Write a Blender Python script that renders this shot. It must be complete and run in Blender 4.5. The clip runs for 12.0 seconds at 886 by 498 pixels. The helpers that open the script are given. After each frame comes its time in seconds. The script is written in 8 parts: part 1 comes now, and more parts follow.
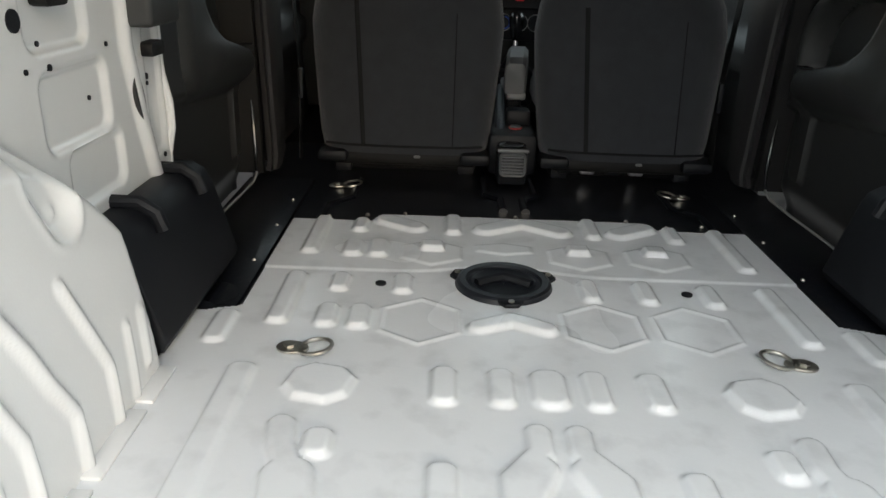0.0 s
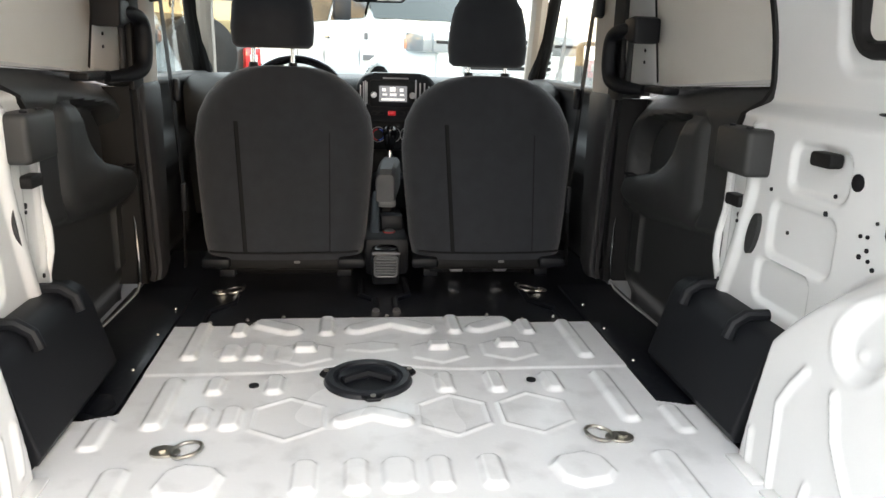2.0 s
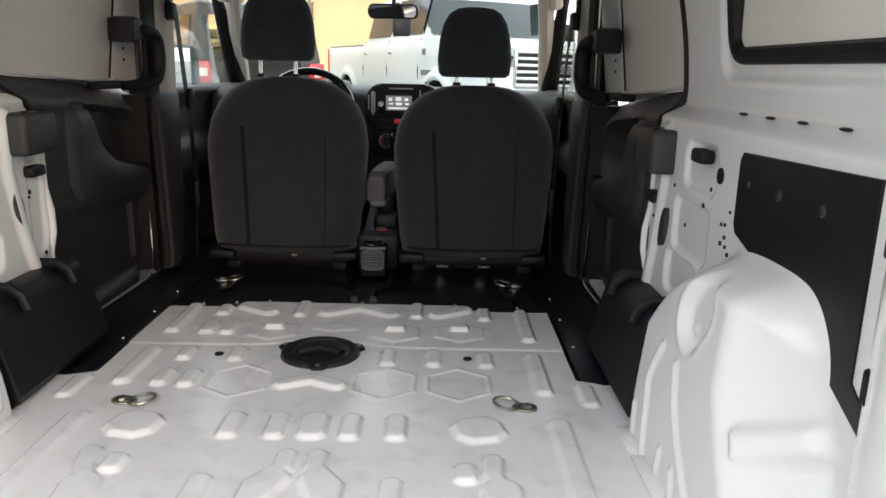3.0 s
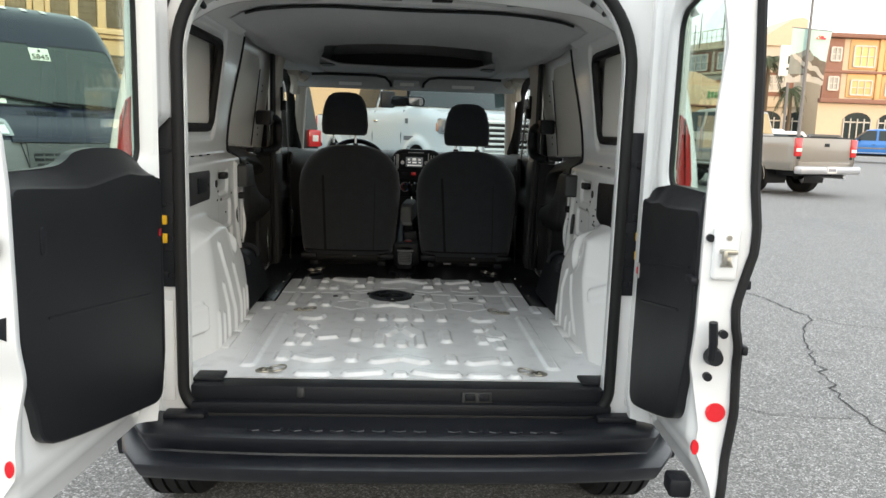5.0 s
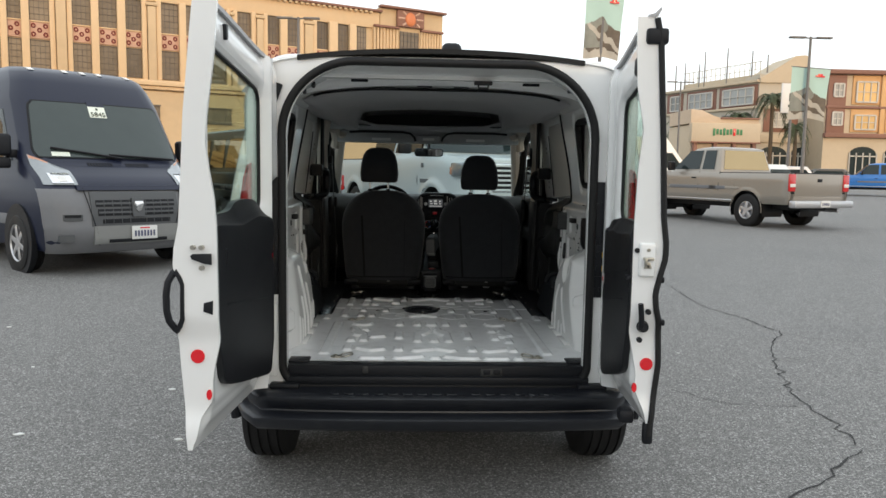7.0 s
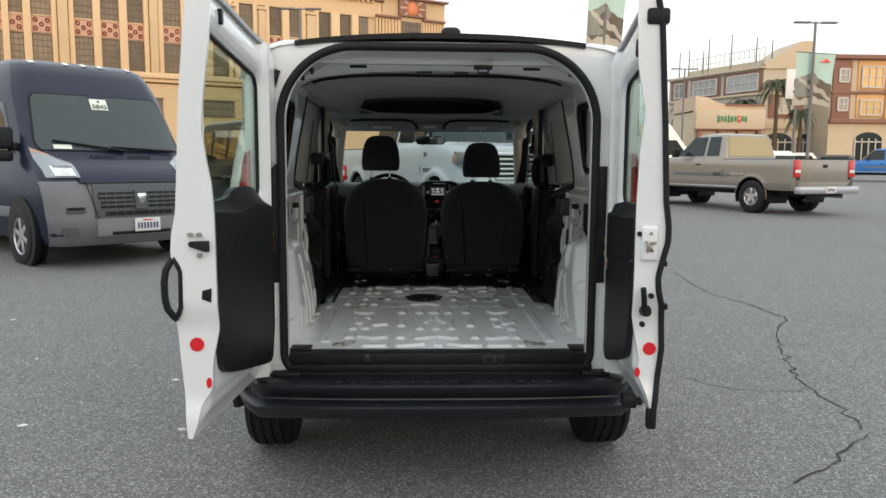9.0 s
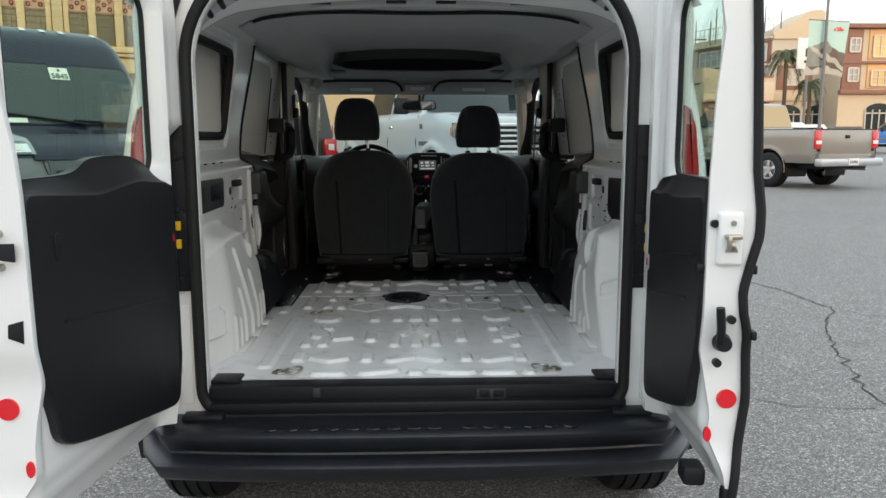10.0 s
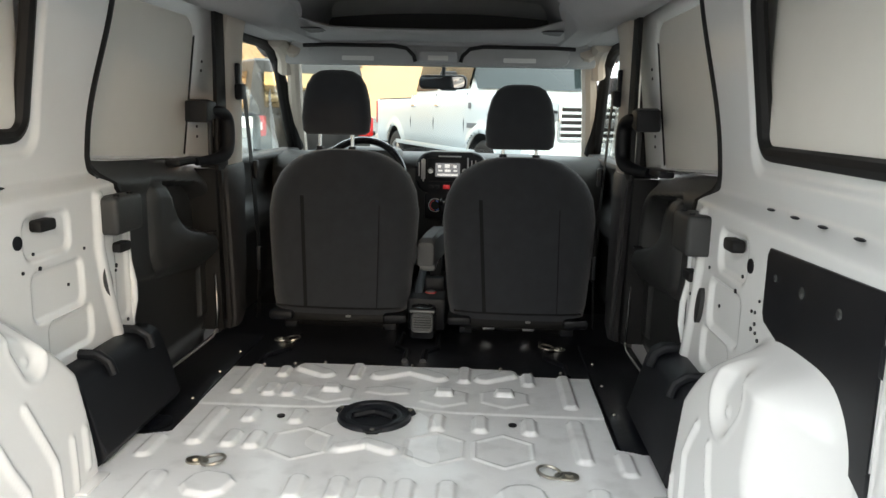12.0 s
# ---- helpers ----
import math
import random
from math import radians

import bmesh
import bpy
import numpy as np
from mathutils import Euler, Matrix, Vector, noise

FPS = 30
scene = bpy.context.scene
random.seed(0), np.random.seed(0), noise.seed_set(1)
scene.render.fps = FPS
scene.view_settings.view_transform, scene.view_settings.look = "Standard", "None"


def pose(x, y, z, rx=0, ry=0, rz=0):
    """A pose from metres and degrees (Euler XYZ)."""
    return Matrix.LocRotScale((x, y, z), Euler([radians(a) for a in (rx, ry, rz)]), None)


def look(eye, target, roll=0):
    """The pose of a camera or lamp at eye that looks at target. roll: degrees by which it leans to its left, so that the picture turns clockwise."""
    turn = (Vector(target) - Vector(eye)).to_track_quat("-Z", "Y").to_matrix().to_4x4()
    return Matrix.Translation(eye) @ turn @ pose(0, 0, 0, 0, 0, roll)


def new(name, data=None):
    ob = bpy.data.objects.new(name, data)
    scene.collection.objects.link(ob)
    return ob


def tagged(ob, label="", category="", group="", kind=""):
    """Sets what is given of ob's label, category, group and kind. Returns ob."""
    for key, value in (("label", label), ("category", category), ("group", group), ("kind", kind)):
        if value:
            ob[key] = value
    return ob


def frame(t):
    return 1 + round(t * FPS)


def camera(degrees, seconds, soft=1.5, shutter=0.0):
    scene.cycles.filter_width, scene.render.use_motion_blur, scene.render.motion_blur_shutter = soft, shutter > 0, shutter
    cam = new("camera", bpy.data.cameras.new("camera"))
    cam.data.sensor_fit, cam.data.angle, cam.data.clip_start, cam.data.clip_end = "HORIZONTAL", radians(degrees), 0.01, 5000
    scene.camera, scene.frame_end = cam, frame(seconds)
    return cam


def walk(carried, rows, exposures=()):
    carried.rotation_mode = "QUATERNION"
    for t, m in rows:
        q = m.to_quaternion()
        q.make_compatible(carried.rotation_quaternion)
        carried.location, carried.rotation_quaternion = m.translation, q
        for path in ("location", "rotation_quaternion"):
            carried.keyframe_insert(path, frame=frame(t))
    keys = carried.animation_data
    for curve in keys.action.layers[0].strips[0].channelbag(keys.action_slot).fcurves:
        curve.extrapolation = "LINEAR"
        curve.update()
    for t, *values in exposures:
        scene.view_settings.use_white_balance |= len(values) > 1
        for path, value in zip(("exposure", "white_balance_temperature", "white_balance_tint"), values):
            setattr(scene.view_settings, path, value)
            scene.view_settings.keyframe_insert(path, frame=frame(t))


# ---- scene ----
cam = camera(61.8, 12.0)
PATH = [
    (0, (-0.184, -0.168, 1.183), (-0.186, 1.689, 0.44), 2.1),
    (0.5, (-0.179, -0.113, 1.193), (-0.083, 1.763, 0.505), 2.3),
    (1, (-0.173, -0.055, 1.241), (0.036, 1.846, 0.657), 2.7),
    (1.5, (-0.141, -0.039, 1.249), (0.144, 1.867, 0.714), 2.2),
    (2, (-0.088, -0.33, 1.27), (0.147, 1.591, 0.762), 1.7),
    (2.5, (0.095, -0.509, 1.292), (0.177, 1.433, 0.819), 2.3),
    (3, (0.221, -0.537, 1.262), (0.243, 1.406, 0.788), 1.4),
    (3.2, (0.22, -0.582, 1.268), (0.263, 1.359, 0.787), 0.6),
    (4.8, (0.009, -1.924, 1.295), (0.123, 0.044, 0.955), 2.3),
    (5, (-0.027, -2.108, 1.31), (0.092, -0.136, 0.998), 1.9),
    (5.5, (-0.092, -2.531, 1.361), (0.008, -0.551, 1.103), 1.3),
    (6, (-0.086, -2.817, 1.339), (-0.022, -0.832, 1.106), 0.7),
    (6.5, (-0.111, -2.923, 1.362), (-0.046, -0.935, 1.144), 0.7),
    (7, (-0.125, -2.995, 1.357), (-0.038, -1.008, 1.149), 1.0),
    (9, (-0.11, -2.975, 1.339), (-0.035, -0.99, 1.105), 0.4),
    (9.5, (-0.104, -2.661, 1.314), (-0.039, -0.679, 1.053), 0.2),
    (10, (0.003, -2.13, 1.289), (0.067, -0.153, 0.992), -0.1),
    (10.4, (0.127, -1.674, 1.324), (0.213, 0.301, 1.018), 0.6),
    (10.5, (0.154, -1.572, 1.319), (0.241, 0.402, 1.014), 0.6),
    (11, (0.274, -1.042, 1.324), (0.315, 0.939, 1.048), 1.1),
    (11.5, (0.378, -0.703, 1.355), (0.307, 1.273, 1.056), 1.1),
    (12, (0.207, -0.648, 1.367), (0.109, 1.316, 1.003), 1.2),
]
walk(cam, [(t, look(eye, target, roll)) for t, eye, target, roll in PATH],
     [(0.0, 2.14, 6850, 9), (1.0, 2.64, 6900, 11), (1.5, 2.90, 6900, 13), (2.0, 2.88, 7000, 13), (2.5, 2.30, 7000, 14), (3.2, 2.08, 7050, 14), (4.8, 1.50, 6900, 9), (5.0, 1.40, 6900, 8), (5.5, 0.83, 6900, 8), (6.5, 0.62, 6800, 8),
      (7.2, 0.60, 6800, 8), (8.8, 0.57, 6800, 8), (9.5, 0.75, 6700, 8), (10.0, 0.90, 6700, 8), (10.5, 1.45, 6800, 8), (11.0, 1.85, 7000, 9), (11.5, 2.18, 7000, 10), (12.0, 2.40, 7050, 10)])

# ---------------------------------------------------------------- world and light
SUN_AZ, SUN_EL = radians(163.0), radians(8.0)   # compass angle from +y towards +x
world = bpy.data.worlds.new("world")
scene.world = world
world.use_nodes = True
wn = world.node_tree.nodes
sky = wn.new("ShaderNodeTexSky")
sky.sky_type = "NISHITA"
sky.sun_disc = False
sky.sun_elevation, sky.sun_rotation = SUN_EL, SUN_AZ
sky.air_density, sky.dust_density, sky.ozone_density = 1.0, 4.0, 1.2
soft = wn.new("ShaderNodeMix")
soft.data_type = "RGBA"
soft.inputs["Factor"].default_value = 0.72
soft.inputs["B"].default_value = (8.2, 8.8, 9.6, 1)   # thin high cloud
world.node_tree.links.new(sky.outputs[0], soft.inputs["A"])
world.node_tree.links.new(soft.outputs["Result"], wn["Background"].inputs["Color"])
wn["Background"].inputs["Strength"].default_value = 0.13

sun = new("sun", bpy.data.lights.new("sun", "SUN"))
sun.data.energy, sun.data.angle, sun.data.color = 0.75, radians(3), (1.0, 0.62, 0.32)
sun.matrix_basis = look((0, 0, 30), (-40 * math.sin(SUN_AZ), -40 * math.cos(SUN_AZ), 30 - 40 * math.tan(SUN_EL)))


# ---------------------------------------------------------------- materials
def material(name, colour, rough=0.5, metal=0.0, coat=0.0, vary=0.08, grain=60.0, bump=0.0, bump_scale=200.0,
             stain=None, stain_amount=0.0, stain_scale=6.0, alpha=1.0, transmission=0.0, emit=None, emit_strength=0.0,
             random=0.0, sheen=0.0, spec=0.5, rough_vary=0.06, cloud=1.4):
    """A surface with fine grain, a larger drift of tone, optional stains and a fine relief."""
    m = bpy.data.materials.new(name)
    m.use_nodes = True
    n, l = m.node_tree.nodes, m.node_tree.links
    b = n["Principled BSDF"]
    co = n.new("ShaderNodeTexCoord")

    def noise_at(scale, detail=4.0):
        t = n.new("ShaderNodeTexNoise")
        t.inputs["Scale"].default_value, t.inputs["Detail"].default_value = scale, detail
        l.new(co.outputs["Object"], t.inputs["Vector"])
        return t.outputs["Fac"]

    def math_node(op, a, b_, clamp=False):
        t = n.new("ShaderNodeMath")
        t.operation, t.use_clamp = op, clamp
        for sock, v in zip(t.inputs, (a, b_)):
            if isinstance(v, (int, float)):
                sock.default_value = v
            else:
                l.new(v, sock)
        return t.outputs[0]

    fine, drift = noise_at(grain), noise_at(grain / 18.0, 2.0)
    tone = math_node("ADD", math_node("MULTIPLY", math_node("SUBTRACT", fine, 0.5), vary),
                     math_node("MULTIPLY", math_node("SUBTRACT", drift, 0.5), vary * cloud))
    if random:
        info = n.new("ShaderNodeObjectInfo")
        tone = math_node("ADD", tone, math_node("MULTIPLY", math_node("SUBTRACT", info.outputs["Random"], 0.5), random))
    hsv = n.new("ShaderNodeHueSaturation")
    hsv.inputs["Color"].default_value = (*colour, 1)
    l.new(math_node("ADD", tone, 1.0), hsv.inputs["Value"])
    out = hsv.outputs[0]
    if stain:
        mix = n.new("ShaderNodeMix")
        mix.data_type = "RGBA"
        ramp = n.new("ShaderNodeMapRange")
        ramp.inputs["From Min"].default_value, ramp.inputs["From Max"].default_value = 0.52, 0.72
        ramp.inputs["To Max"].default_value = stain_amount
        l.new(noise_at(stain_scale, 7.0), ramp.inputs["Value"])
        l.new(ramp.outputs[0], mix.inputs["Factor"])
        l.new(out, mix.inputs["A"])
        mix.inputs["B"].default_value = (*stain, 1)
        out = mix.outputs["Result"]
    l.new(out, b.inputs["Base Color"])
    l.new(math_node("ADD", math_node("MULTIPLY", math_node("SUBTRACT", drift, 0.5), rough_vary * 2), rough, True), b.inputs["Roughness"])
    b.inputs["Metallic"].default_value = metal
    b.inputs["Coat Weight"].default_value = coat
    b.inputs["Coat Roughness"].default_value = 0.08
    b.inputs["Specular IOR Level"].default_value = spec
    b.inputs["Transmission Weight"].default_value = transmission
    b.inputs["Alpha"].default_value = alpha
    if sheen:
        b.inputs["Sheen Weight"].default_value = sheen
    if bump:
        bn = n.new("ShaderNodeBump")
        bn.inputs["Strength"].default_value, bn.inputs["Distance"].default_value = bump, 0.002
        l.new(noise_at(bump_scale, 3.0), bn.inputs["Height"])
        l.new(bn.outputs[0], b.inputs["Normal"])
    if emit:
        b.inputs["Emission Color"].default_value = (*emit, 1)
        b.inputs["Emission Strength"].default_value = emit_strength
    return m


def glass(name, tint, clear, rough=0.0):
    """A thin pane: mostly clear, tinted, with a glossy face."""
    m = bpy.data.materials.new(name)
    m.use_nodes = True
    n, l = m.node_tree.nodes, m.node_tree.links
    n.remove(n["Principled BSDF"])
    see, shine, mix = n.new("ShaderNodeBsdfTransparent"), n.new("ShaderNodeBsdfGlossy"), n.new("ShaderNodeMixShader")
    see.inputs[0].default_value = (*tint, 1)
    shine.inputs["Roughness"].default_value = rough
    edge = n.new("ShaderNodeLayerWeight")
    edge.inputs[0].default_value = 0.5
    steep = n.new("ShaderNodeMath")
    steep.operation = "POWER"
    steep.inputs[1].default_value = 4.0
    l.new(edge.outputs["Facing"], steep.inputs[0])
    scale = n.new("ShaderNodeMath")
    scale.operation, scale.use_clamp = "MULTIPLY_ADD", True
    scale.inputs[1].default_value, scale.inputs[2].default_value = 0.7 * clear, 0.03 * clear
    l.new(steep.outputs[0], scale.inputs[0])
    l.new(scale.outputs[0], mix.inputs[0])
    l.new(see.outputs[0], mix.inputs[1])
    l.new(shine.outputs[0], mix.inputs[2])
    l.new(mix.outputs[0], n["Material Output"].inputs[0])
    return m


WHITE = material("white_paint", (0.84, 0.84, 0.83), 0.24, coat=0.5, vary=0.02, grain=30, bump=0.06, bump_scale=260)
FLOOR_PAINT = material("floor_paint", (0.85, 0.86, 0.87), 0.25, coat=0.35, vary=0.05, grain=24, bump=0.08, bump_scale=160,
                       stain=(0.36, 0.36, 0.36), stain_amount=0.24, stain_scale=14)
PRIMER = material("inner_panel_paint", (0.83, 0.80, 0.74), 0.45, vary=0.04, grain=16)
BEIGE = material("beige_pillar_plastic", (0.60, 0.54, 0.47), 0.6, vary=0.04, grain=90, bump=0.15, bump_scale=700)
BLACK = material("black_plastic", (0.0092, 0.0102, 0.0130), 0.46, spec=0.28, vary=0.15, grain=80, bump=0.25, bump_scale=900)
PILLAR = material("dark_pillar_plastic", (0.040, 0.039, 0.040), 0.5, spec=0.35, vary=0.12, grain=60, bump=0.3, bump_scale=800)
BUMPER = material("bumper_plastic", (0.0085, 0.0102, 0.0145), 0.36, spec=0.55, vary=0.14, grain=40, bump=0.1, bump_scale=700,
                  stain=(0.05, 0.05, 0.05), stain_amount=0.20, stain_scale=16)
# the same trim plastic as TRIM, a darker copy for the rear doors
DOOR_TRIM = material("trim_plastic_dark_copy", (0.0092, 0.0100, 0.0122), 0.42, spec=0.34, vary=0.12, grain=60, bump=0.3, bump_scale=800)
# lighter copy for the interior, the sheen on it put into the colour
TRIM = material("trim_plastic_lit_copy", (0.0320, 0.0328, 0.0325), 0.48, spec=0.5, vary=0.12, grain=60, bump=0.3, bump_scale=800)
GLOSS_BLACK = material("gloss_black_paint", (0.006, 0.0065, 0.008), 0.22, coat=0.6, vary=0.2, grain=40,
                       stain=(0.05, 0.05, 0.05), stain_amount=0.35, stain_scale=40)
RUBBER = material("rubber", (0.0085, 0.0083, 0.0086), 0.60, spec=0.35, vary=0.15, grain=120, bump=0.2, bump_scale=500)
FABRIC = material("seat_fabric", (0.0375, 0.0405, 0.0465), 0.95, vary=0.3, grain=420, bump=0.6, bump_scale=1100, sheen=0.30, spec=0.2)
SEAM = material("seat_seam", (0.021, 0.021, 0.022), 1.0, vary=0.2, grain=300, spec=0.1)
LINER = material("headliner_felt", (0.45, 0.455, 0.465), 0.95, vary=0.08, grain=300, bump=0.3, bump_scale=900)
FLOOR_BLACK = material("black_floor_paint", (0.0045, 0.0055, 0.0085), 0.30, coat=0.30, vary=0.3, grain=50, bump=0.1, bump_scale=220,
                       stain=(0.06, 0.06, 0.058), stain_amount=0.30, stain_scale=60)
STEEL = material("zinc_steel", (0.46, 0.44, 0.39), 0.38, metal=1.0, vary=0.15, grain=60)
CHROME = material("chrome", (0.80, 0.80, 0.80), 0.12, metal=1.0, vary=0.03)
RED = material("red_reflector", (0.72, 0.01, 0.02), 0.25, coat=0.6, vary=0.05)
RED_LAMP = material("red_lamp_lens", (0.55, 0.02, 0.02), 0.12, coat=0.8, vary=0.15, grain=12)
YELLOW = material("yellow_connector", (0.75, 0.42, 0.01), 0.4, vary=0.05)
ASPHALT = material("asphalt", (0.171, 0.168, 0.162), 0.88, vary=0.6, grain=120, cloud=0.32, bump=0.8, bump_scale=110,
                   stain=(0.125, 0.124, 0.124), stain_amount=0.35, stain_scale=0.5)


def add_stones(m, scale, low, high):
    """Pale and dark chippings of one size, each with its own tone, over a surface."""
    n, l = m.node_tree.nodes, m.node_tree.links
    b = n["Principled BSDF"]
    co, cells, tone = n.new("ShaderNodeTexCoord"), n.new("ShaderNodeTexVoronoi"), n.new("ShaderNodeMapRange")
    cells.inputs["Scale"].default_value = scale
    l.new(co.outputs["Object"], cells.inputs["Vector"])
    pick, mul = n.new("ShaderNodeSeparateColor"), n.new("ShaderNodeMix")
    l.new(cells.outputs["Color"], pick.inputs[0])
    curve = n.new("ShaderNodeMath")
    curve.operation = "POWER"
    curve.inputs[1].default_value = 3.0
    l.new(pick.outputs[0], curve.inputs[0])
    tone.inputs["To Min"].default_value, tone.inputs["To Max"].default_value = low, high
    l.new(curve.outputs[0], tone.inputs["Value"])
    mul.data_type, mul.blend_type = "RGBA", "MULTIPLY"
    mul.inputs["Factor"].default_value = 1.0
    old = b.inputs["Base Color"].links[0].from_socket
    l.new(old, mul.inputs["A"])
    l.new(tone.outputs[0], mul.inputs["B"])
    l.new(mul.outputs["Result"], b.inputs["Base Color"])


add_stones(ASPHALT, 120.0, 0.74, 1.8)
add_stones(ASPHALT, 290.0, 0.72, 2.3)
CRACK = material("tar_crack", (0.022, 0.021, 0.021), 0.8, vary=0.2, grain=60)
PANE = glass("door_glass", (0.80, 0.90, 0.84), 1.0)
PANE_CLEAR = glass("clear_glass", (0.80, 0.84, 0.83), 1.0)
PANE_WS = glass("windscreen_glass", (0.62, 0.70, 0.70), 1.0)


# ---------------------------------------------------------------- mesh helpers
def part(name, bm, mat, parent=None, label="", sharp=35):
    """Links a bmesh as one mesh object under a thing or a part."""
    me = bpy.data.meshes.new(name)
    bmesh.ops.recalc_face_normals(bm, faces=bm.faces) if len(bm.faces) < 60000 else None
    bm.to_mesh(me)
    bm.free()
    me.materials.append(mat)
    me.polygons.foreach_set("use_smooth", [True] * len(me.polygons))
    me.set_sharp_from_angle(angle=radians(sharp))
    ob = new(name, me)
    if parent is not None:
        ob.parent = parent
    return tagged(ob, label=label)


def thing(name, label, category, group="", kind="", m=None):
    ob = new(name)
    ob.empty_display_size = 0.1
    if m is not None:
        ob.matrix_basis = m
    return tagged(ob, label, category, group, kind)


def box(bm, c, s, bevel=0.0, seg=2, m=None):
    """A box with centre c and size s, its edges rounded."""
    r = bmesh.ops.create_cube(bm, size=1)
    vs = r["verts"]
    bmesh.ops.scale(bm, vec=s, verts=vs)
    bmesh.ops.translate(bm, vec=c, verts=vs)
    if m is not None:
        bmesh.ops.transform(bm, matrix=m, verts=vs)
    if bevel:
        es = list({e for v in vs for e in v.link_edges})
        bmesh.ops.bevel(bm, geom=es, offset=bevel, segments=seg, profile=0.5, affect="EDGES")
    return bm


def boxes(*specs, bevel=0.0):
    bm = bmesh.new()
    for c, s in specs:
        box(bm, c, s, bevel)
    return bm


def cyl(bm, a, b, r, r2=None, seg=20, caps=True):
    """A cylinder or cone from a to b."""
    a, b = Vector(a), Vector(b)
    d = b - a
    m = Matrix.Translation((a + b) / 2) @ d.to_track_quat("Z", "Y").to_matrix().to_4x4()
    bmesh.ops.create_cone(bm, cap_ends=caps, segments=seg, radius1=r, radius2=r if r2 is None else r2, depth=d.length, matrix=m)
    return bm


def loft(bm, rings, closed=True, caps=False):
    """Skins a row of rings with equal numbers of points."""
    vs = [[bm.verts.new(p) for p in ring] for ring in rings]
    k = len(vs[0])
    for a, b in zip(vs, vs[1:]):
        for i in range(k if closed else k - 1):
            j = (i + 1) % k
            bm.faces.new((a[i], a[j], b[j], b[i]))
    if caps:
        bm.faces.new(vs[0][::-1])
        bm.faces.new(vs[-1])
    return bm


def tube(bm, points, r, seg=10, closed=False, flat=1.0):
    """A round bar along a row of points."""
    pts = [Vector(p) for p in points]
    rings, up = [], Vector((0.13, 0.29, 0.95)).normalized()
    n = len(pts)
    for i, p in enumerate(pts):
        d = (pts[(i + 1) % n] - pts[i - 1]) if closed or 0 < i < n - 1 else (pts[1] - pts[0] if i == 0 else pts[-1] - pts[-2])
        d.normalize()
        x = up.cross(d).normalized()
        y = d.cross(x)
        up = y
        rr = r(i / max(n - 1, 1)) if callable(r) else r
        rings.append([p + x * rr * math.cos(2 * math.pi * k / seg) + y * rr * flat * math.sin(2 * math.pi * k / seg) for k in range(seg)])
    if closed:
        rings.append(rings[0])
    loft(bm, rings, True, not closed)
    if closed:
        bmesh.ops.remove_doubles(bm, verts=bm.verts, dist=1e-5)
    return bm


def prism(bm, outline, axis, a, b, bevel=0.0, seg=2):
    """Extrudes a flat outline of (u, v) along x, y or z from a to b."""
    def place(u, v, w):
        return {"x": (w, u, v), "y": (u, w, v), "z": (u, v, w)}[axis]
    lo = [bm.verts.new(place(u, v, a)) for u, v in outline]
    hi = [bm.verts.new(place(u, v, b)) for u, v in outline]
    n = len(lo)
    fs = [bm.faces.new(lo[::-1]), bm.faces.new(hi)]
    fs += [bm.faces.new((lo[i], lo[(i + 1) % n], hi[(i + 1) % n], hi[i])) for i in range(n)]
    if bevel:
        es = list({e for f in fs[:2] for e in f.edges})
        bmesh.ops.bevel(bm, geom=es, offset=bevel, segments=seg, profile=0.5, affect="EDGES")
    return bm


def rounded(x0, z0, x1, z1, r, n=6):
    """The outline of a rectangle with round corners, anticlockwise; r: one radius or four, from the lower left."""
    rs = r if isinstance(r, (tuple, list)) else (r, r, r, r)
    out = []
    for k, (cx, cz, sx, sz) in enumerate(((x0, z0, 1, 1), (x1, z0, -1, 1), (x1, z1, -1, -1), (x0, z1, 1, -1))):
        rr = rs[k]
        for i in range(n + 1):
            a = math.pi * (1 + k / 2 + i / (2 * n))
            out.append((cx + sx * rr + rr * math.cos(a), cz + sz * rr + rr * math.sin(a)))
    return out


def smooth01(x):
    x = np.clip(x, 0, 1)
    return x * x * (3 - 2 * x)


def sheet(us, vs, place):
    """A grid mesh over us and vs; place gives arrays x, y, z for the grids u, v."""
    u, v = np.meshgrid(us, vs, indexing="ij")
    x, y, z = place(u, v)
    pts = np.stack([np.broadcast_to(a, u.shape) for a in (x, y, z)], -1).reshape(-1, 3)
    nu, nv = u.shape
    idx = np.arange(nu * nv).reshape(nu, nv)
    quads = np.stack([idx[:-1, :-1], idx[1:, :-1], idx[1:, 1:], idx[:-1, 1:]], -1).reshape(-1, 4)
    return pts, quads


def grid_part(name, pts, quads, mat, parent=None, label="", sharp=50):
    me = bpy.data.meshes.new(name)
    me.from_pydata(pts.tolist(), [], quads.tolist())
    me.materials.append(mat)
    me.polygons.foreach_set("use_smooth", [True] * len(me.polygons))
    me.set_sharp_from_angle(angle=radians(sharp))
    ob = new(name, me)
    if parent is not None:
        ob.parent = parent
    return tagged(ob, label=label)


def sd_box(u, v, cu, cv, hu, hv, r, turn=0.0):
    """Distance to a rounded rectangle, negative inside."""
    c, s = math.cos(turn), math.sin(turn)
    x, y = (u - cu) * c + (v - cv) * s, -(u - cu) * s + (v - cv) * c
    qx, qy = np.abs(x) - hu + r, np.abs(y) - hv + r
    return np.hypot(np.maximum(qx, 0), np.maximum(qy, 0)) + np.minimum(np.maximum(qx, qy), 0) - r


def sd_hex(u, v, cu, cv, hu, hv):
    """Distance to a hexagon with points fore and aft."""
    x, y = np.abs(u - cu) / hu, np.abs(v - cv) / hv
    return (np.maximum(x, 0.5 * x + y * 1.0) - 1) * min(hu, hv)


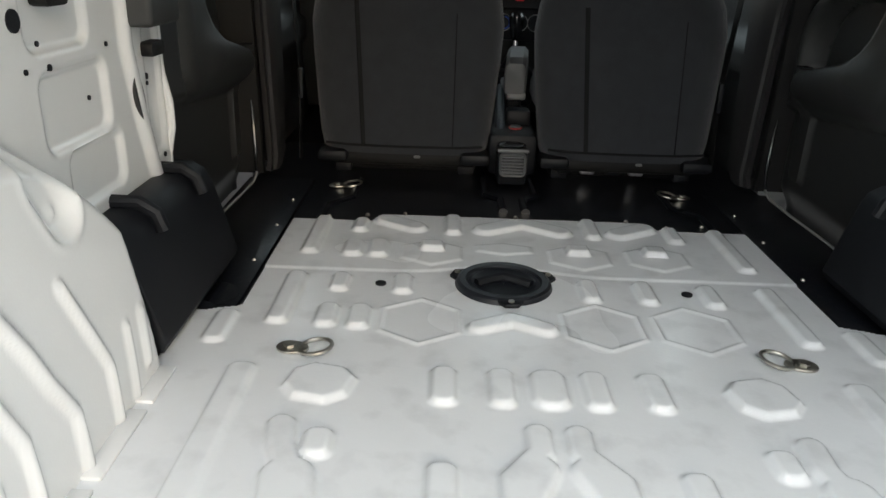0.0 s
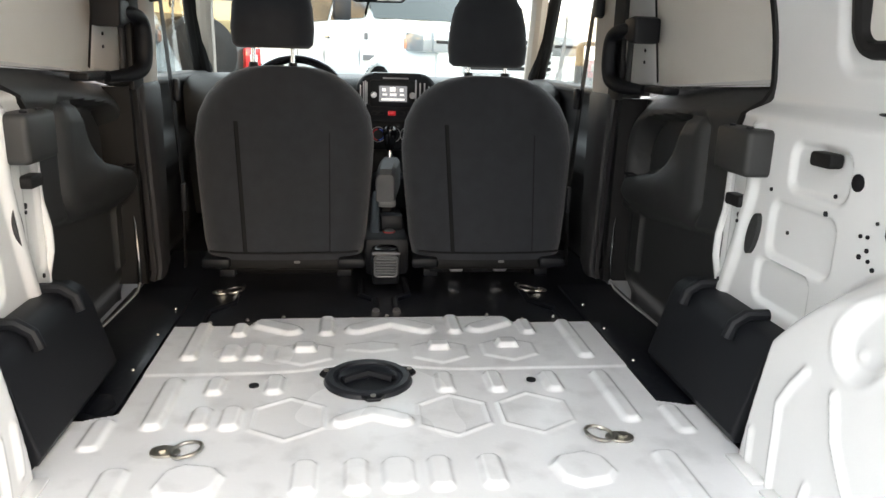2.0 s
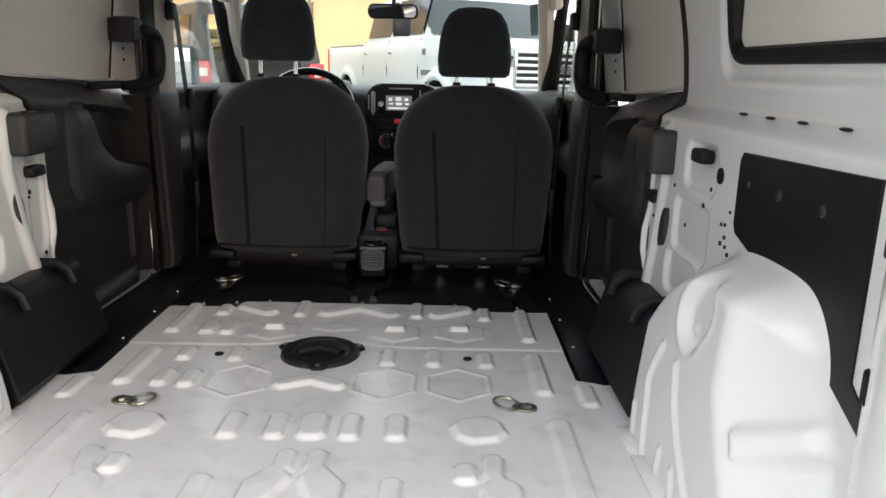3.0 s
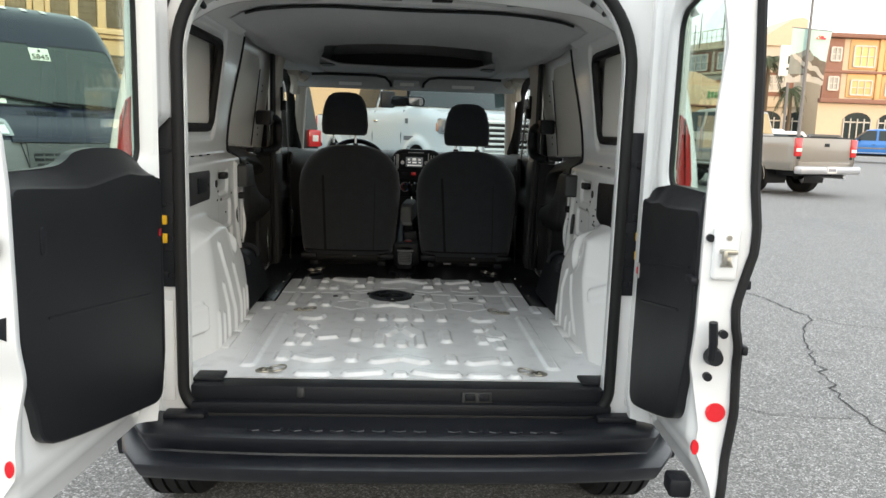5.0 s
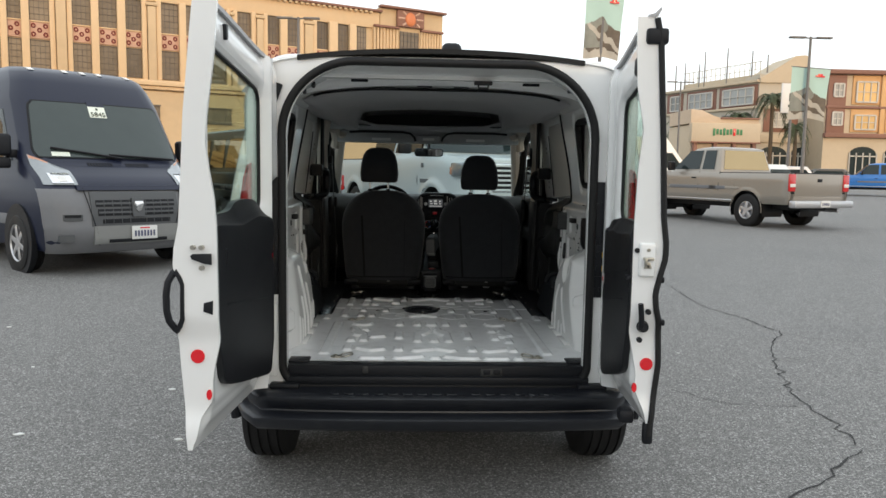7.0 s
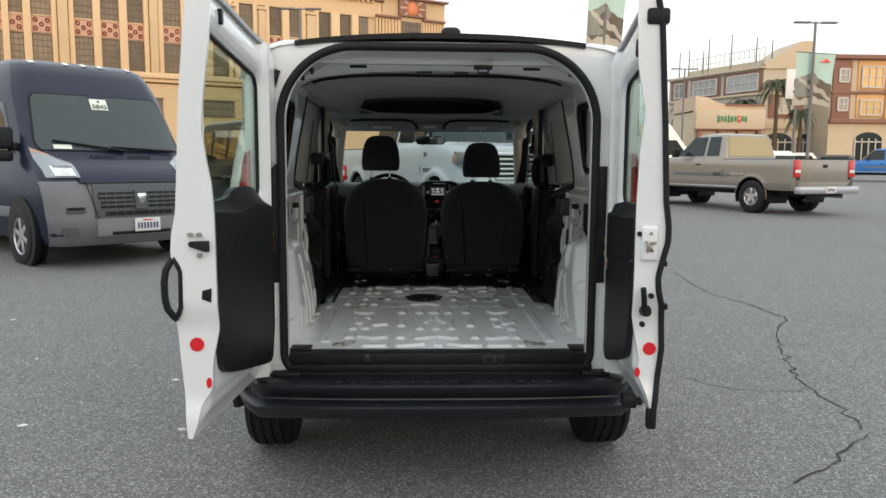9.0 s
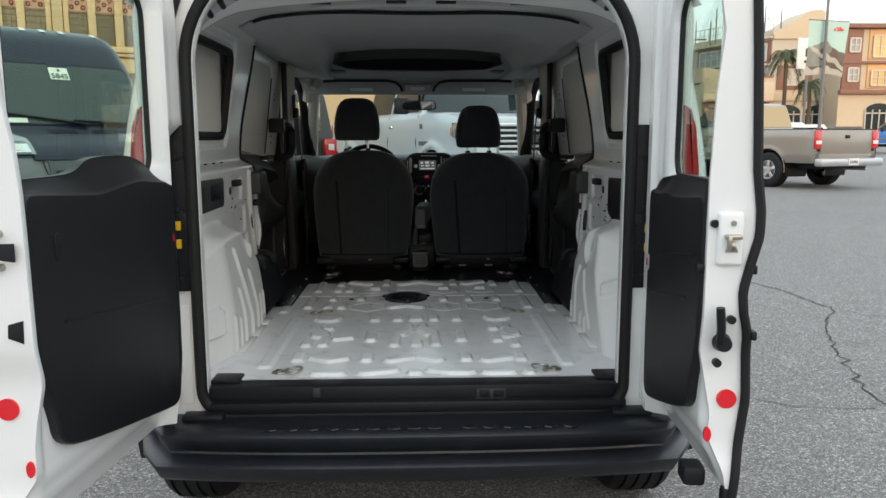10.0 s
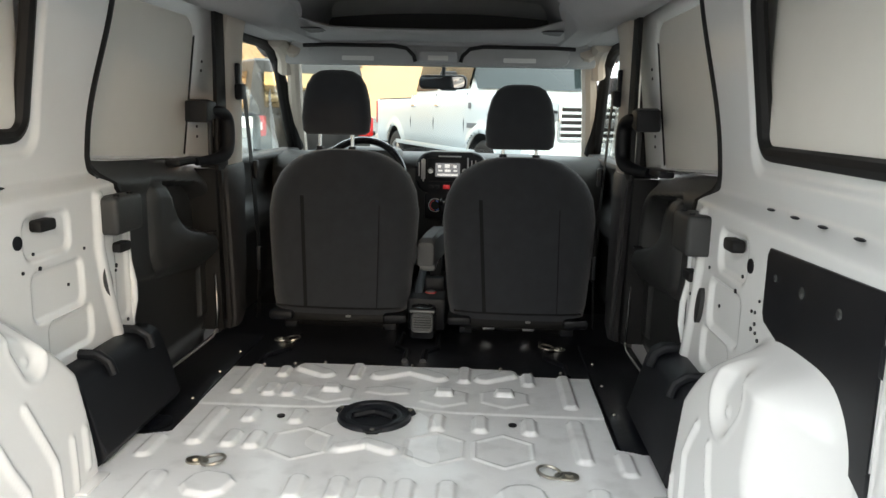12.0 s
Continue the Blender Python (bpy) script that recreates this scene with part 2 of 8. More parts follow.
def sd_path(u, v, pts, r):
    """Distance to a bead of half width r along a row of points."""
    d = np.full(np.shape(u), 9.0)
    for (a, b), (c, e) in zip(pts, pts[1:]):
        dx, dy = c - a, e - b
        t = np.clip(((u - a) * dx + (v - b) * dy) / (dx * dx + dy * dy), 0, 1)
        d = np.minimum(d, np.hypot(u - a - t * dx, v - b - t * dy))
    return d - r


# ---------------------------------------------------------------- ground
GROUND_SLOPE = 0.011


def ground_z(y):
    return GROUND_SLOPE * (y - 0.45)


us = np.concatenate([[-900, -300, -120], np.linspace(-40, 40, 41), [120, 300, 900]])
vs = np.concatenate([[-900, -300, -120, -60], np.linspace(-20, 60, 41), [100, 200, 500, 1500]])
tagged(grid_part("ground", *sheet(us, vs, lambda u, v: (u, v, ground_z(np.clip(v, -60, 60)) + 0 * u)), ASPHALT),
       "grey weathered asphalt of an open parking lot", "ground", kind="structure")


# unseen row added behind the camera: closes the lot, keeps the low sun off
BACK_STUCCO = material("grey_stucco", (0.55, 0.52, 0.48), 0.9, vary=0.12, grain=2.0, stain=(0.25, 0.24, 0.22), stain_amount=0.4, stain_scale=0.4)
tagged(part("wall_back", boxes(((30, -58.0, 5.2), (240, 6.0, 11.6)), bevel=0.1), BACK_STUCCO), "long plain grey wall, unseen, added behind the lot to block the low sun", "wall", kind="structure")


def crack(points, width, seed):
    """A ragged crack in the asphalt along a row of points."""
    rng = random.Random(seed)
    pts = [Vector((x, y, 0)) for x, y in points]
    line = []
    for a, b in zip(pts, pts[1:]):
        n = max(2, int((b - a).length / 0.07))
        side = Vector((-(b - a).y, (b - a).x, 0)).normalized()
        line += [a.lerp(b, i / n) + side * rng.gauss(0, 0.014) for i in range(n)]
    bm = bmesh.new()
    rows = []
    for i, p in enumerate(line):
        d = line[min(i + 1, len(line) - 1)] - line[max(i - 1, 0)]
        side = Vector((-d.y, d.x, 0)).normalized() * width * rng.uniform(0.3, 1.0) * 0.5
        z = ground_z(p.y) + 0.004
        rows.append([(p + side).to_tuple()[:2] + (z,), (p - side).to_tuple()[:2] + (z,)])
    loft(bm, rows, closed=False)
    return tagged(part("ground_crack", bm, CRACK), "dark ragged crack in the grey asphalt", "crack", kind="structure")


crack([(2.95, 5.57), (2.86, 4.79), (2.87, 4.14), (2.98, 3.85), (3.04, 3.46), (3.07, 3.11), (2.81, 2.79), (2.60, 2.32), (2.43, 1.85), (2.28, 1.45), (2.24, 1.11), (2.23, 0.87), (2.15, 0.50)], 0.016, 3)
crack([(2.15, 0.50), (1.85, 0.27), (1.77, 0.14), (1.58, 0.02), (1.41, -0.10)], 0.014, 4)
crack([(1.54, 1.50), (1.61, 1.42), (1.73, 1.27), (1.90, 1.19), (2.09, 1.16), (2.25, 1.20)], 0.009, 5)
crack([(3.07, 3.11), (3.18, 2.92), (3.46, 2.82), (3.80, 2.83), (4.7, 3.0)], 0.009, 8)
crack([(2.61, 2.32), (2.75, 2.22), (2.86, 2.25)], 0.007, 9)
LITTER = material("paper_scrap", (0.72, 0.72, 0.70), 0.8, vary=0.05)
for k, (x, y, size) in enumerate(((-2.08, 0.70, 0.035), (-1.56, 1.45, 0.030), (-1.27, 0.63, 0.028), (-2.62, 1.92, 0.020), (-3.4, 3.1, 0.03), (-2.3, 0.25, 0.012), (1.9, 2.4, 0.012))):
    rng = random.Random(40 + k)
    scrap = [(x + size * rng.uniform(0.5, 1) * math.cos(a), y + 0.6 * size * rng.uniform(0.5, 1) * math.sin(a)) for a in [2 * math.pi * q / 7 for q in range(7)]]
    tagged(part("paper_scrap", prism(bmesh.new(), scrap, "z", ground_z(y) + 0.001, ground_z(y) + 0.006), LITTER), "small white paper scrap lying on the asphalt", "litter", "paper scraps on the asphalt")

# ---------------------------------------------------------------- van: cargo floor
FLOOR_Z = 0.56
WALL = 0.735


def floor_relief(u, v):
    """Height of the pressed beads over the flat of the cargo floor."""
    h = np.zeros_like(u)

    def add(d, rise, soft):
        np.maximum(h, rise * smooth01(0.5 - d / soft), out=h)

    def bead(x, y0, y1, half=0.017, rise=0.0105):
        add(sd_box(u, v, x, (y0 + y1) / 2, half, abs(y1 - y0) / 2, half * 0.75), rise, 0.012)

    def hexagon(x, y, hu, hv, rise, line=False):
        d = sd_hex(u, v, x, y, hu, hv)
        add(np.abs(d) - 0.003 if line else d, rise, 0.008)

    def bar(pts, half=0.019, rise=0.0105):
        add(sd_path(u, v, pts, half), rise, 0.012)

    # front row of beads
    for x, y0, y1 in ((-0.479, 1.33, 1.56), (-0.385, 1.474, 1.553), (-0.163, 1.474, 1.60), (0.172, 1.475, 1.60), (0.367, 1.465, 1.574), (0.476, 1.304, 1.553)):
        bead(x, y0, y1)
    for x, y0, y1 in ((-0.385, 1.322, 1.407), (-0.330, 1.322, 1.413)):
        bead(x, y0, y1, 0.020)
    for x, lean in ((-0.290, -1), (-0.050, 1), (0.058, -1), (0.270, 1)):
        bar([(x - 0.035, 1.53 - lean * 0.022), (x + 0.035, 1.53 + lean * 0.022)], 0.028)
    for x, y in ((-0.210, 1.352), (0.118, 1.352), (0.292, 1.36)):
        hexagon(x, y + 0.005, 0.066, 0.072, 0.003)
        add(sd_box(u, v, x, y + 0.03, 0.026, 0.022, 0.008), 0.016, 0.012)
    hexagon(-0.048, 1.392, 0.062, 0.034, 0.003)
    # the lap joint across the floor, bowed round the round cover
    bow = 1.252 + 0.045 * np.exp(-((u + 0.06) / 0.12) ** 2)
    h += 0.003 * smooth01((v - bow) / 0.006 + 0.5)
    # second row
    for x, y0, y1, half in ((-0.480, 1.004, 1.225, 0.018), (-0.389, 1.148, 1.225, 0.016), (-0.263, 1.146, 1.23, 0.017), (0.110, 1.134, 1.23, 0.017),
                            (0.223, 1.133, 1.23, 0.017), (0.352, 1.129, 1.222, 0.017), (0.473, 0.982, 1.22, 0.018), (-0.393, 0.998, 1.082, 0.018), (-0.334, 0.994, 1.082, 0.018)):
        bead(x, y0, y1, half)
    for x in (-0.222, 0.111, 0.281):
        hexagon(x, 1.035, 0.070, 0.088, 0.0035, True)
    bar([(-0.115, 1.012), (-0.055, 1.045), (0.005, 1.012)], 0.020)
    # ring row and the five beads behind it
    for x, s in ((-0.368, 1), (0.317, -1)):
        add(np.maximum(sd_box(u, v, x, 0.812, 0.050, 0.048, 0.012, -0.22 * s), sd_box(u, v, x, 0.812, 0.046, 0.046, 0.010, 0.62 * s) - 0.006), 0.010, 0.012)
    for x, half in ((-0.177, 0.019), (-0.087, 0.019), (-0.013, 0.027), (0.060, 0.019), (0.152, 0.019)):
        bead(x, 0.765, 0.866, half)
    # side runners
    for x in (-0.497, 0.483):
        bead(x, 0.17, 0.862, 0.021, 0.008)
    for x in (-0.572, 0.568):
        bead(x, 0.93, 1.045, 0.018, 0.008)
    # middle field: beads with a narrow neck that widen to the rear
    bar([(-0.402, 0.700), (-0.392, 0.650), (-0.372, 0.600), (-0.372, 0.560)], 0.019)
    bar([(-0.372, 0.592), (-0.366, 0.552)], 0.034)
    bar([(0.336, 0.690), (0.332, 0.640), (0.345, 0.590), (0.350, 0.550)], 0.019)
    bar([(0.345, 0.592), (0.345, 0.552)], 0.034)
    for sg_, x in ((-1, -0.043), (1, 0.014)):
        bar([(x, 0.700), (x, 0.655), (x + sg_ * 0.040, 0.600), (x + sg_ * 0.045, 0.420)], 0.018)
        bar([(x + sg_ * 0.006, 0.620), (x + sg_ * 0.030, 0.560)], 0.026)
    for x, y0, y1, half in ((-0.346, 0.632, 0.692, 0.019), (0.284, 0.616, 0.677, 0.019), (-0.176, 0.471, 0.626, 0.019), (0.154, 0.466, 0.622, 0.019), (-0.009, 0.398, 0.480, 0.020),
                            (-0.400, 0.408, 0.488, 0.018), (-0.342, 0.411, 0.530, 0.018), (0.285, 0.450, 0.550, 0.018), (0.342, 0.388, 0.480, 0.018),
                            (-0.402, 0.232, 0.335, 0.019), (-0.174, 0.228, 0.316, 0.019), (0.156, 0.222, 0.309, 0.019), (0.338, 0.219, 0.306, 0.019), (-0.013, 0.085, 0.125, 0.022), (0.344, 0.078, 0.115, 0.018)):
        bead(x, y0, y1, half)
    for pts_, half in (([(-0.345, 0.272), (-0.295, 0.244), (-0.255, 0.262)], 0.024), ([(-0.092, 0.240), (-0.035, 0.265)], 0.024), ([(0.008, 0.268), (0.060, 0.238)], 0.024), ([(0.228, 0.234), (0.292, 0.258)], 0.026),
                       ([(-0.255, 0.515), (-0.300, 0.500)], 0.014), ([(0.345, 0.505), (0.300, 0.520)], 0.014),
                       ([(-0.318, 0.105), (-0.250, 0.105)], 0.020), ([(-0.172, 0.108), (-0.085, 0.130)], 0.022), ([(0.045, 0.132), (0.100, 0.108), (0.155, 0.106)], 0.022), ([(0.218, 0.100), (0.285, 0.100)], 0.020)):
        bar(pts_, half)
    return h


us = np.arange(-0.640, 0.6401, 0.0038)
vs = np.arange(0.070, 1.6251, 0.0038)
pts, quads = sheet(us, vs, lambda u, v: (u, v, FLOOR_Z + floor_relief(u, v)))
mid = pts[quads].mean(1)
edge = np.where(mid[:, 1] < 1.045, 0.64, 0.556 + 0.06 * smooth01((1.075 - mid[:, 1]) / 0.03))
front = 1.552 + 0.052 * smooth01((0.36 - np.abs(mid[:, 0] + 0.01)) / 0.03)
keep = (np.abs(mid[:, 0]) < edge) & (mid[:, 1] < front)
cargo_floor = tagged(grid_part("floor", pts, quads[keep], FLOOR_PAINT),
                     "scuffed light grey painted steel cargo floor with pressed beads", "floor", kind="structure")
part("floor_base", boxes(((0, 0.558, 0.545), (1.26, 0.974, 0.026)), ((0, 1.29, 0.542), (1.105, 0.50, 0.03))), FLOOR_PAINT, cargo_floor)

front_floor = tagged(part("floor_front", boxes(((0, 1.62, 0.535), (1.50, 1.55, 0.02)), bevel=0.004), FLOOR_BLACK),
                     "dusty gloss black front floor with rivets", "floor", kind="structure")
bm = bmesh.new()
bar = [(-0.07, 2.0), (-0.07, 1.84), (-0.03, 1.80), (-0.03, 1.70)]
for s in (-1, 1):
    tube(bm, [(s * x, y, 0.547) for x, y in bar], 0.012, 8)
    tube(bm, [(s * 0.50, 1.60, 0.547), (s * 0.50, 1.70, 0.547), (s * 0.44, 1.78, 0.547), (s * 0.44, 1.95, 0.547)], 0.010, 8)
part("pressed_rib", bm, FLOOR_BLACK, front_floor)
for k in range(11):
    bm = bmesh.new()
    bmesh.ops.create_uvsphere(bm, u_segments=8, v_segments=5, radius=0.006, matrix=Matrix.Translation((-0.48 + 0.096 * k, 1.62 + 0.02 * (k % 3), 0.547)))
    part("rivet", bm, STEEL, front_floor)
for s in (-1, 1):
    # the step well beside the plate
    part("side_channel", boxes(((s * 0.665, 1.45, 0.5425), (0.19, 0.95, 0.022)), bevel=0.004), FLOOR_BLACK, front_floor)
    for y in (1.05, 1.30, 1.52, 1.72):
        bm = bmesh.new()
        bmesh.ops.create_uvsphere(bm, u_segments=8, v_segments=5, radius=0.005, matrix=Matrix.Translation((s * 0.592, y, 0.5535)))
        part("rivet", bm, STEEL, front_floor)

for s in (-1, 1):
    part("floor_edge", boxes(((s * 0.665, 0.24, FLOOR_Z - 0.006), (0.15, 0.36, 0.008)), bevel=0.002), FLOOR_PAINT, cargo_floor)

# round black cover in the floor
cover = thing("floor_cover", "round black plastic cover sunk in the cargo floor", "cover", m=pose(-0.060, 1.205, FLOOR_Z))
bm = bmesh.new()
prof = [(0.0, 0.004), (0.060, 0.004), (0.066, 0.008), (0.074, 0.007), (0.078, 0.012), (0.090, 0.013), (0.096, 0.009), (0.099, 0.0)]
loft(bm, [[(r * math.cos(a), r * math.sin(a), z) for a in [2 * math.pi * k / 48 for k in range(48)]] for r, z in [(max(r, 0.001), z) for r, z in prof]])
part("disc", bm, BUMPER, cover)
for a in (20, 160, 275):
    bm = bmesh.new()
    c, s = math.cos(radians(a)), math.sin(radians(a))
    prism(bm, [(0.112 * math.cos(radians(a + d)) if abs(d) < 8 else 0.094 * math.cos(radians(a + d)), 0.112 * math.sin(radians(a + d)) if abs(d) < 8 else 0.094 * math.sin(radians(a + d))) for d in (-17, -7, 7, 17)], "z", 0.001, 0.010, 0.003)
    part("ear", bm, BLACK, cover)
bm = bmesh.new()
tube(bm, [(-0.055, -0.012, 0.006), (-0.02, 0.008, 0.008), (0.0, 0.016, 0.009), (0.02, 0.008, 0.008), (0.055, -0.012, 0.006)], 0.011, 8)
part("pressed_rib", bm, BLACK, cover)
for a in (20, 160, 275):
    bm = bmesh.new()
    c, s = math.cos(radians(a)), math.sin(radians(a))
    cyl(bm, (0.100 * c, 0.100 * s, 0.009), (0.100 * c, 0.100 * s, 0.013), 0.006, seg=10)
    part("screw", bm, STEEL, cover)

for x, y in ((-0.308, 1.188), (0.308, 1.187)):
    bm = bmesh.new()
    cyl(bm, (x, y, FLOOR_Z - 0.001), (x, y, FLOOR_Z + 0.0035), 0.011, seg=16)
    part("plug", bm, BLACK, cargo_floor, "small black rubber plug")


def tie_down(x, y, turn, z=FLOOR_Z):
    """A steel lashing ring that lies on its plate."""
    t = thing("tie_down_ring", "zinc-plated steel lashing ring on the van floor", "tie-down ring", "tie-down rings on the floor", m=pose(x, y, z, 0, 0, turn))
    bm = bmesh.new()
    prism(bm, [(0.022 * math.cos(a) * (1.5 if math.cos(a) > 0 else 1), 0.020 * math.sin(a)) for a in [2 * math.pi * k / 20 for k in range(20)]], "z", 0.001, 0.006, 0.0015)
    part("plate", bm, STEEL, t)
    bm = bmesh.new()
    cyl(bm, (0, 0, 0.005), (0, 0, 0.011), 0.010, seg=6)
    part("bolt", bm, STEEL, t)
    bm = bmesh.new()
    tube(bm, [(0.045 + 0.027 * math.cos(a), 0.027 * math.sin(a), 0.010 + 0.004 * math.cos(a)) for a in [2 * math.pi * k / 24 for k in range(24)]], 0.0035, 8, closed=True)
    part("ring", bm, STEEL, t)


for x, y, turn in ((-0.435, 0.915, -8), (0.425, 0.915, 172), (-0.440, 0.125, 4), (0.430, 0.125, 176), (-0.50, 1.885, 0), (0.50, 1.885, 180)):
    tie_down(x, y, turn, FLOOR_Z if y < 1.5 else 0.545)

# ---------------------------------------------------------------- van: side walls with wheel arches


def wall_x(u, v, s=1):
    """How far the inner side stands from the middle, at y = u and z = v."""
    step = smooth01((v - 1.165) / 0.035)
    base = WALL + step * (0.045 - 0.17 * np.clip(v - 1.22, 0, 1) ** 1.25)
    # wheel arch: a rounded hump
    fall = np.where(u > 0.50, 1.75, 3.9 if s > 0 else 1.0)
    crest = 1.020 - fall * (u - 0.50) ** 2
    top = 0.5 * (crest + 0.990 - np.sqrt((crest - 0.990) ** 2 + 0.0009))
    front = 0.876 - 0.17 * np.clip(v - 0.56, 0, 1)
    lean = np.hypot(1.0, 2 * fall * (u - 0.50))
    inside = np.minimum(np.minimum((top - v) / (0.058 * lean), (front - u) / 0.050), (u - 0.062) / 0.02)
    back = np.clip((u - 0.075) / 0.30, 0, 1)
    if s > 0:   # the rear end is a steep slanting face that sweeps back towards the floor
        foot = 0.335 - 0.22 * np.clip((0.82 - v) / 0.26, 0, 1) ** 1.2
        brow = 0.475 - 0.19 * np.clip((0.82 - v) / 0.26, 0, 1) ** 1.2
        back = np.clip((u - foot) / (brow - foot), 0, 1)
    back = np.where(back < 0.8, back * 1.11, 1 - 0.112 * ((1 - back) / 0.2) ** 2)
    hump = smooth01(inside + 0.25) * (0.112 - (0.025 if s > 0 else 0.045) * np.clip((v - 0.60) / 0.42, 0, 1) ** 1.6) * back
    x = base - hump
    on = inside > 0.9

    def press(d, rise, soft=0.016):
        return rise * smooth01(0.5 - d / soft)
    # pressings on the arch
    if s > 0:
        beads = (([(0.735, 0.56), (0.738, 0.656), (0.745, 0.715), (0.72, 0.76), (0.694, 0.795)], 0.0065, 0.0075), ([(0.490, 0.60), (0.530, 0.64), (0.560, 0.671), (0.598, 0.723), (0.620, 0.788)], 0.0065, 0.0075),
                 ([(0.808, 0.57), (0.81, 0.63)], 0.006, 0.006), ([(0.651, 0.57), (0.640, 0.62)], 0.006, 0.006), ([(0.567, 0.57), (0.574, 0.615)], 0.006, 0.006))
    else:
        beads = (([(0.80, 0.60), (0.80, 0.68)], 0.009, 0.006), ([(0.593, 0.56), (0.587, 0.65), (0.552, 0.71), (0.527, 0.767), (0.489, 0.834), (0.46, 0.90)], 0.008, 0.009),
                 ([(0.69, 0.57), (0.685, 0.66), (0.65, 0.735), (0.62, 0.80)], 0.007, 0.008), ([(0.49, 0.57), (0.485, 0.68), (0.45, 0.76)], 0.007, 0.008),
                 ([(0.75, 0.57), (0.75, 0.68)], 0.007, 0.006), ([(0.425, 0.57), (0.425, 0.66)], 0.008, 0.006), ([(0.36, 0.57), (0.36, 0.68)], 0.008, 0.006))
    for pts_, half, rise in beads:
        x = x - press(sd_path(u, v, pts_, half), rise, 0.010) * smooth01(inside)
    # oval scoop high on the inner face, with a small boss in its lower end
    d = sd_box(u, v, 0.580, 0.893, 0.043, 0.066, 0.042, 0.66) if s > 0 else sd_box(u, v, 0.663, 0.900, 0.030, 0.052, 0.029, 0.42)
    x = x + (press(d, 0.017, 0.030) - press(np.abs(d - 0.014) - 0.003, 0.003, 0.014)) * smooth01(inside * 2 + 0.6)
    x = x - press(np.hypot(u - (0.602 if s > 0 else 0.672), v - (0.860 if s > 0 else 0.875)) - 0.008, 0.005, 0.010) * smooth01(inside * 2 + 0.6)
    # stepped pad and a short bead on the rear slope
    x = x - (press(sd_box(u, v, 0.362, 0.784, 0.046, 0.022, 0.008, -0.55), 0.024, 0.026) if s > 0 else press(sd_box(u, v, 0.205, 0.690, 0.070, 0.045, 0.012), 0.024, 0.02)) * smooth01(inside + 0.3)
    x = x - press(sd_box(u, v, 0.385, 0.955, 0.030, 0.005, 0.004), 0.006, 0.01) * smooth01(inside)
    flat = smooth01(-inside + 0.2) * smooth01((1.16 - v) / 0.01)
    # pressings on the flat panel ahead of the arch
    for cu, cv, hu, hv in ((0.90, 1.085, 0.085, 0.045), (0.93, 0.955, 0.10, 0.055), (0.97, 0.845, 0.09, 0.045)):
        d = sd_box(u, v, cu, cv, hu, hv, 0.025)
        x = x + press(d, 0.010, 0.011) * flat
    x = x - press(sd_path(u, v, [(1.115, 1.15), (1.11, 1.02), (1.14, 0.90), (1.18, 0.78), (1.20, 0.70)], 0.016), 0.012, 0.02) * flat
    x = x + press(sd_box(u, v, 1.22, 0.93, 0.03, 0.12, 0.02), 0.006, 0.012) * flat
    # a shallow frame round the blanked window
    up = smooth01((v - 1.23) / 0.02)
    x = x + press(sd_box(u, v, 0.64, 1.462, 0.31, 0.205, 0.05), 0.010, 0.02) * up
    return x


WIN = (0.365, 1.285, 0.925, 1.635)   # blanked rear side window: y, z, y, z


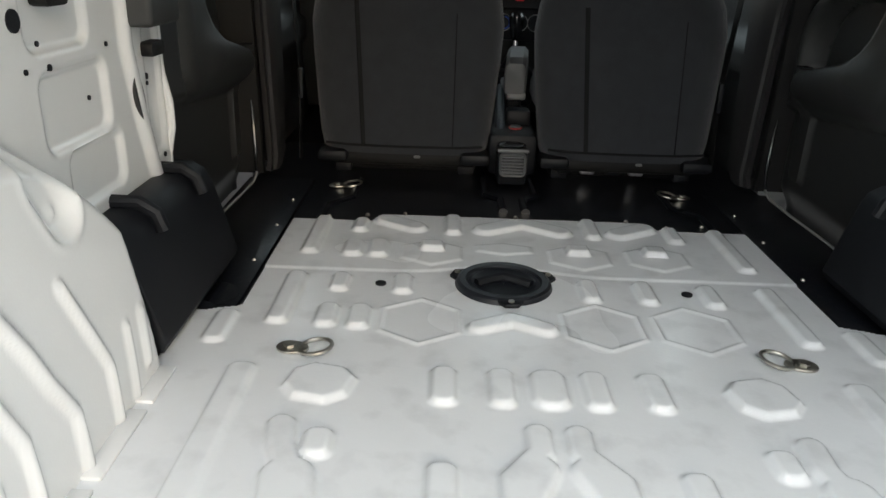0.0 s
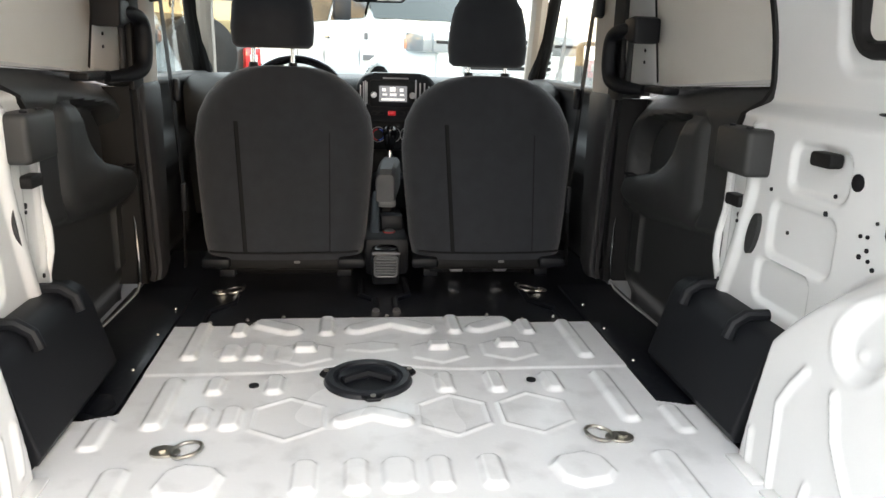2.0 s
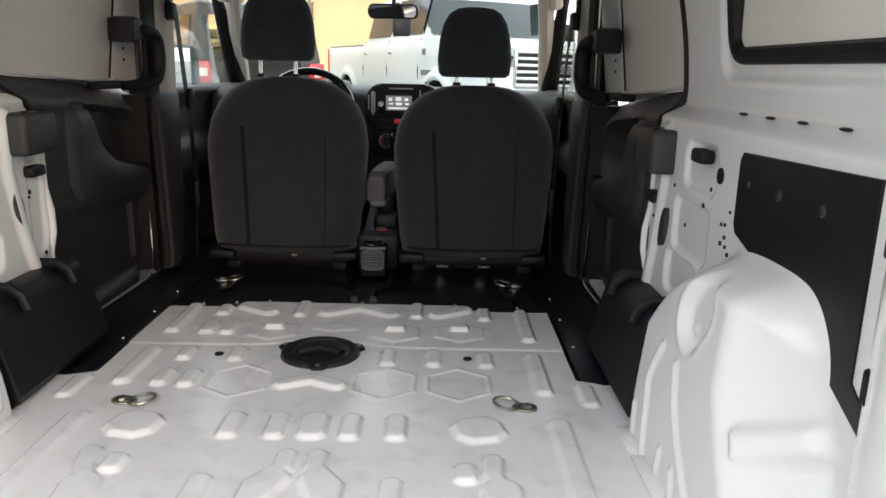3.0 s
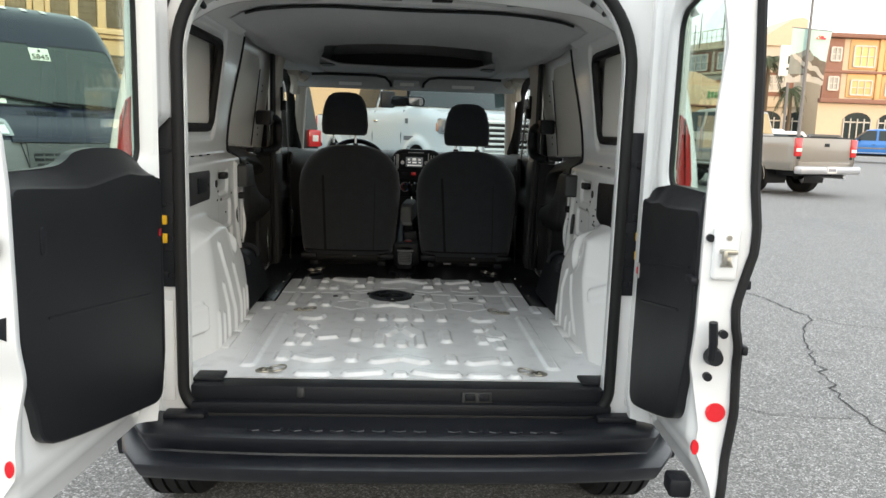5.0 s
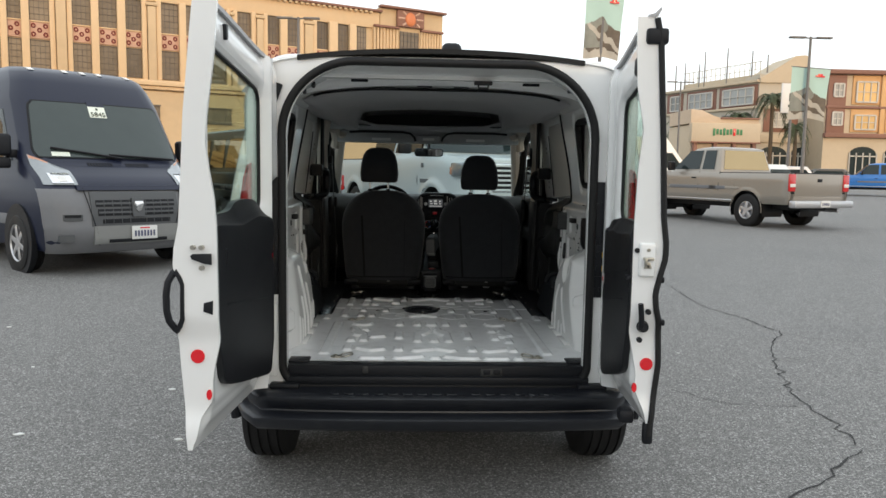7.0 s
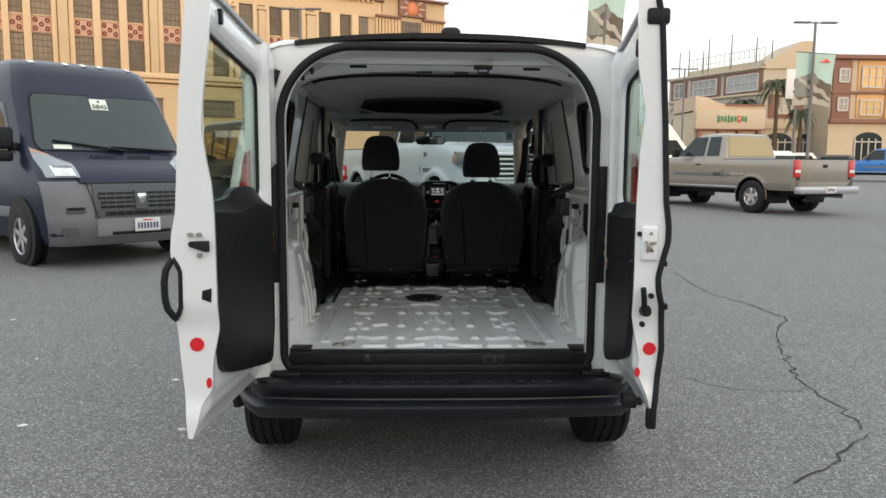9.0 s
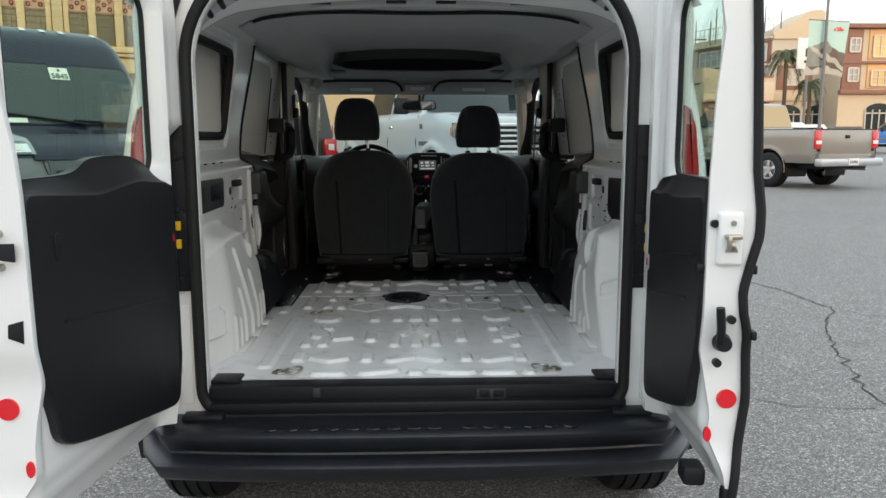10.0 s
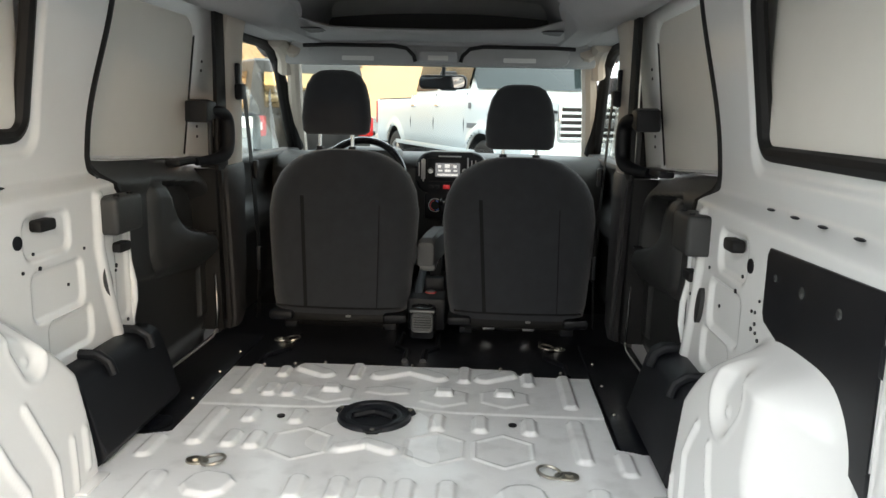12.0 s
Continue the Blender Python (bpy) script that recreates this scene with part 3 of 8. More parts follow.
def quarter(s, side):
    us = np.unique(np.concatenate([np.arange(0.06, 1.275, 0.0052), [WIN[0], WIN[2], 1.27]]))
    vs = np.unique(np.concatenate([np.arange(0.552, 1.701, 0.0056), [WIN[1], WIN[3]]]))
    pts, quads = sheet(us, vs, lambda u, v: (s * wall_x(u, v, s), u, v))
    mid = pts[quads].mean(1)
    free = 1.270 if s < 0 else 1.218
    edge = free - (free - 1.16) * smooth01((mid[:, 2] - 1.08) / 0.16) + 0.07 * smooth01((mid[:, 2] - 1.30) / 0.35)
    hole = (mid[:, 1] > WIN[0] + 0.01) & (mid[:, 1] < WIN[2] - 0.01) & (mid[:, 2] > WIN[1] + 0.01) & (mid[:, 2] < WIN[3] - 0.01)
    keep = ~hole & (mid[:, 1] < edge)
    if s > 0:
        quads = quads[:, ::-1]
    wall = tagged(grid_part("wall_" + side, pts, quads[keep], WHITE), "bare white painted steel van side with pressed wheel arch", "wall", kind="structure")
    # black strip on the free edge of the panel
    bm = bmesh.new()
    zs = np.linspace(0.66, 1.69, 40)
    line = [(s * (float(wall_x(np.array([1.15]), np.array([z]))[0]) + 0.006), free - (free - 1.16) * float(smooth01((z - 1.08) / 0.16)) + 0.07 * float(smooth01((z - 1.30) / 0.35)), float(z)) for z in zs]
    tube(bm, [p for p in line if p[2] > 1.08], 0.013, 8)
    part("edge_seal", bm, RUBBER, wall, "black rubber edge seal")
    bm = bmesh.new()
    tube(bm, [p for p in line if p[2] <= 1.10], 0.008, 8)
    part("flange", bm, WHITE, wall)
    # window blank and its black seal
    bm = bmesh.new()
    prism(bm, rounded(WIN[0] + 0.004, WIN[1] + 0.004, WIN[2] - 0.004, WIN[3] - 0.004, 0.04), "x", s * 0.785, s * 0.795)
    part("window_blank", bm, PRIMER, wall, "plain beige-grey metal blank in the window opening")
    bm = bmesh.new()
    outline = rounded(WIN[0] + 0.012, WIN[1] + 0.012, WIN[2] - 0.012, WIN[3] - 0.012, 0.045, 8)
    tube(bm, [(s * (float(wall_x(np.array([u]), np.array([v]))[0]) + 0.004), u, v) for u, v in outline], 0.017, 8, closed=True)
    part("window_seal", bm, RUBBER, wall, "black rubber window seal")
    # access opening behind the arch: a black sheet stands for the shade inside
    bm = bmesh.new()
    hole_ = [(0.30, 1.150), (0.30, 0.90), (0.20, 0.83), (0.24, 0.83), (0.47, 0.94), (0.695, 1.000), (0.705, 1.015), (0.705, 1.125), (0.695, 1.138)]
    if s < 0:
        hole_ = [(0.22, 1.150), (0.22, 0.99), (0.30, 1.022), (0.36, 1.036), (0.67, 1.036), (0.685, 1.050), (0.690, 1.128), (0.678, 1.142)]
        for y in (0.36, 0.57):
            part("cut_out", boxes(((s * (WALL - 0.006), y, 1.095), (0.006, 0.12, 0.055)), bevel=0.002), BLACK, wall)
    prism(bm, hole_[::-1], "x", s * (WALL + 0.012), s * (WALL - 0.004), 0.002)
    part("access_panel", bm, BLACK if s > 0 else TRIM, wall, "black sheet standing for the dark access opening")
    for y, z, r in ((0.42, 1.09, 0.010), (0.55, 1.09, 0.012), (0.66, 1.09, 0.008)):
        bm = bmesh.new()
        cyl(bm, (s * (WALL - 0.003), y, z), (s * (WALL - 0.006), y, z), r, r * 0.6, seg=14)
        part("dimple", bm, TRIM, wall)
    # holes and plugs
    cluster = ((0.762, 1.002, 0.0035), (0.745, 1.004, 0.0035), (0.742, 0.982, 0.004), (0.758, 0.968, 0.0045), (0.735, 0.966, 0.0035), (0.722, 0.955, 0.004), (0.728, 1.030, 0.003))
    for y, z, r in ((0.79, 1.085, 0.015), (0.86, 1.018, 0.005), (0.98, 0.955, 0.004), (free - 0.07, 0.955, 0.006), (free - 0.085, 0.945, 0.004), (free - 0.035, 0.80, 0.005), (0.855, 1.05, 0.004),
                    (1.04, 1.03, 0.004)) + (cluster if s > 0 else ((0.915, 1.105, 0.008), (0.80, 1.02, 0.004))):
        x = float(wall_x(np.array([y]), np.array([z]))[0])
        bm = bmesh.new()
        cyl(bm, (s * (x + 0.004), y, z), (s * (x - 0.0025), y, z), r, seg=14)
        part("hole_plug", bm, BLACK, wall)
    bm = bmesh.new()
    prism(bm, [(free - 0.140 + 0.017 * math.cos(a) - 0.01 * math.sin(a), 0.930 + 0.045 * math.sin(a)) for a in [2 * math.pi * k / 24 for k in range(24)]], "x", s * (WALL + 0.01), s * (WALL - 0.010))
    part("slot", bm, TRIM, wall, "dark oval slot")
    for y, z in ((0.87, 1.112), (1.205, 1.005) if s < 0 else (1.152, 0.987)):
        bm = bmesh.new()
        prism(bm, rounded(y - 0.030, z - 0.013, y + 0.030, z + 0.013, 0.008, 3), "x", s * (WALL + 0.005), s * (WALL - 0.022), 0.004)
        part("rubber_stop", bm, RUBBER, wall, "black rubber stop")
    for y in (0.45, 0.57, 0.68, 0.79):
        bm = bmesh.new()
        bmesh.ops.create_uvsphere(bm, u_segments=10, v_segments=5, radius=0.012, matrix=Matrix.Translation((s * 0.762, y, 1.196)) @ Matrix.Diagonal((0.5, 1.3, 0.25, 1)))
        part("slot", bm, BLACK, wall)
    # rail box of the sliding door
    bm = bmesh.new()
    ahead = free - 1.218
    box(bm, (s * 0.718, 1.126 + ahead, 1.096), (0.072, 0.14, 0.095), 0.012, 3)
    part("rail_box", bm, TRIM, wall, "black plastic end box of the sliding door rail")
    for y in (1.09 + ahead, 1.16 + ahead):
        bm = bmesh.new()
        cyl(bm, (s * 0.70, y, 1.142), (s * 0.70, y, 1.148), 0.007, seg=10)
        part("screw", bm, BLACK, wall)
    # weld flange where the arch meets the floor
    for y0, y1 in ((0.36, 0.55), (0.57, 0.72), (0.74, 0.84)):
        bm = bmesh.new()
        box(bm, (s * 0.612, (y0 + y1) / 2, FLOOR_Z + 0.003), (0.030, y1 - y0, 0.006), 0.002)
        part("weld_flange", bm, WHITE, wall)
    # black step cover in front of the wheel arch
    cover = thing("step_cover", "black plastic step cover beside the sliding door", "step cover", "step covers")
    bm = bmesh.new()
    prism(bm, [(0.63, 0.566), (0.62, 0.585), (0.665, 0.735), (0.675, 0.76), (0.70, 0.775), (0.735, 0.775), (0.735, 0.566)], "y", 0.0, 0.42, 0.006)
    bmesh.ops.transform(bm, matrix=Matrix.Diagonal((s, 1, 1, 1)) @ Matrix.Translation((0, 0.87, 0)), verts=bm.verts)
    part("cover_body", bm, BLACK, cover)
    for y in (0.99, 1.20):
        bm = bmesh.new()
        tube(bm, [(s * 0.735, y, 0.782), (s * 0.69, y, 0.782), (s * 0.665, y, 0.765), (s * 0.655, y, 0.735)], 0.013, 10)
        part("clip", bm, BLACK, cover)
    return wall


quarter(-1, "left")
quarter(1, "right")

# ---------------------------------------------------------------- van: rear frame and seal
N_ARC = 10
OPEN = rounded(-0.625, 0.492, 0.597, 1.768, (0.07, 0.07, 0.28, 0.28), N_ARC)
OUTER = rounded(-0.80, 0.44, 0.80, 1.815, (0.05, 0.05, 0.20, 0.20), N_ARC)
INNER = rounded(-0.728, 0.52, 0.728, 1.735, (0.05, 0.05, 0.20, 0.20), N_ARC)
SEALED = rounded(-0.655, 0.462, 0.628, 1.798, (0.10, 0.10, 0.30, 0.30), N_ARC)


def ring_at(outline, y, crown=0.0):
    return [(x, y, z - (crown * (x / 0.65) ** 2 if z > 1.3 else 0)) for x, z in outline]


bm = bmesh.new()
loft(bm, [ring_at(OUTER, 0.22, 0.0), ring_at(OUTER, 0.05), ring_at(rounded(-0.785, 0.45, 0.785, 1.805, (0.05, 0.05, 0.20, 0.20), N_ARC), 0.015), ring_at(SEALED, -0.004),
          ring_at(OPEN, 0.002), ring_at(OPEN, 0.030), ring_at(rounded(-0.66, 0.52, 0.612, 1.755, (0.06, 0.06, 0.26, 0.26), N_ARC), 0.075),
          ring_at(rounded(-0.69, 0.52, 0.634, 1.750, (0.06, 0.06, 0.26, 0.26), N_ARC), 0.115), ring_at(INNER, 0.122), ring_at(INNER, 0.16)])
rear_frame = tagged(part("wall_rear", bm, WHITE), "white painted rear frame of the van round the cargo opening", "door frame", kind="structure")
bm = bmesh.new()
seal_line = [(x, -0.010, z) for x, z in rounded(-0.641, 0.476, 0.613, 1.783, (0.085, 0.085, 0.29, 0.29), 14)]
dense = []
for a, b in zip(seal_line, seal_line[1:] + seal_line[:1]):
    n = max(1, int((Vector(b) - Vector(a)).length / 0.05))
    dense += [Vector(a).lerp(Vector(b), i / n) for i in range(n)]
tube(bm, dense, 0.0165, 12, closed=True)
part("door_seal", bm, RUBBER, rear_frame, "black rubber door seal")
for s in (-1, 1):
    bm = bmesh.new()
    jx = 0.685 if s < 0 else 0.656
    box(bm, (s * jx, -0.004, 1.088), (0.056, 0.012, 0.475), 0.004)
    jamb = part("jamb_cover", bm, BLACK, rear_frame, "black plastic cover on the door jamb")
    for z in (1.235, 1.085, 0.885):
        bm = bmesh.new()
        cyl(bm, (s * (jx - 0.021), -0.008, z), (s * (jx - 0.021), -0.014, z), 0.006, seg=12)
        part("screw", bm, BLACK, jamb)
        part("clip", boxes(((s * (jx + 0.000), -0.011, z), (0.018, 0.006, 0.018)), bevel=0.002), BLACK, jamb)
    bm = bmesh.new()
    box(bm, (s * (jx - 0.008), -0.008, 1.020 if s < 0 else 1.004), (0.040, 0.012, 0.13), 0.003)
    part("plug_frame", bm, BLACK, rear_frame)
    for z in (1.050, 0.998) if s < 0 else (1.036, 0.980):
        bm = bmesh.new()
        cyl(bm, (s * (jx - 0.014), -0.006, z - 0.007), (s * (jx - 0.014), -0.018, z - 0.007), 0.012, seg=18)
        part("socket", bm, BLACK, rear_frame)
        bm = bmesh.new()
        box(bm, (s * (jx + (0.009 if s > 0 else -0.004)), -0.012 if s > 0 else -0.018, z - 0.007), (0.015, 0.012, 0.026), 0.003)
        part("connector", bm, YELLOW, rear_frame, "yellow electrical connector")
    for k in range(3):
        bm = bmesh.new()
        x_, z_ = 0.535 + 0.038 * k, 1.712 - 0.026 * k
        tube(bm, [(s * x_, 0.13, z_ - 0.002), (s * (x_ + 0.008), 0.20, z_ - 0.006)], 0.009, 8)
        part("slot", bm, BLACK, rear_frame)
    bm = bmesh.new()
    loft(bm, [[(s * x, y, z) for x, z in zip(xs, (1.745, 1.715, 1.675, 1.60))] for y, xs in ((0.06, (0.48, 0.53, 0.60, 0.66)), (0.10, (0.48, 0.535, 0.61, 0.69)), (0.30, (0.50, 0.56, 0.635, 0.715)))], closed=False)
    part("gusset", bm, WHITE, rear_frame)
    bm = bmesh.new()
    cyl(bm, (s * 0.705, -0.008, 1.70), (s * 0.705, 0.004, 1.70), 0.014, seg=16)
    part("plug", bm, BLACK, rear_frame, "round black plug")
    bm = bmesh.new()
    box(bm, (s * 0.69, 0.000, 0.66), (0.050, 0.014, 0.30), 0.006)
    part("jamb_step", bm, WHITE, rear_frame)
for z in (1.125, 0.985, 1.42):
    bm = bmesh.new()
    prism(bm, rounded(0.618, z - 0.018, 0.627, z + 0.018, 0.004, 3), "y", 0.085, 0.097, 0.001)
    part("slot", bm, BLACK, rear_frame)
bm = bmesh.new()
tube(bm, [(-0.655, -0.012, 1.690), (-0.662, -0.018, 1.655), (-0.678, -0.018, 1.60), (-0.692, -0.014, 1.545), (-0.694, -0.008, 1.50)], lambda q: 0.020 - 0.012 * q, 10, flat=0.6)
part("hinge_gaiter", bm, BLACK, rear_frame, "black rubber hinge gaiter")
# tail lamps on the body corners
for s in (-1, 1):
    lamp = thing("tail_lamp", "tall red tail lamp on the corner of the van", "tail lamp", "tail lamps")
    bm = bmesh.new()
    prism(bm, [(s * x, z) for x, z in ((0.764, 1.02), (0.812, 1.04), (0.806, 1.20), (0.792, 1.32), (0.780, 1.37), (0.764, 1.38))], "y", -0.022, 0.075, 0.012)
    part("lens", bm, RED_LAMP, lamp)

# sill between floor and bumper
sill = tagged(part("sill", boxes(((0, 0.035, 0.528), (1.25, 0.075, 0.060)), ((0, -0.002, 0.498), (1.24, 0.05, 0.036)), bevel=0.007), BLACK),
              "black plastic sill cover under the rear doors", "sill", kind="structure")
for s in (-1, 1):
    part("corner_cap", boxes(((s * 0.585, 0.072, 0.562), (0.085, 0.075, 0.012)), bevel=0.004), BLACK, sill)
    part("buffer", boxes(((s * 0.63, -0.035, 0.482), (0.12, 0.05, 0.022)), bevel=0.008), BLACK, sill)
part("latch_plate", boxes(((0.215, 0.012, 0.530), (0.090, 0.045, 0.034)), bevel=0.004), TRIM, sill, "black latch striker plate")
part("latch_bar", boxes(((0.195, -0.012, 0.534), (0.030, 0.01, 0.020)), ((0.238, -0.012, 0.534), (0.030, 0.01, 0.020)), bevel=0.002), BLACK, sill)
part("clip", boxes(((-0.305, 0.010, 0.540), (0.022, 0.04, 0.030)), bevel=0.004), TRIM, sill)

# ---------------------------------------------------------------- rear bumper
bumper = thing("rear_bumper", "unpainted black plastic rear bumper with a ribbed step", "bumper")


def bumper_ring(off, z, n=24):
    out = []
    for k in range(n + 1):
        a = -1 + 2 * k / n
        x = a * (0.86 + off * 0.4)
        y = -0.155 - off + 0.06 * abs(a) ** 3 + 0.62 * max(0, abs(a) - 0.86) ** 1.15 * 4.2
        out.append((x, y, z))
    return out


bm = bmesh.new()
rows = [bumper_ring(off, z) for off, z in ((-0.14, 0.474), (-0.03, 0.476), (0.0, 0.473), (0.012, 0.464), (0.011, 0.452), (-0.020, 0.408), (-0.018, 0.402),
                                           (0.034, 0.396), (0.044, 0.389), (0.044, 0.378), (0.028, 0.350), (0.012, 0.335), (-0.10, 0.330), (-0.14, 0.34))]
loft(bm, rows, closed=False)
part("skin", bm, BUMPER, bumper, sharp=50)
for k in range(15):
    x = -0.42 + 0.058 * k + (0.04 if k > 8 else 0)
    bm = bmesh.new()
    tube(bm, [(x - 0.018, -0.118, 0.4765), (x - 0.016, -0.134, 0.4765), (x, -0.140, 0.4765), (x + 0.016, -0.134, 0.4765), (x + 0.018, -0.118, 0.4765)], 0.0035, 6)
    part("step_rib", bm, BUMPER, bumper)


def wheel(x, y, z, r, w, s, parent_label, rim_mat, group, holder=None, inner=0.66):
    """A road wheel: tyre with tread grooves, rim and hub."""
    t = holder if holder is not None else thing("wheel", parent_label, "wheel", group)
    prof = [(-w / 2, r * inner), (-w / 2 - 0.004, r * 0.80), (-w / 2 + 0.008, r * 0.95), (-w / 2 + 0.03, r * 0.995)]
    g = [-0.30, -0.10, 0.10, 0.30]
    for c in g:
        prof += [(c * w - 0.006, r), (c * w - 0.005, r - 0.009), (c * w + 0.005, r - 0.009), (c * w + 0.006, r)]
    prof += [(w / 2 - 0.03, r * 0.995), (w / 2 - 0.008, r * 0.95), (w / 2 + 0.004, r * 0.80), (w / 2, r * inner)]
    bm = bmesh.new()
    loft(bm, [[(x + px, y + pr * math.cos(a), z + pr * math.sin(a)) for a in [2 * math.pi * k / 40 for k in range(40)]] for px, pr in prof])
    tyre = part("tyre", bm, RUBBER, t, sharp=40)
    bm = bmesh.new()
    face = x + s * (w / 2 - 0.02)
    loft(bm, [[(face + s * d, y + rr * math.cos(a), z + rr * math.sin(a)) for a in [2 * math.pi * k / 40 for k in range(40)]]
              for rr, d in ((r * (inner + 0.01), 0.015), (r * (inner - 0.02), 0.018), (r * (inner - 0.06), 0.0), (r * (inner - 0.08), -0.06), (r * 0.2, -0.06), (0.001, -0.06))])
    part("rim", bm, rim_mat, t)
    n = 6 if inner > 0.6 else 5
    for k in range(n):
        a = 2 * math.pi * k / n + 0.3
        bm = bmesh.new()
        c, sn = math.cos(a), math.sin(a)
        px = face - s * 0.008
        ring = [(-0.10 * r, 0.10 * r), (-0.085 * r, (inner - 0.04) * r), (0.085 * r, (inner - 0.04) * r), (0.10 * r, 0.10 * r)]
        prism(bm, [(y + q * c - p * sn, z + q * sn + p * c) for p, q in ring], "x", px - 0.015, px + 0.012, 0.004)
        part("spoke", bm, rim_mat, t)
    bm = bmesh.new()
    cyl(bm, (face - s * 0.05, y, z), (face + s * 0.012, y, z), 0.17 * r, 0.15 * r, seg=20)
    part("hub", bm, rim_mat, t)
    return t


SILVER = material("wheel_silver", (0.55, 0.55, 0.56), 0.35, metal=0.8, vary=0.08)
for s in (-1, 1):
    for y in (0.50, 3.60):
        wheel(s * 0.765, y, ground_z(y) + 0.318, 0.318, 0.205, s, "black road tyre on a silver wheel under the van", SILVER, "wheels of the van")


# ---------------------------------------------------------------- rear doors
def rear_door(s, width, heading, name, label):
    """A side-hinged rear door, swung open. Local x runs from the hinge to the free edge, y outwards, z up."""
    hx, hy = s * 0.655, -0.022
    ux, uy = math.sin(heading), -math.cos(heading)
    sg = s
    m = Matrix(((ux, -uy, 0, hx), (uy, ux, 0, hy), (0, 0, 1, 0), (0, 0, 0, 1)))
    d = tagged(new(name), label, "van door", kind="structure")
    d.matrix_basis = m
    win = (0.172 if s > 0 else 0.125, 1.190 if s > 0 else 1.198, width - 0.062, 1.625 if s > 0 else 1.645)
    shear = 0.14
    foot = 0.045 if s > 0 else 0.018

    def skin(z, u=None):
        base = 0.108 - 0.050 * smooth01((z - 1.04) / 0.16) - 0.012 * np.clip((z - 1.30) / 0.5, 0, 1) - 0.012 * np.clip((0.9 - z) / 0.4, 0, 1)
        if s > 0:
            edge = np.interp(z, (0.49, 0.60, 0.74, 0.88, 0.93, 0.975, 1.03, 1.09, 1.14, 1.22, 1.45, 1.78, 1.86), (0.080, 0.092, 0.106, 0.099, 0.086, 0.082, 0.094, 0.109, 0.109, 0.098, 0.086, 0.064, 0.046))
        else:
            edge = np.interp(z, (0.49, 0.65, 0.77, 0.87, 0.905, 1.02, 1.05, 1.065, 1.12, 1.19, 1.35, 1.51, 1.75, 1.86), (0.082, 0.097, 0.107, 0.113, 0.088, 0.086, 0.114, 0.119, 0.115, 0.100, 0.090, 0.081, 0.057, 0.045))
        k = 1.0 if u is None else smooth01((u - width + 0.20) / 0.16)
        return base + (edge - base) * k

    def lift(u, z):
        return z - shear * (u - win[0]) * np.clip((z - win[1]) / 0.35, 0, 1)

    def raised(u, z):
        return z + shear * (u - win[0]) * max(0.0, min(1.0, (z - win[1]) / 0.30))

    def top(u):
        return 1.775 + 0.075 * smooth01(u / width)

    lo_edge = 0.060 if s > 0 else 0.096

    def inner(u, z):
        near = -0.017 if s > 0 else -0.017 + 0.034 * smooth01((1.33 - z) / 0.04)
        w = 0.020 + near * smooth01((lo_edge - u) / 0.02) - (0.0 if s > 0 else 0.030 * smooth01(1.6 - np.abs(u - 0.095) / 0.012)) + 0.016 * smooth01((z - top(u) + 0.06) / 0.06) + 0.01 * smooth01((0.56 - z) / 0.05)
        w = w - 0.010 * smooth01((u - width + 0.05) / 0.05) * smooth01((1.20 - z) / 0.1) + 0.010 * smooth01((u - width + 0.06) / 0.06) * smooth01((z - 1.18) / 0.1)
        dw = sd_box(u, lift(u, z), (win[0] + win[2]) / 2, (win[1] + win[3]) / 2, (win[2] - win[0]) / 2, (win[3] - win[1]) / 2, 0.05)
        w = w + 0.013 * smooth01((0.045 - dw) / 0.045)
        # the foot thins to a flange, with a step above it
        w = np.maximum(w, np.interp(z - 0.492 - foot * u / width, (0.0, 0.012, 0.060, 0.072, 0.115, 0.14), (0.070, 0.066, 0.046, 0.034, 0.028, 0.0)) * smooth01((u - lo_edge + 0.02) / 0.05))
        # the rolled rim at the free edge, pinched in beside the glass
        if s > 0:
            rim_ = np.interp(z, (0.49, 0.576, 0.652, 0.70, 0.76, 0.842, 1.20, 1.375, 1.50, 1.64, 1.80), (0.078, 0.062, 0.030, 0.034, 0.022, 0.006, 0.004, 0.009, 0.021, -0.005, -0.012))
        else:
            rim_ = np.interp(z, (0.49, 0.52, 0.55, 0.61, 0.66, 0.716, 0.768, 0.84, 0.94, 1.19, 1.27, 1.35, 1.43, 1.51, 1.67, 1.83), (0.074, 0.068, 0.055, 0.045, 0.012, 0.012, 0.004, -0.012, -0.014, -0.012, -0.006, 0.008, 0.018, 0.012, -0.010, -0.024))
        return w + (rim_ - w) * smooth01((u - width + 0.050) / 0.040)

    us = np.unique(np.round(np.concatenate([np.linspace(0, width, 60), [win[0], win[2]]]), 5))
    vs = np.unique(np.round(np.concatenate([np.linspace(0.0, 1.0, 84)]), 5))
    bm = bmesh.new()
    nu, nv = len(us), len(vs)
    zg = np.array([[0.492 + foot * u / width + v * (top(u) - 0.492 - foot * u / width) for v in vs] for u in us])
    ug = np.repeat(us[:, None], nv, 1)
    ug_edge = ug - 0.02 * smooth01((ug - width + 0.10) / 0.10) * smooth01((0.93 - zg) / 0.10) * smooth01((zg - 0.55) / 0.1)
    wi = inner(ug, zg)
    wo = skin(zg, ug)
    hole = np.zeros((nu - 1, nv - 1), bool)
    for i in range(nu - 1):
        for j in range(nv - 1):
            cu, cz = (us[i] + us[i + 1]) / 2, (zg[i, j] + zg[i, j + 1]) / 2
            hole[i, j] = sd_box(np.array(cu), lift(np.array(cu), np.array(cz)), (win[0] + win[2]) / 2, (win[1] + win[3]) / 2, (win[2] - win[0]) / 2, (win[3] - win[1]) / 2, 0.05) < 0.009
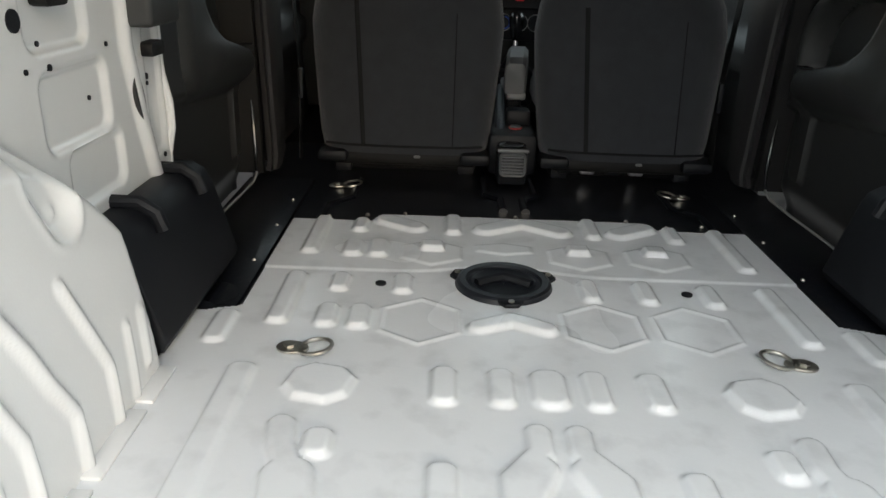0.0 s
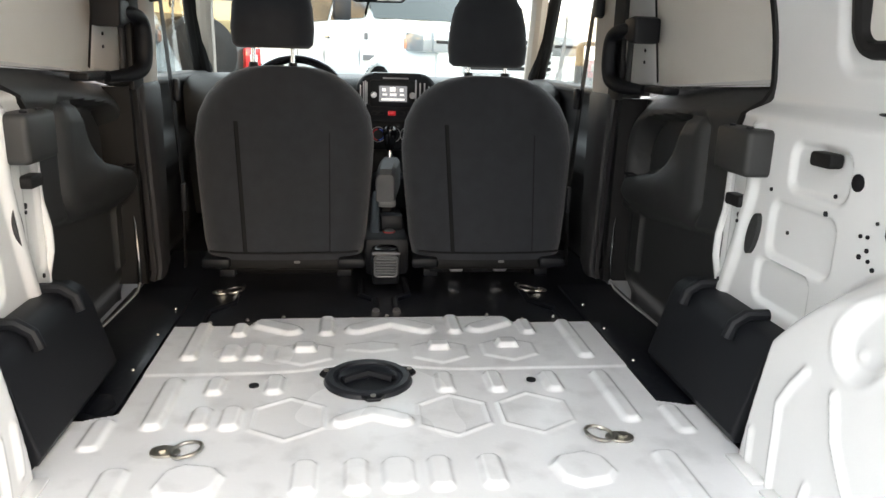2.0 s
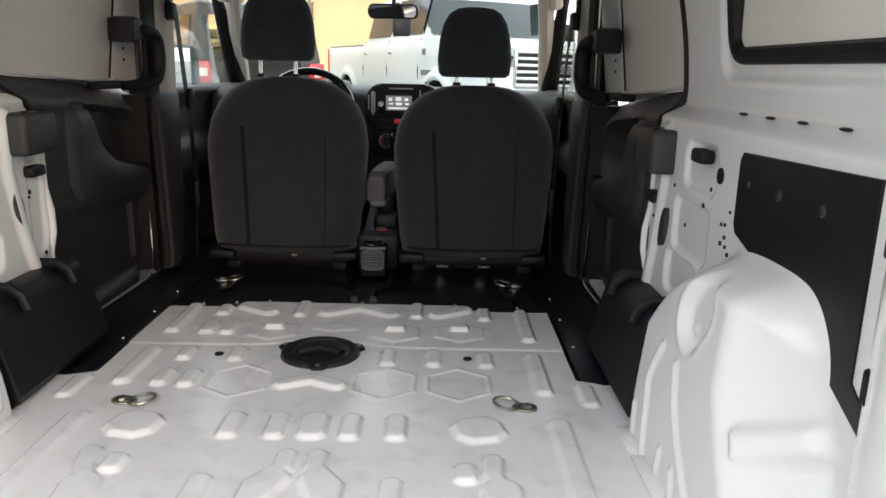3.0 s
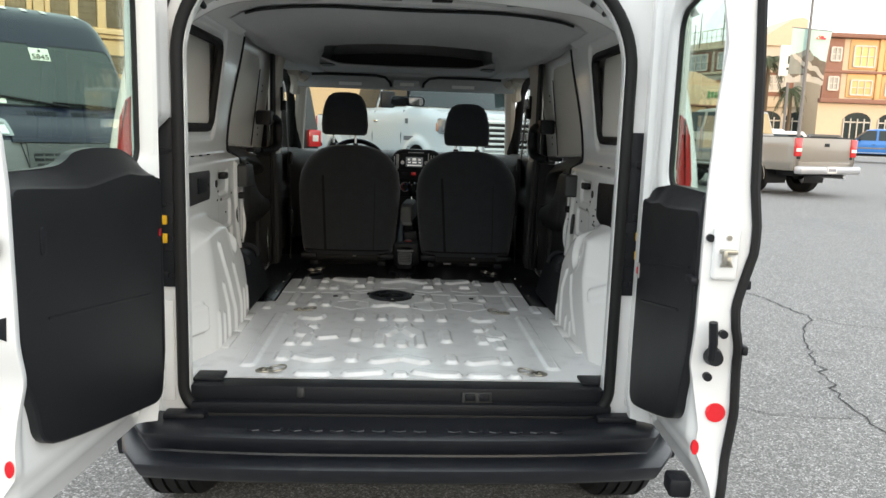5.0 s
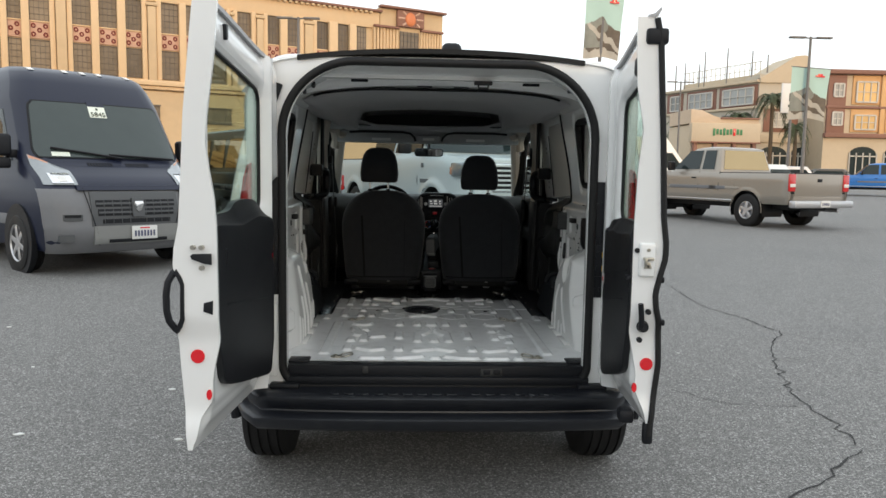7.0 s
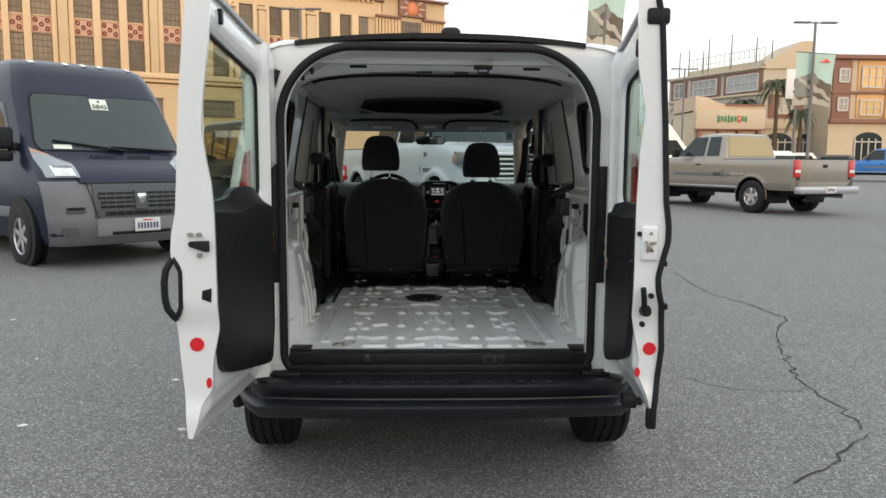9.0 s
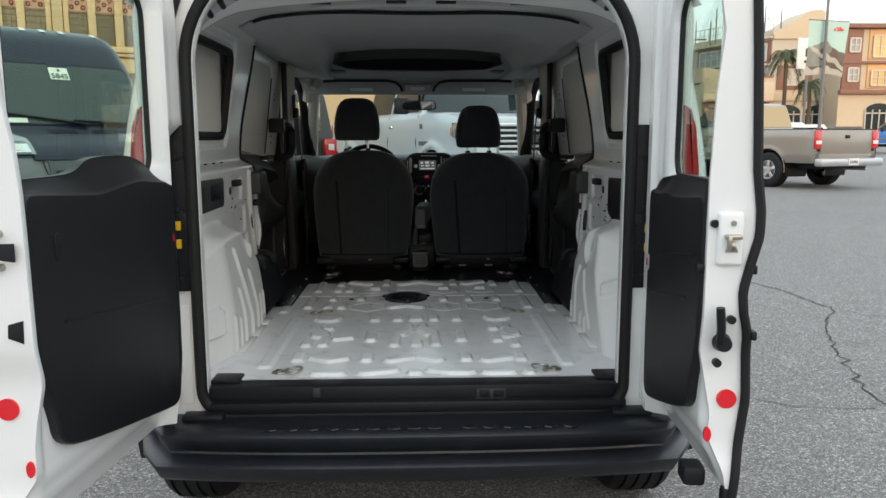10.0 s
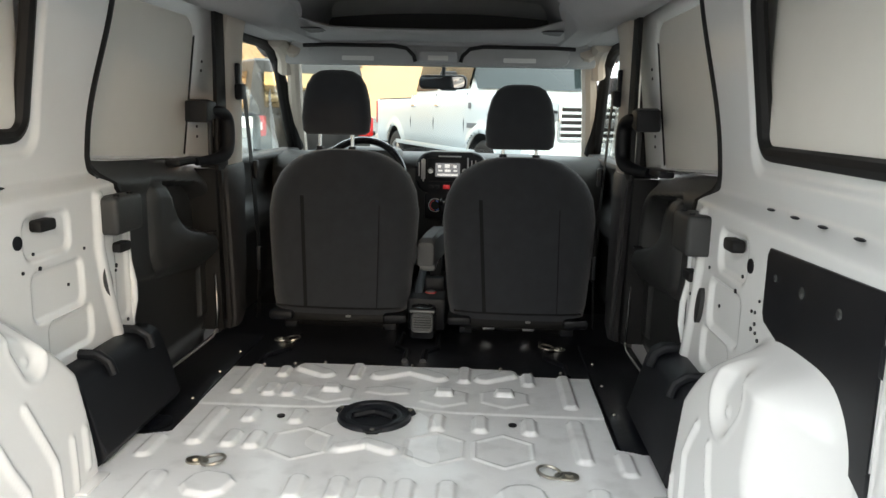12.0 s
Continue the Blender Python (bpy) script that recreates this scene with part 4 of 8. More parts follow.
    va = [[bm.verts.new((ug_edge[i, j], sg * wi[i, j], zg[i, j])) for j in range(nv)] for i in range(nu)]
    vb = [[bm.verts.new((ug_edge[i, j], sg * wo[i, j], zg[i, j])) for j in range(nv)] for i in range(nu)]

    def solid(i, j):
        return 0 <= i < nu - 1 and 0 <= j < nv - 1 and not hole[i, j]
    for i in range(nu - 1):
        for j in range(nv - 1):
            if hole[i, j]:
                continue
            bm.faces.new((va[i][j], va[i + 1][j], va[i + 1][j + 1], va[i][j + 1]))
            bm.faces.new((vb[i][j + 1], vb[i + 1][j + 1], vb[i + 1][j], vb[i][j]))
            for (a, b), (di, dj) in ((((i, j), (i + 1, j)), (0, -1)), (((i + 1, j), (i + 1, j + 1)), (1, 0)), (((i + 1, j + 1), (i, j + 1)), (0, 1)), (((i, j + 1), (i, j)), (-1, 0))):
                if not solid(i + di, j + dj):
                    bm.faces.new((va[a[0]][a[1]], vb[a[0]][a[1]], vb[b[0]][b[1]], va[b[0]][b[1]]))
    bmesh.ops.delete(bm, geom=[v for v in bm.verts if not v.link_faces], context="VERTS")
    part("panel", bm, WHITE, d, sharp=42)
    # smooth reveal round the window
    bm = bmesh.new()
    big = rounded(win[0] - 0.018, win[1] - 0.018, win[2] + 0.018, win[3] + 0.018, 0.062, 8)
    ins = rounded(win[0], win[1], win[2], win[3], 0.05, 8)
    big, ins = [(u, raised(u, z)) for u, z in big], [(u, raised(u, z)) for u, z in ins]
    mid = [(u, raised(u, z)) for u, z in rounded(win[0] - 0.004, win[1] - 0.004, win[2] + 0.004, win[3] + 0.004, 0.052, 8)]
    face_ = [(u, sg * (float(inner(np.array(u), np.array(z))) - 0.003), z) for u, z in big]
    loft(bm, [[(u, y + sg * 0.012, z) for u, y, z in face_], face_, [(u, sg * 0.034, z) for u, z in mid], [(u, sg * 0.046, z) for u, z in ins]])
    part("window_reveal", bm, WHITE, d)
    # glass with its black seal
    w = part("window", prism(bmesh.new(), [(u, raised(u, z)) for u, z in rounded(win[0] - 0.006, win[1] - 0.006, win[2] + 0.006, win[3] + 0.006, 0.05)], "y", sg * 0.046, sg * 0.049), PANE, d, "greenish tinted window glass")
    w.visible_shadow = False
    bm = bmesh.new()
    tube(bm, [(u, sg * 0.043, raised(u, z)) for u, z in rounded(win[0] + 0.002, win[1] + 0.002, win[2] - 0.002, win[3] - 0.002, 0.05, 8)], 0.007, 8, closed=True)
    part("window_seal", bm, RUBBER, w)
    # black inner trim
    e = width
    bm = bmesh.new()
    lo, hi = (0.063, e - 0.020) if s > 0 else (0.098, e - 0.030)
    up_ = 0.018 if s > 0 else 0.0
    # outline of the face: edge point, height on the face, height at the back of the ledge
    tl, tr, bl, br, bump = (1.138, 1.168, 1.198, 1.200, 0.0) if s > 0 else (1.175, 1.190, 1.215, 1.215, 0.035)
    rim = [(lo + 0.03, 0.565, 0.565), (lo + 0.10, 0.575, 0.575), (hi - 0.13, 0.665, 0.665), (hi - 0.06, 0.70, 0.70), (hi - 0.050, 0.76, 0.76), (hi - 0.02, 0.83, 0.83), (hi, 0.90, 0.90), (hi, tr - 0.02, br - 0.02),
           (hi - 0.008, tr - 0.005, br), (hi - 0.025, tr, br), (hi - 0.18, tr - 0.012, br), (hi - 0.24, tr - 0.015, br + bump * 0.2), (hi - 0.29, tr - 0.018, br + bump), (lo + 0.19, tl + 0.018, bl + bump), (lo + 0.125, tl + 0.009, 0.30 * tl + 0.70 * bl + bump * 0.9 + up_ * 0.6), (lo + 0.07, tl + 0.005, 0.60 * tl + 0.40 * bl + bump * 0.6 + up_), (lo + 0.03, tl + 0.002 + up_ * 0.4, 0.86 * tl + 0.14 * bl + up_), (lo + 0.006, tl - 0.010 + up_, tl - 0.008 + up_), (lo, tl - 0.04 + up_, tl - 0.04 + up_), (lo, 0.60, 0.60)]
    for _ in range(2):
        soft_ = []
        for p, q in zip(rim, rim[1:] + rim[:1]):
            soft_ += [tuple(0.75 * a + 0.25 * b for a, b in zip(p, q)), tuple(0.25 * a + 0.75 * b for a, b in zip(p, q))]
        rim = soft_
    cu0, cz0 = (lo + hi) / 2, 0.9
    rings = []
    for wq, k, back in ((0.048, 0.0, 1.0), (0.036, 0.0, 1.0), (0.028, 0.0, 0.92), (0.020, 0.0, 0.62), (0.0065, 0.0, 0.08), (0.003, 0.0, 0.0), (-0.001, 0.004, 0.0), (-0.002, 0.010, 0.0)):
        ring_ = []
        for u, zf, zb in rim:
            z = zf + (zb - zf) * back
            ln = math.hypot(u - cu0, z - cz0)
            wr = wq if wq > 0.04 else min(wq, float(inner(np.array(u), np.array(z))) - 0.006)
            ring_.append((u - (u - cu0) / ln * k, sg * wr, z - (z - cz0) / ln * k))
        rings.append(ring_)
    loft(bm, rings, True, True)
    trim = part("trim_panel", bm, DOOR_TRIM, d, "moulded black plastic trim panel", sharp=32)
    bm = bmesh.new()
    prism(bm, [(lo + 0.08, 0.87), (hi - 0.10, 0.93), (hi - 0.10, 0.937), (lo + 0.08, 0.877)], "y", sg * 0.002, sg * -0.005, 0.002)
    part("crease", bm, DOOR_TRIM, trim)
    bm = bmesh.new()
    sz = 1.005 if s < 0 else 0.925
    prism(bm, rounded(lo + 0.002, sz, lo + 0.032, sz + 0.042, 0.004, 3), "y", sg * 0.002, sg * -0.004, 0.001)
    part("sticker", bm, material("sticker_" + name, (0.36, 0.34, 0.33), 0.5), trim, "small white and red sticker")
    bm = bmesh.new()
    prism(bm, rounded(lo + 0.008, sz + 0.010, lo + 0.020, sz + 0.030, 0.003, 3), "y", sg * -0.003, sg * -0.0055)
    part("sticker_mark", bm, RED, trim)
    # red reflectors on the shut face
    for z, r, wq in ((0.795 if s < 0 else 0.736, 0.021, 0.055 if s < 0 else 0.066), (0.678 if s < 0 else 0.655, 0.016, 0.022 if s < 0 else 0.030)):
        bm = bmesh.new()
        ue = float(e - 0.02 * smooth01((0.93 - z) / 0.10) * smooth01((z - 0.55) / 0.1))
        cyl(bm, (ue - 0.004, sg * wq, z), (ue + 0.004, sg * wq, z), r, seg=24)
        if r < 0.02:
            bmesh.ops.scale(bm, vec=(1, 0.5, 1), space=Matrix.Translation((0, -sg * wq, -z)), verts=bm.verts)
        part("reflector", bm, RED, d, "round red reflector")
    # top gutter of the door
    bm = bmesh.new()
    loft(bm, [[(u, sg * (0.02 + dy * (1 - 0.55 * max(0.0, u / e))), float(top(u)) + dz) for dy, dz in ((0.0, -0.008), (0.05, -0.004), (0.09, 0.022), (0.085, 0.030), (0.045, 0.012), (0.0, 0.006))] for u in np.linspace(-0.01, e, 12)], True, True)
    part("top_gutter", bm, material("grey_gutter_" + name, (0.42, 0.42, 0.43), 0.5), d, "grey top gutter")
    # hinges
    for z in (0.64, 1.50):
        bm = bmesh.new()
        box(bm, (0.0, sg * 0.055, z), (0.09, 0.035, 0.075), 0.006)
        part("hinge", bm, WHITE, d)
    # check strap
    bm = bmesh.new()
    tube(bm, [(0.07, sg * 0.0, 0.955), (e * 0.45, sg * -0.0035, 1.000), (e - 0.06, sg * -0.004, 1.042)], 0.0022, 6) if s > 0 else box(bm, (0.108, sg * -0.003, 1.06), (0.012, 0.008, 0.05), 0.003)
    part("check_strap", bm, BLACK, d)
    if s < 0:
        for u_, z in ((0.055, 1.125), (0.030, 1.125), (0.030, 1.065)):
            bm = bmesh.new()
            cyl(bm, (e - 0.004, sg * u_, z), (e + 0.014, sg * u_, z), 0.007, seg=12)
            part("bolt", bm, STEEL, d)
        bm = bmesh.new()
        prism(bm, [(sg * 0.0, 1.075), (sg * 0.020, 1.078), (sg * 0.058, 1.090), (sg * 0.062, 1.100), (sg * 0.055, 1.106), (sg * 0.0, 1.108)], "x", e + 0.006, e + 0.014, 0.002)
        part("latch", bm, BLACK, d, "dark latch slot in the shut face")
        bm = bmesh.new()
        prism(bm, [(sg * 0.002, 0.925), (sg * 0.030, 0.935), (sg * 0.028, 0.960), (sg * 0.0, 0.968)], "x", e - 0.02, e + 0.004, 0.003)
        part("striker_pocket", bm, BLACK, d)
        for u_, z in ((0.735, 1.790), (0.60, 1.775)):
            bm = bmesh.new()
            prism(bm, rounded(u_ - 0.010, z - 0.024, u_ + 0.010, z + 0.024, 0.0095, 5), "y", sg * 0.010, sg * 0.030, 0.001)
            part("oval_hole", bm, BLACK, d)
        # outer pull handle
        bm = bmesh.new()
        tube(bm, [(e - 0.03, sg * 0.106, 0.872), (e - 0.006, sg * 0.116, 0.880), (e + 0.004, sg * 0.130, 0.905), (e + 0.006, sg * 0.136, 0.935), (e + 0.006, sg * 0.137, 0.985), (e + 0.004, sg * 0.132, 1.020), (e - 0.006, sg * 0.120, 1.046), (e - 0.03, sg * 0.110, 1.056)], 0.0105, 10)
        prism(bm, [(sg * q, z) for q, z in ((0.109, 0.866), (0.120, 0.876), (0.106, 0.888), (0.096, 0.912), (0.094, 1.012), (0.104, 1.036), (0.116, 1.044), (0.108, 1.060), (0.092, 1.035), (0.085, 1.015), (0.086, 0.908), (0.096, 0.884))], "x", e - 0.03, e + 0.004, 0.002)
        part("pull_handle", bm, BLACK, d, "black outer pull handle")
        # slot in the trim
        bm = bmesh.new()
        prism(bm, rounded(e - 0.135, 1.055, e - 0.115, 1.11, 0.009, 4), "y", sg * 0.0, sg * -0.005, 0.002)
        part("slot", bm, BLACK, trim)
    else:
        # latch with white plate, black lever, stops, wiper-side rubber
        bm = bmesh.new()
        box(bm, (e + 0.006, sg * 0.048, 1.085), (0.020, 0.052, 0.11), 0.008, 3)
        plate = part("latch_plate", bm, WHITE, d, "white latch plate with a steel catch")
        bm = bmesh.new()
        box(bm, (e + 0.020, sg * 0.050, 1.090), (0.018, 0.034, 0.010), 0.003)
        box(bm, (e + 0.030, sg * 0.040, 1.080), (0.010, 0.010, 0.030), 0.003)
        prism(bm, [(sg * 0.036, 1.058), (sg * 0.062, 1.058), (sg * 0.056, 1.078), (sg * 0.042, 1.078)], "x", e + 0.014, e + 0.020, 0.002)
        for z in (1.118, 1.066):
            cyl(bm, (e + 0.014, sg * 0.050, z), (e + 0.020, sg * 0.050, z), 0.0055, seg=12)
        part("catch", bm, STEEL, plate)
        bm = bmesh.new()
        tube(bm, [(e + 0.012, sg * 0.038, 0.865), (e + 0.024, sg * 0.035, 0.90), (e + 0.028, sg * 0.030, 0.945)], 0.009, 8)
        cyl(bm, (e - 0.004, sg * 0.045, 0.865), (e + 0.018, sg * 0.045, 0.865), 0.020, 0.016, seg=18)
        part("inner_lever", bm, BLACK, d, "black plastic release lever")
        for wq, z, r in ((0.060, 0.915, 0.009), (0.035, 0.822, 0.009), (0.016, 1.115, 0.008)):
            bm = bmesh.new()
            cyl(bm, (e - 0.002, sg * wq, z), (e + 0.010, sg * wq, z), r, seg=14)
            part("plug", bm, BLACK, d)
        bm = bmesh.new()
        box(bm, (e - 0.03, sg * -0.004, 1.022), (0.05, 0.018, 0.016), 0.006)
        part("strap_pin", bm, BLACK, d)
        for c, sz in (((e - 0.07, sg * 0.015, 0.545), (0.06, 0.05, 0.045)), ((e - 0.01, sg * 0.078, 0.505), (0.03, 0.034, 0.075)), ((e - 0.012, sg * 0.05, 1.79), (0.05, 0.07, 0.05)), ((e - 0.03, sg * 0.02, 1.70), (0.04, 0.06, 0.06))):
            bm = bmesh.new()
            box(bm, c, sz, 0.010)
            part("door_bolt", bm, BLACK, d, "black door bolt housing")
        bm = bmesh.new()
        zz = np.linspace(0.50, 1.845, 70)
        tube(bm, [(float(e + 0.004 - 0.018 * smooth01((0.93 - z) / 0.10) * smooth01((z - 0.55) / 0.1)), sg * (float(skin(z)) - 0.002), float(z)) for z in zz], 0.010, 8)
        part("edge_seal", bm, RUBBER, d, "black rubber edge seal")
        for z in (1.02, 0.88):
            bm = bmesh.new()
            box(bm, (e - 0.02, sg * (float(skin(z)) + 0.010), z), (0.05, 0.012, 0.020), 0.004)
            part("handle_end", bm, BLACK, d)
    return d


rear_door(-1, 0.800, -0.060, "door_1", "white rear cargo door, wide leaf, swung open, black inner trim")
rear_door(1, 0.625, -0.105, "door_2", "white rear cargo door, narrow leaf, swung open, black inner trim")


# ---------------------------------------------------------------- sliding doors
def sliding_door(s, name):
    d = tagged(new(name), "closed sliding side door, black trim below a blanked window", "sliding door", kind="structure")
    d.location = (0, 0, 0)
    # white upper frame
    bm = bmesh.new()
    outer, win = rounded(1.12, 1.182, 2.10, 1.72, (0.01, 0.01, 0.05, 0.05), 6), rounded(1.18, 1.200, 1.855, 1.655, (0.02, 0.02, 0.08, 0.05), 6)

    def climb(outline):
        return [(u, v + 0.085 * max(0.0, 1.66 - u) * max(0.0, min(1.0, (1.40 - v) / 0.20))) for u, v in outline]

    def lean(v, dx=0.0):
        return s * (0.805 - 0.125 * (v - 1.19) + dx)
    rim = rounded(1.165, 1.190, 1.870, 1.670, (0.03, 0.03, 0.09, 0.06), 6)
    outer, win, rim = climb(outer), climb(win), climb(rim)
    loft(bm, [[(lean(v), u, v) for u, v in outer], [(lean(v), u, v) for u, v in rim], [(lean(v, 0.010), u, v) for u, v in win], [(lean(v, 0.022), u, v) for u, v in win]])
    part("upper_frame", bm, WHITE, d)
    bm = bmesh.new()
    loft(bm, [[(lean(v, dx), u, v) for u, v in win] for dx in (0.012, 0.020)], True, True)
    part("window_blank", bm, PRIMER, d, "plain beige-grey metal blank in the window opening")
    bm = bmesh.new()
    tube(bm, [(lean(v, 0.010), 1.855, v) for v in np.linspace(1.20, 1.60, 8)], 0.0035, 6)
    part("window_seal", bm, RUBBER, d, "thin black window seal")
    for u, v in ((1.915, 1.52), (1.915, 1.49), (1.92, 1.30), (1.93, 1.265)):
        bm = bmesh.new()
        cyl(bm, (lean(v, 0.004), u, v), (lean(v, -0.003), u, v), 0.005, seg=10)
        part("hole_plug", bm, BLACK, d)
    # moulded trim: a rolled shelf, a deep rounded pocket and a pad whose rear end rises to the shelf
    us, vs = np.arange(1.165, 2.021, 0.008), np.arange(0.50, 1.2501, 0.008)
    slip = 0.035 if s < 0 else -0.030

    def place(u, v):
        p = u - slip
        q = v - 0.10 * (1.70 - p)   # every line of the moulding climbs towards the rear
        body = sd_box(p, q, 1.40, 0.55, 0.545, 0.575, 0.11)
        w = 0.046 * smooth01(body / 0.065) + 0.03 * smooth01((p - 1.96) / 0.03) - 0.006 * np.exp(-((body + 0.012) / 0.016) ** 2)
        # pocket outline with a wide sweep at its upper front corner
        r = np.where((p > 1.665) & (q > 0.975), 0.135, np.where(q > 0.975, 0.035, 0.085))
        qx, qy = np.abs(p - 1.665) - 0.240 + r, np.abs(q - 0.975) - 0.142 + r
        pocket = np.hypot(np.maximum(qx, 0), np.maximum(qy, 0)) + np.minimum(np.maximum(qx, qy), 0) - r
        inside = smooth01(0.5 - pocket / 0.016)
        # the open part of the pocket lies in front of the rising pad and over the arm rest
        rise, level = p - (1.545 + 0.55 * (1.10 - q)), q - (0.976 - 0.12 * (p - 1.63))
        h = np.clip(0.5 + 0.5 * (level - rise) / 0.060, 0, 1)
        gap = level + (rise - level) * h - 0.060 * h * (1 - h)
        void = smooth01(0.5 + gap / 0.024)
        arm = np.exp(-((level + 0.045) / 0.050) ** 2) * smooth01((p - 1.46) / 0.16)
        pad = -0.004 - 0.012 * smooth01(-pocket / 0.045) - 0.026 * arm * smooth01(-pocket / 0.035)
        w = w + inside * (void * 0.054 + (1 - void) * pad) + 0.013 * np.exp(-(pocket / 0.010) ** 2)
        # recessed lower panel with a narrow upright ledge
        w = w + 0.030 * smooth01((0.850 - q) / 0.030) * smooth01((pocket + 0.004) / 0.02)
        w = w - 0.014 * smooth01(0.5 - sd_box(p, v, 1.865, 0.72, 0.036, 0.095, 0.006) / 0.010)
        w = w + 0.030 * smooth01((0.60 - v) / 0.08) + 0.05 * smooth01((q - 1.180) / 0.016)
        return s * (0.762 + w), u, v
    pts, quads = sheet(us, vs, place)
    grid_part("trim_panel", pts, quads if s < 0 else quads[:, ::-1], TRIM, d, "moulded black plastic trim panel with arm rest")
    bm = bmesh.new()
    prism(bm, rounded(1.805 + slip, 0.936, 1.845 + slip, 0.942, 0.003, 3), "x", s * 0.718, s * 0.745, 0.001)
    part("slot", bm, SEAM, d, "small dark slot in the arm rest")
    # white lower lip seen at the floor
    bm = bmesh.new()
    tube(bm, [(s * 0.742, 1.45, 0.562), (s * 0.740, 1.52, 0.564), (s * 0.728, 1.70, 0.568), (s * 0.722, 1.82, 0.572), (s * 0.726, 1.87, 0.585)], 0.0035, 8)
    part("weather_lip", bm, material("pale_lip_" + name, (0.34, 0.34, 0.32), 0.5), d, "pale sill edge at the door foot")
    bm = bmesh.new()
    tube(bm, [(s * 0.726, 1.87, 0.585), (s * 0.735, 1.905, 0.63), (s * 0.742, 1.92, 0.75), (s * 0.748, 1.925, 0.95), (s * 0.75, 1.925, 1.15)], 0.005, 8)
    part("weather_strip", bm, GLOSS_BLACK, d)
    bm = bmesh.new()
    box(bm, (s * 0.878, 1.56, 0.83), (0.012, 0.96, 0.74), 0.004)
    part("outer_skin", bm, WHITE, d)
    return d


sliding_door(-1, "door_3")
sliding_door(1, "door_4")

# ---------------------------------------------------------------- pillars, grab handles, belts
for s in (-1, 1):
    side = "left" if s < 0 else "right"
    p = tagged(new("pillar_" + side), "door pillar with black lower trim and beige upper trim", "pillar", kind="structure")
    bm = bmesh.new()
    rows = []
    for z, x0, y0, y1 in ((0.565, 0.690, 1.93, 2.06), (0.60, 0.685, 1.935, 2.09), (0.80, 0.690, 1.93, 2.13), (1.05, 0.697, 1.925, 2.16), (1.15, 0.700, 1.92, 2.17), (1.165, 0.705, 1.925, 2.165)):
        rows.append([(s * (x0 + dx), y, z) for dx, y in ((0.030, y0 + 0.022), (0.014, y0 + 0.014), (0.010, y0 + 0.030), (0.002, y0 + 0.036), (-0.003, y0 + 0.052), (-0.004, (y0 + y1) / 2), (0.0, y1 - 0.02), (0.02, y1), (0.09, y1 + 0.01))])
    loft(bm, rows, closed=False)
    part("lower_trim", bm, PILLAR, p, "dark grey plastic lower trim")
    bm = bmesh.new()
    rows = []
    for z, x0, y0, y1 in ((1.15, 0.706, 1.985, 2.165), (1.40, 0.702, 1.985, 2.165), (1.62, 0.690, 1.985, 2.16), (1.74, 0.665, 1.98, 2.16)):
        rows.append([(s * (x0 + dx), y, z) for dx, y in ((0.030, y0), (0.012, y0), (0.0, y0 + 0.02), (-0.004, (y0 + y1) / 2), (0.0, y1 - 0.02), (0.02, y1), (0.10, y1 + 0.02))])
    loft(bm, rows, closed=False)
    part("upper_trim", bm, BEIGE, p, "beige plastic upper trim")
    bm = bmesh.new()
    prism(bm, [(1.890, 1.15), (1.990, 1.15), (1.985, 1.70), (1.905, 1.70)], "x", s * 0.706, s * 0.722, 0.004)
    part("rubber_edge", bm, RUBBER, p, "wide black rubber door seal")
    bm = bmesh.new()
    loft(bm, [[(s * (x + dx), y + dy, z) for dx, dy in ((0.0, 0.0), (-0.004, 0.012), (0.0, 0.028), (0.125, 0.034), (0.125, -0.004))] for z, x, y in ((0.565, 0.722, 1.925), (0.62, 0.722, 1.92), (0.85, 0.724, 1.915), (1.10, 0.726, 1.912), (1.155, 0.728, 1.912))], True, True)
    part("pillar_seal", bm, RUBBER, p, "black rubber seal along the lower trim")
    # grab handle: a hooked bracket on the sliding door
    h = thing("grab_handle", "black plastic hooked grab handle beside the pillar", "grab handle", "grab handles")
    bm = bmesh.new()
    hook = [Vector(q) for q in ((s * 0.738, 1.800, 1.352), (s * 0.705, 1.845, 1.356), (s * 0.692, 1.890, 1.352), (s * 0.684, 1.922, 1.335), (s * 0.682, 1.930, 1.290), (s * 0.683, 1.926, 1.235), (s * 0.688, 1.905, 1.203), (s * 0.712, 1.860, 1.190), (s * 0.750, 1.80, 1.186))]
    for _ in range(2):
        hook = [hook[0]] + [q for a, b in zip(hook, hook[1:]) for q in (a.lerp(b, 0.25), a.lerp(b, 0.75))] + [hook[-1]]
    tube(bm, hook, lambda t: 0.024 - 0.008 * smooth01((t - 0.75) / 0.25), 16, flat=0.85)
    part("bar", bm, BLACK, h)
    bm = bmesh.new()
    prism(bm, [(1.765, 1.318), (1.770, 1.386), (1.800, 1.392), (1.860, 1.386), (1.860, 1.330), (1.800, 1.316)], "x", s * 0.694, s * 0.772, 0.010, 3)
    part("mount", bm, BLACK, h)
    part("grip_plate", boxes(((s * 0.728, 1.880, 1.270), (0.012, 0.030, 0.150)), bevel=0.005), PILLAR, h, "dark grey inner plate of the handle")
    part("foot", boxes(((s * 0.775, 1.76, 1.190), (0.05, 0.20, 0.022)), bevel=0.008), BLACK, h)
    # seat belt
    b = thing("seat_belt", "dark grey seat belt hanging from the door pillar", "seat belt", "seat belts")
    bm = bmesh.new()
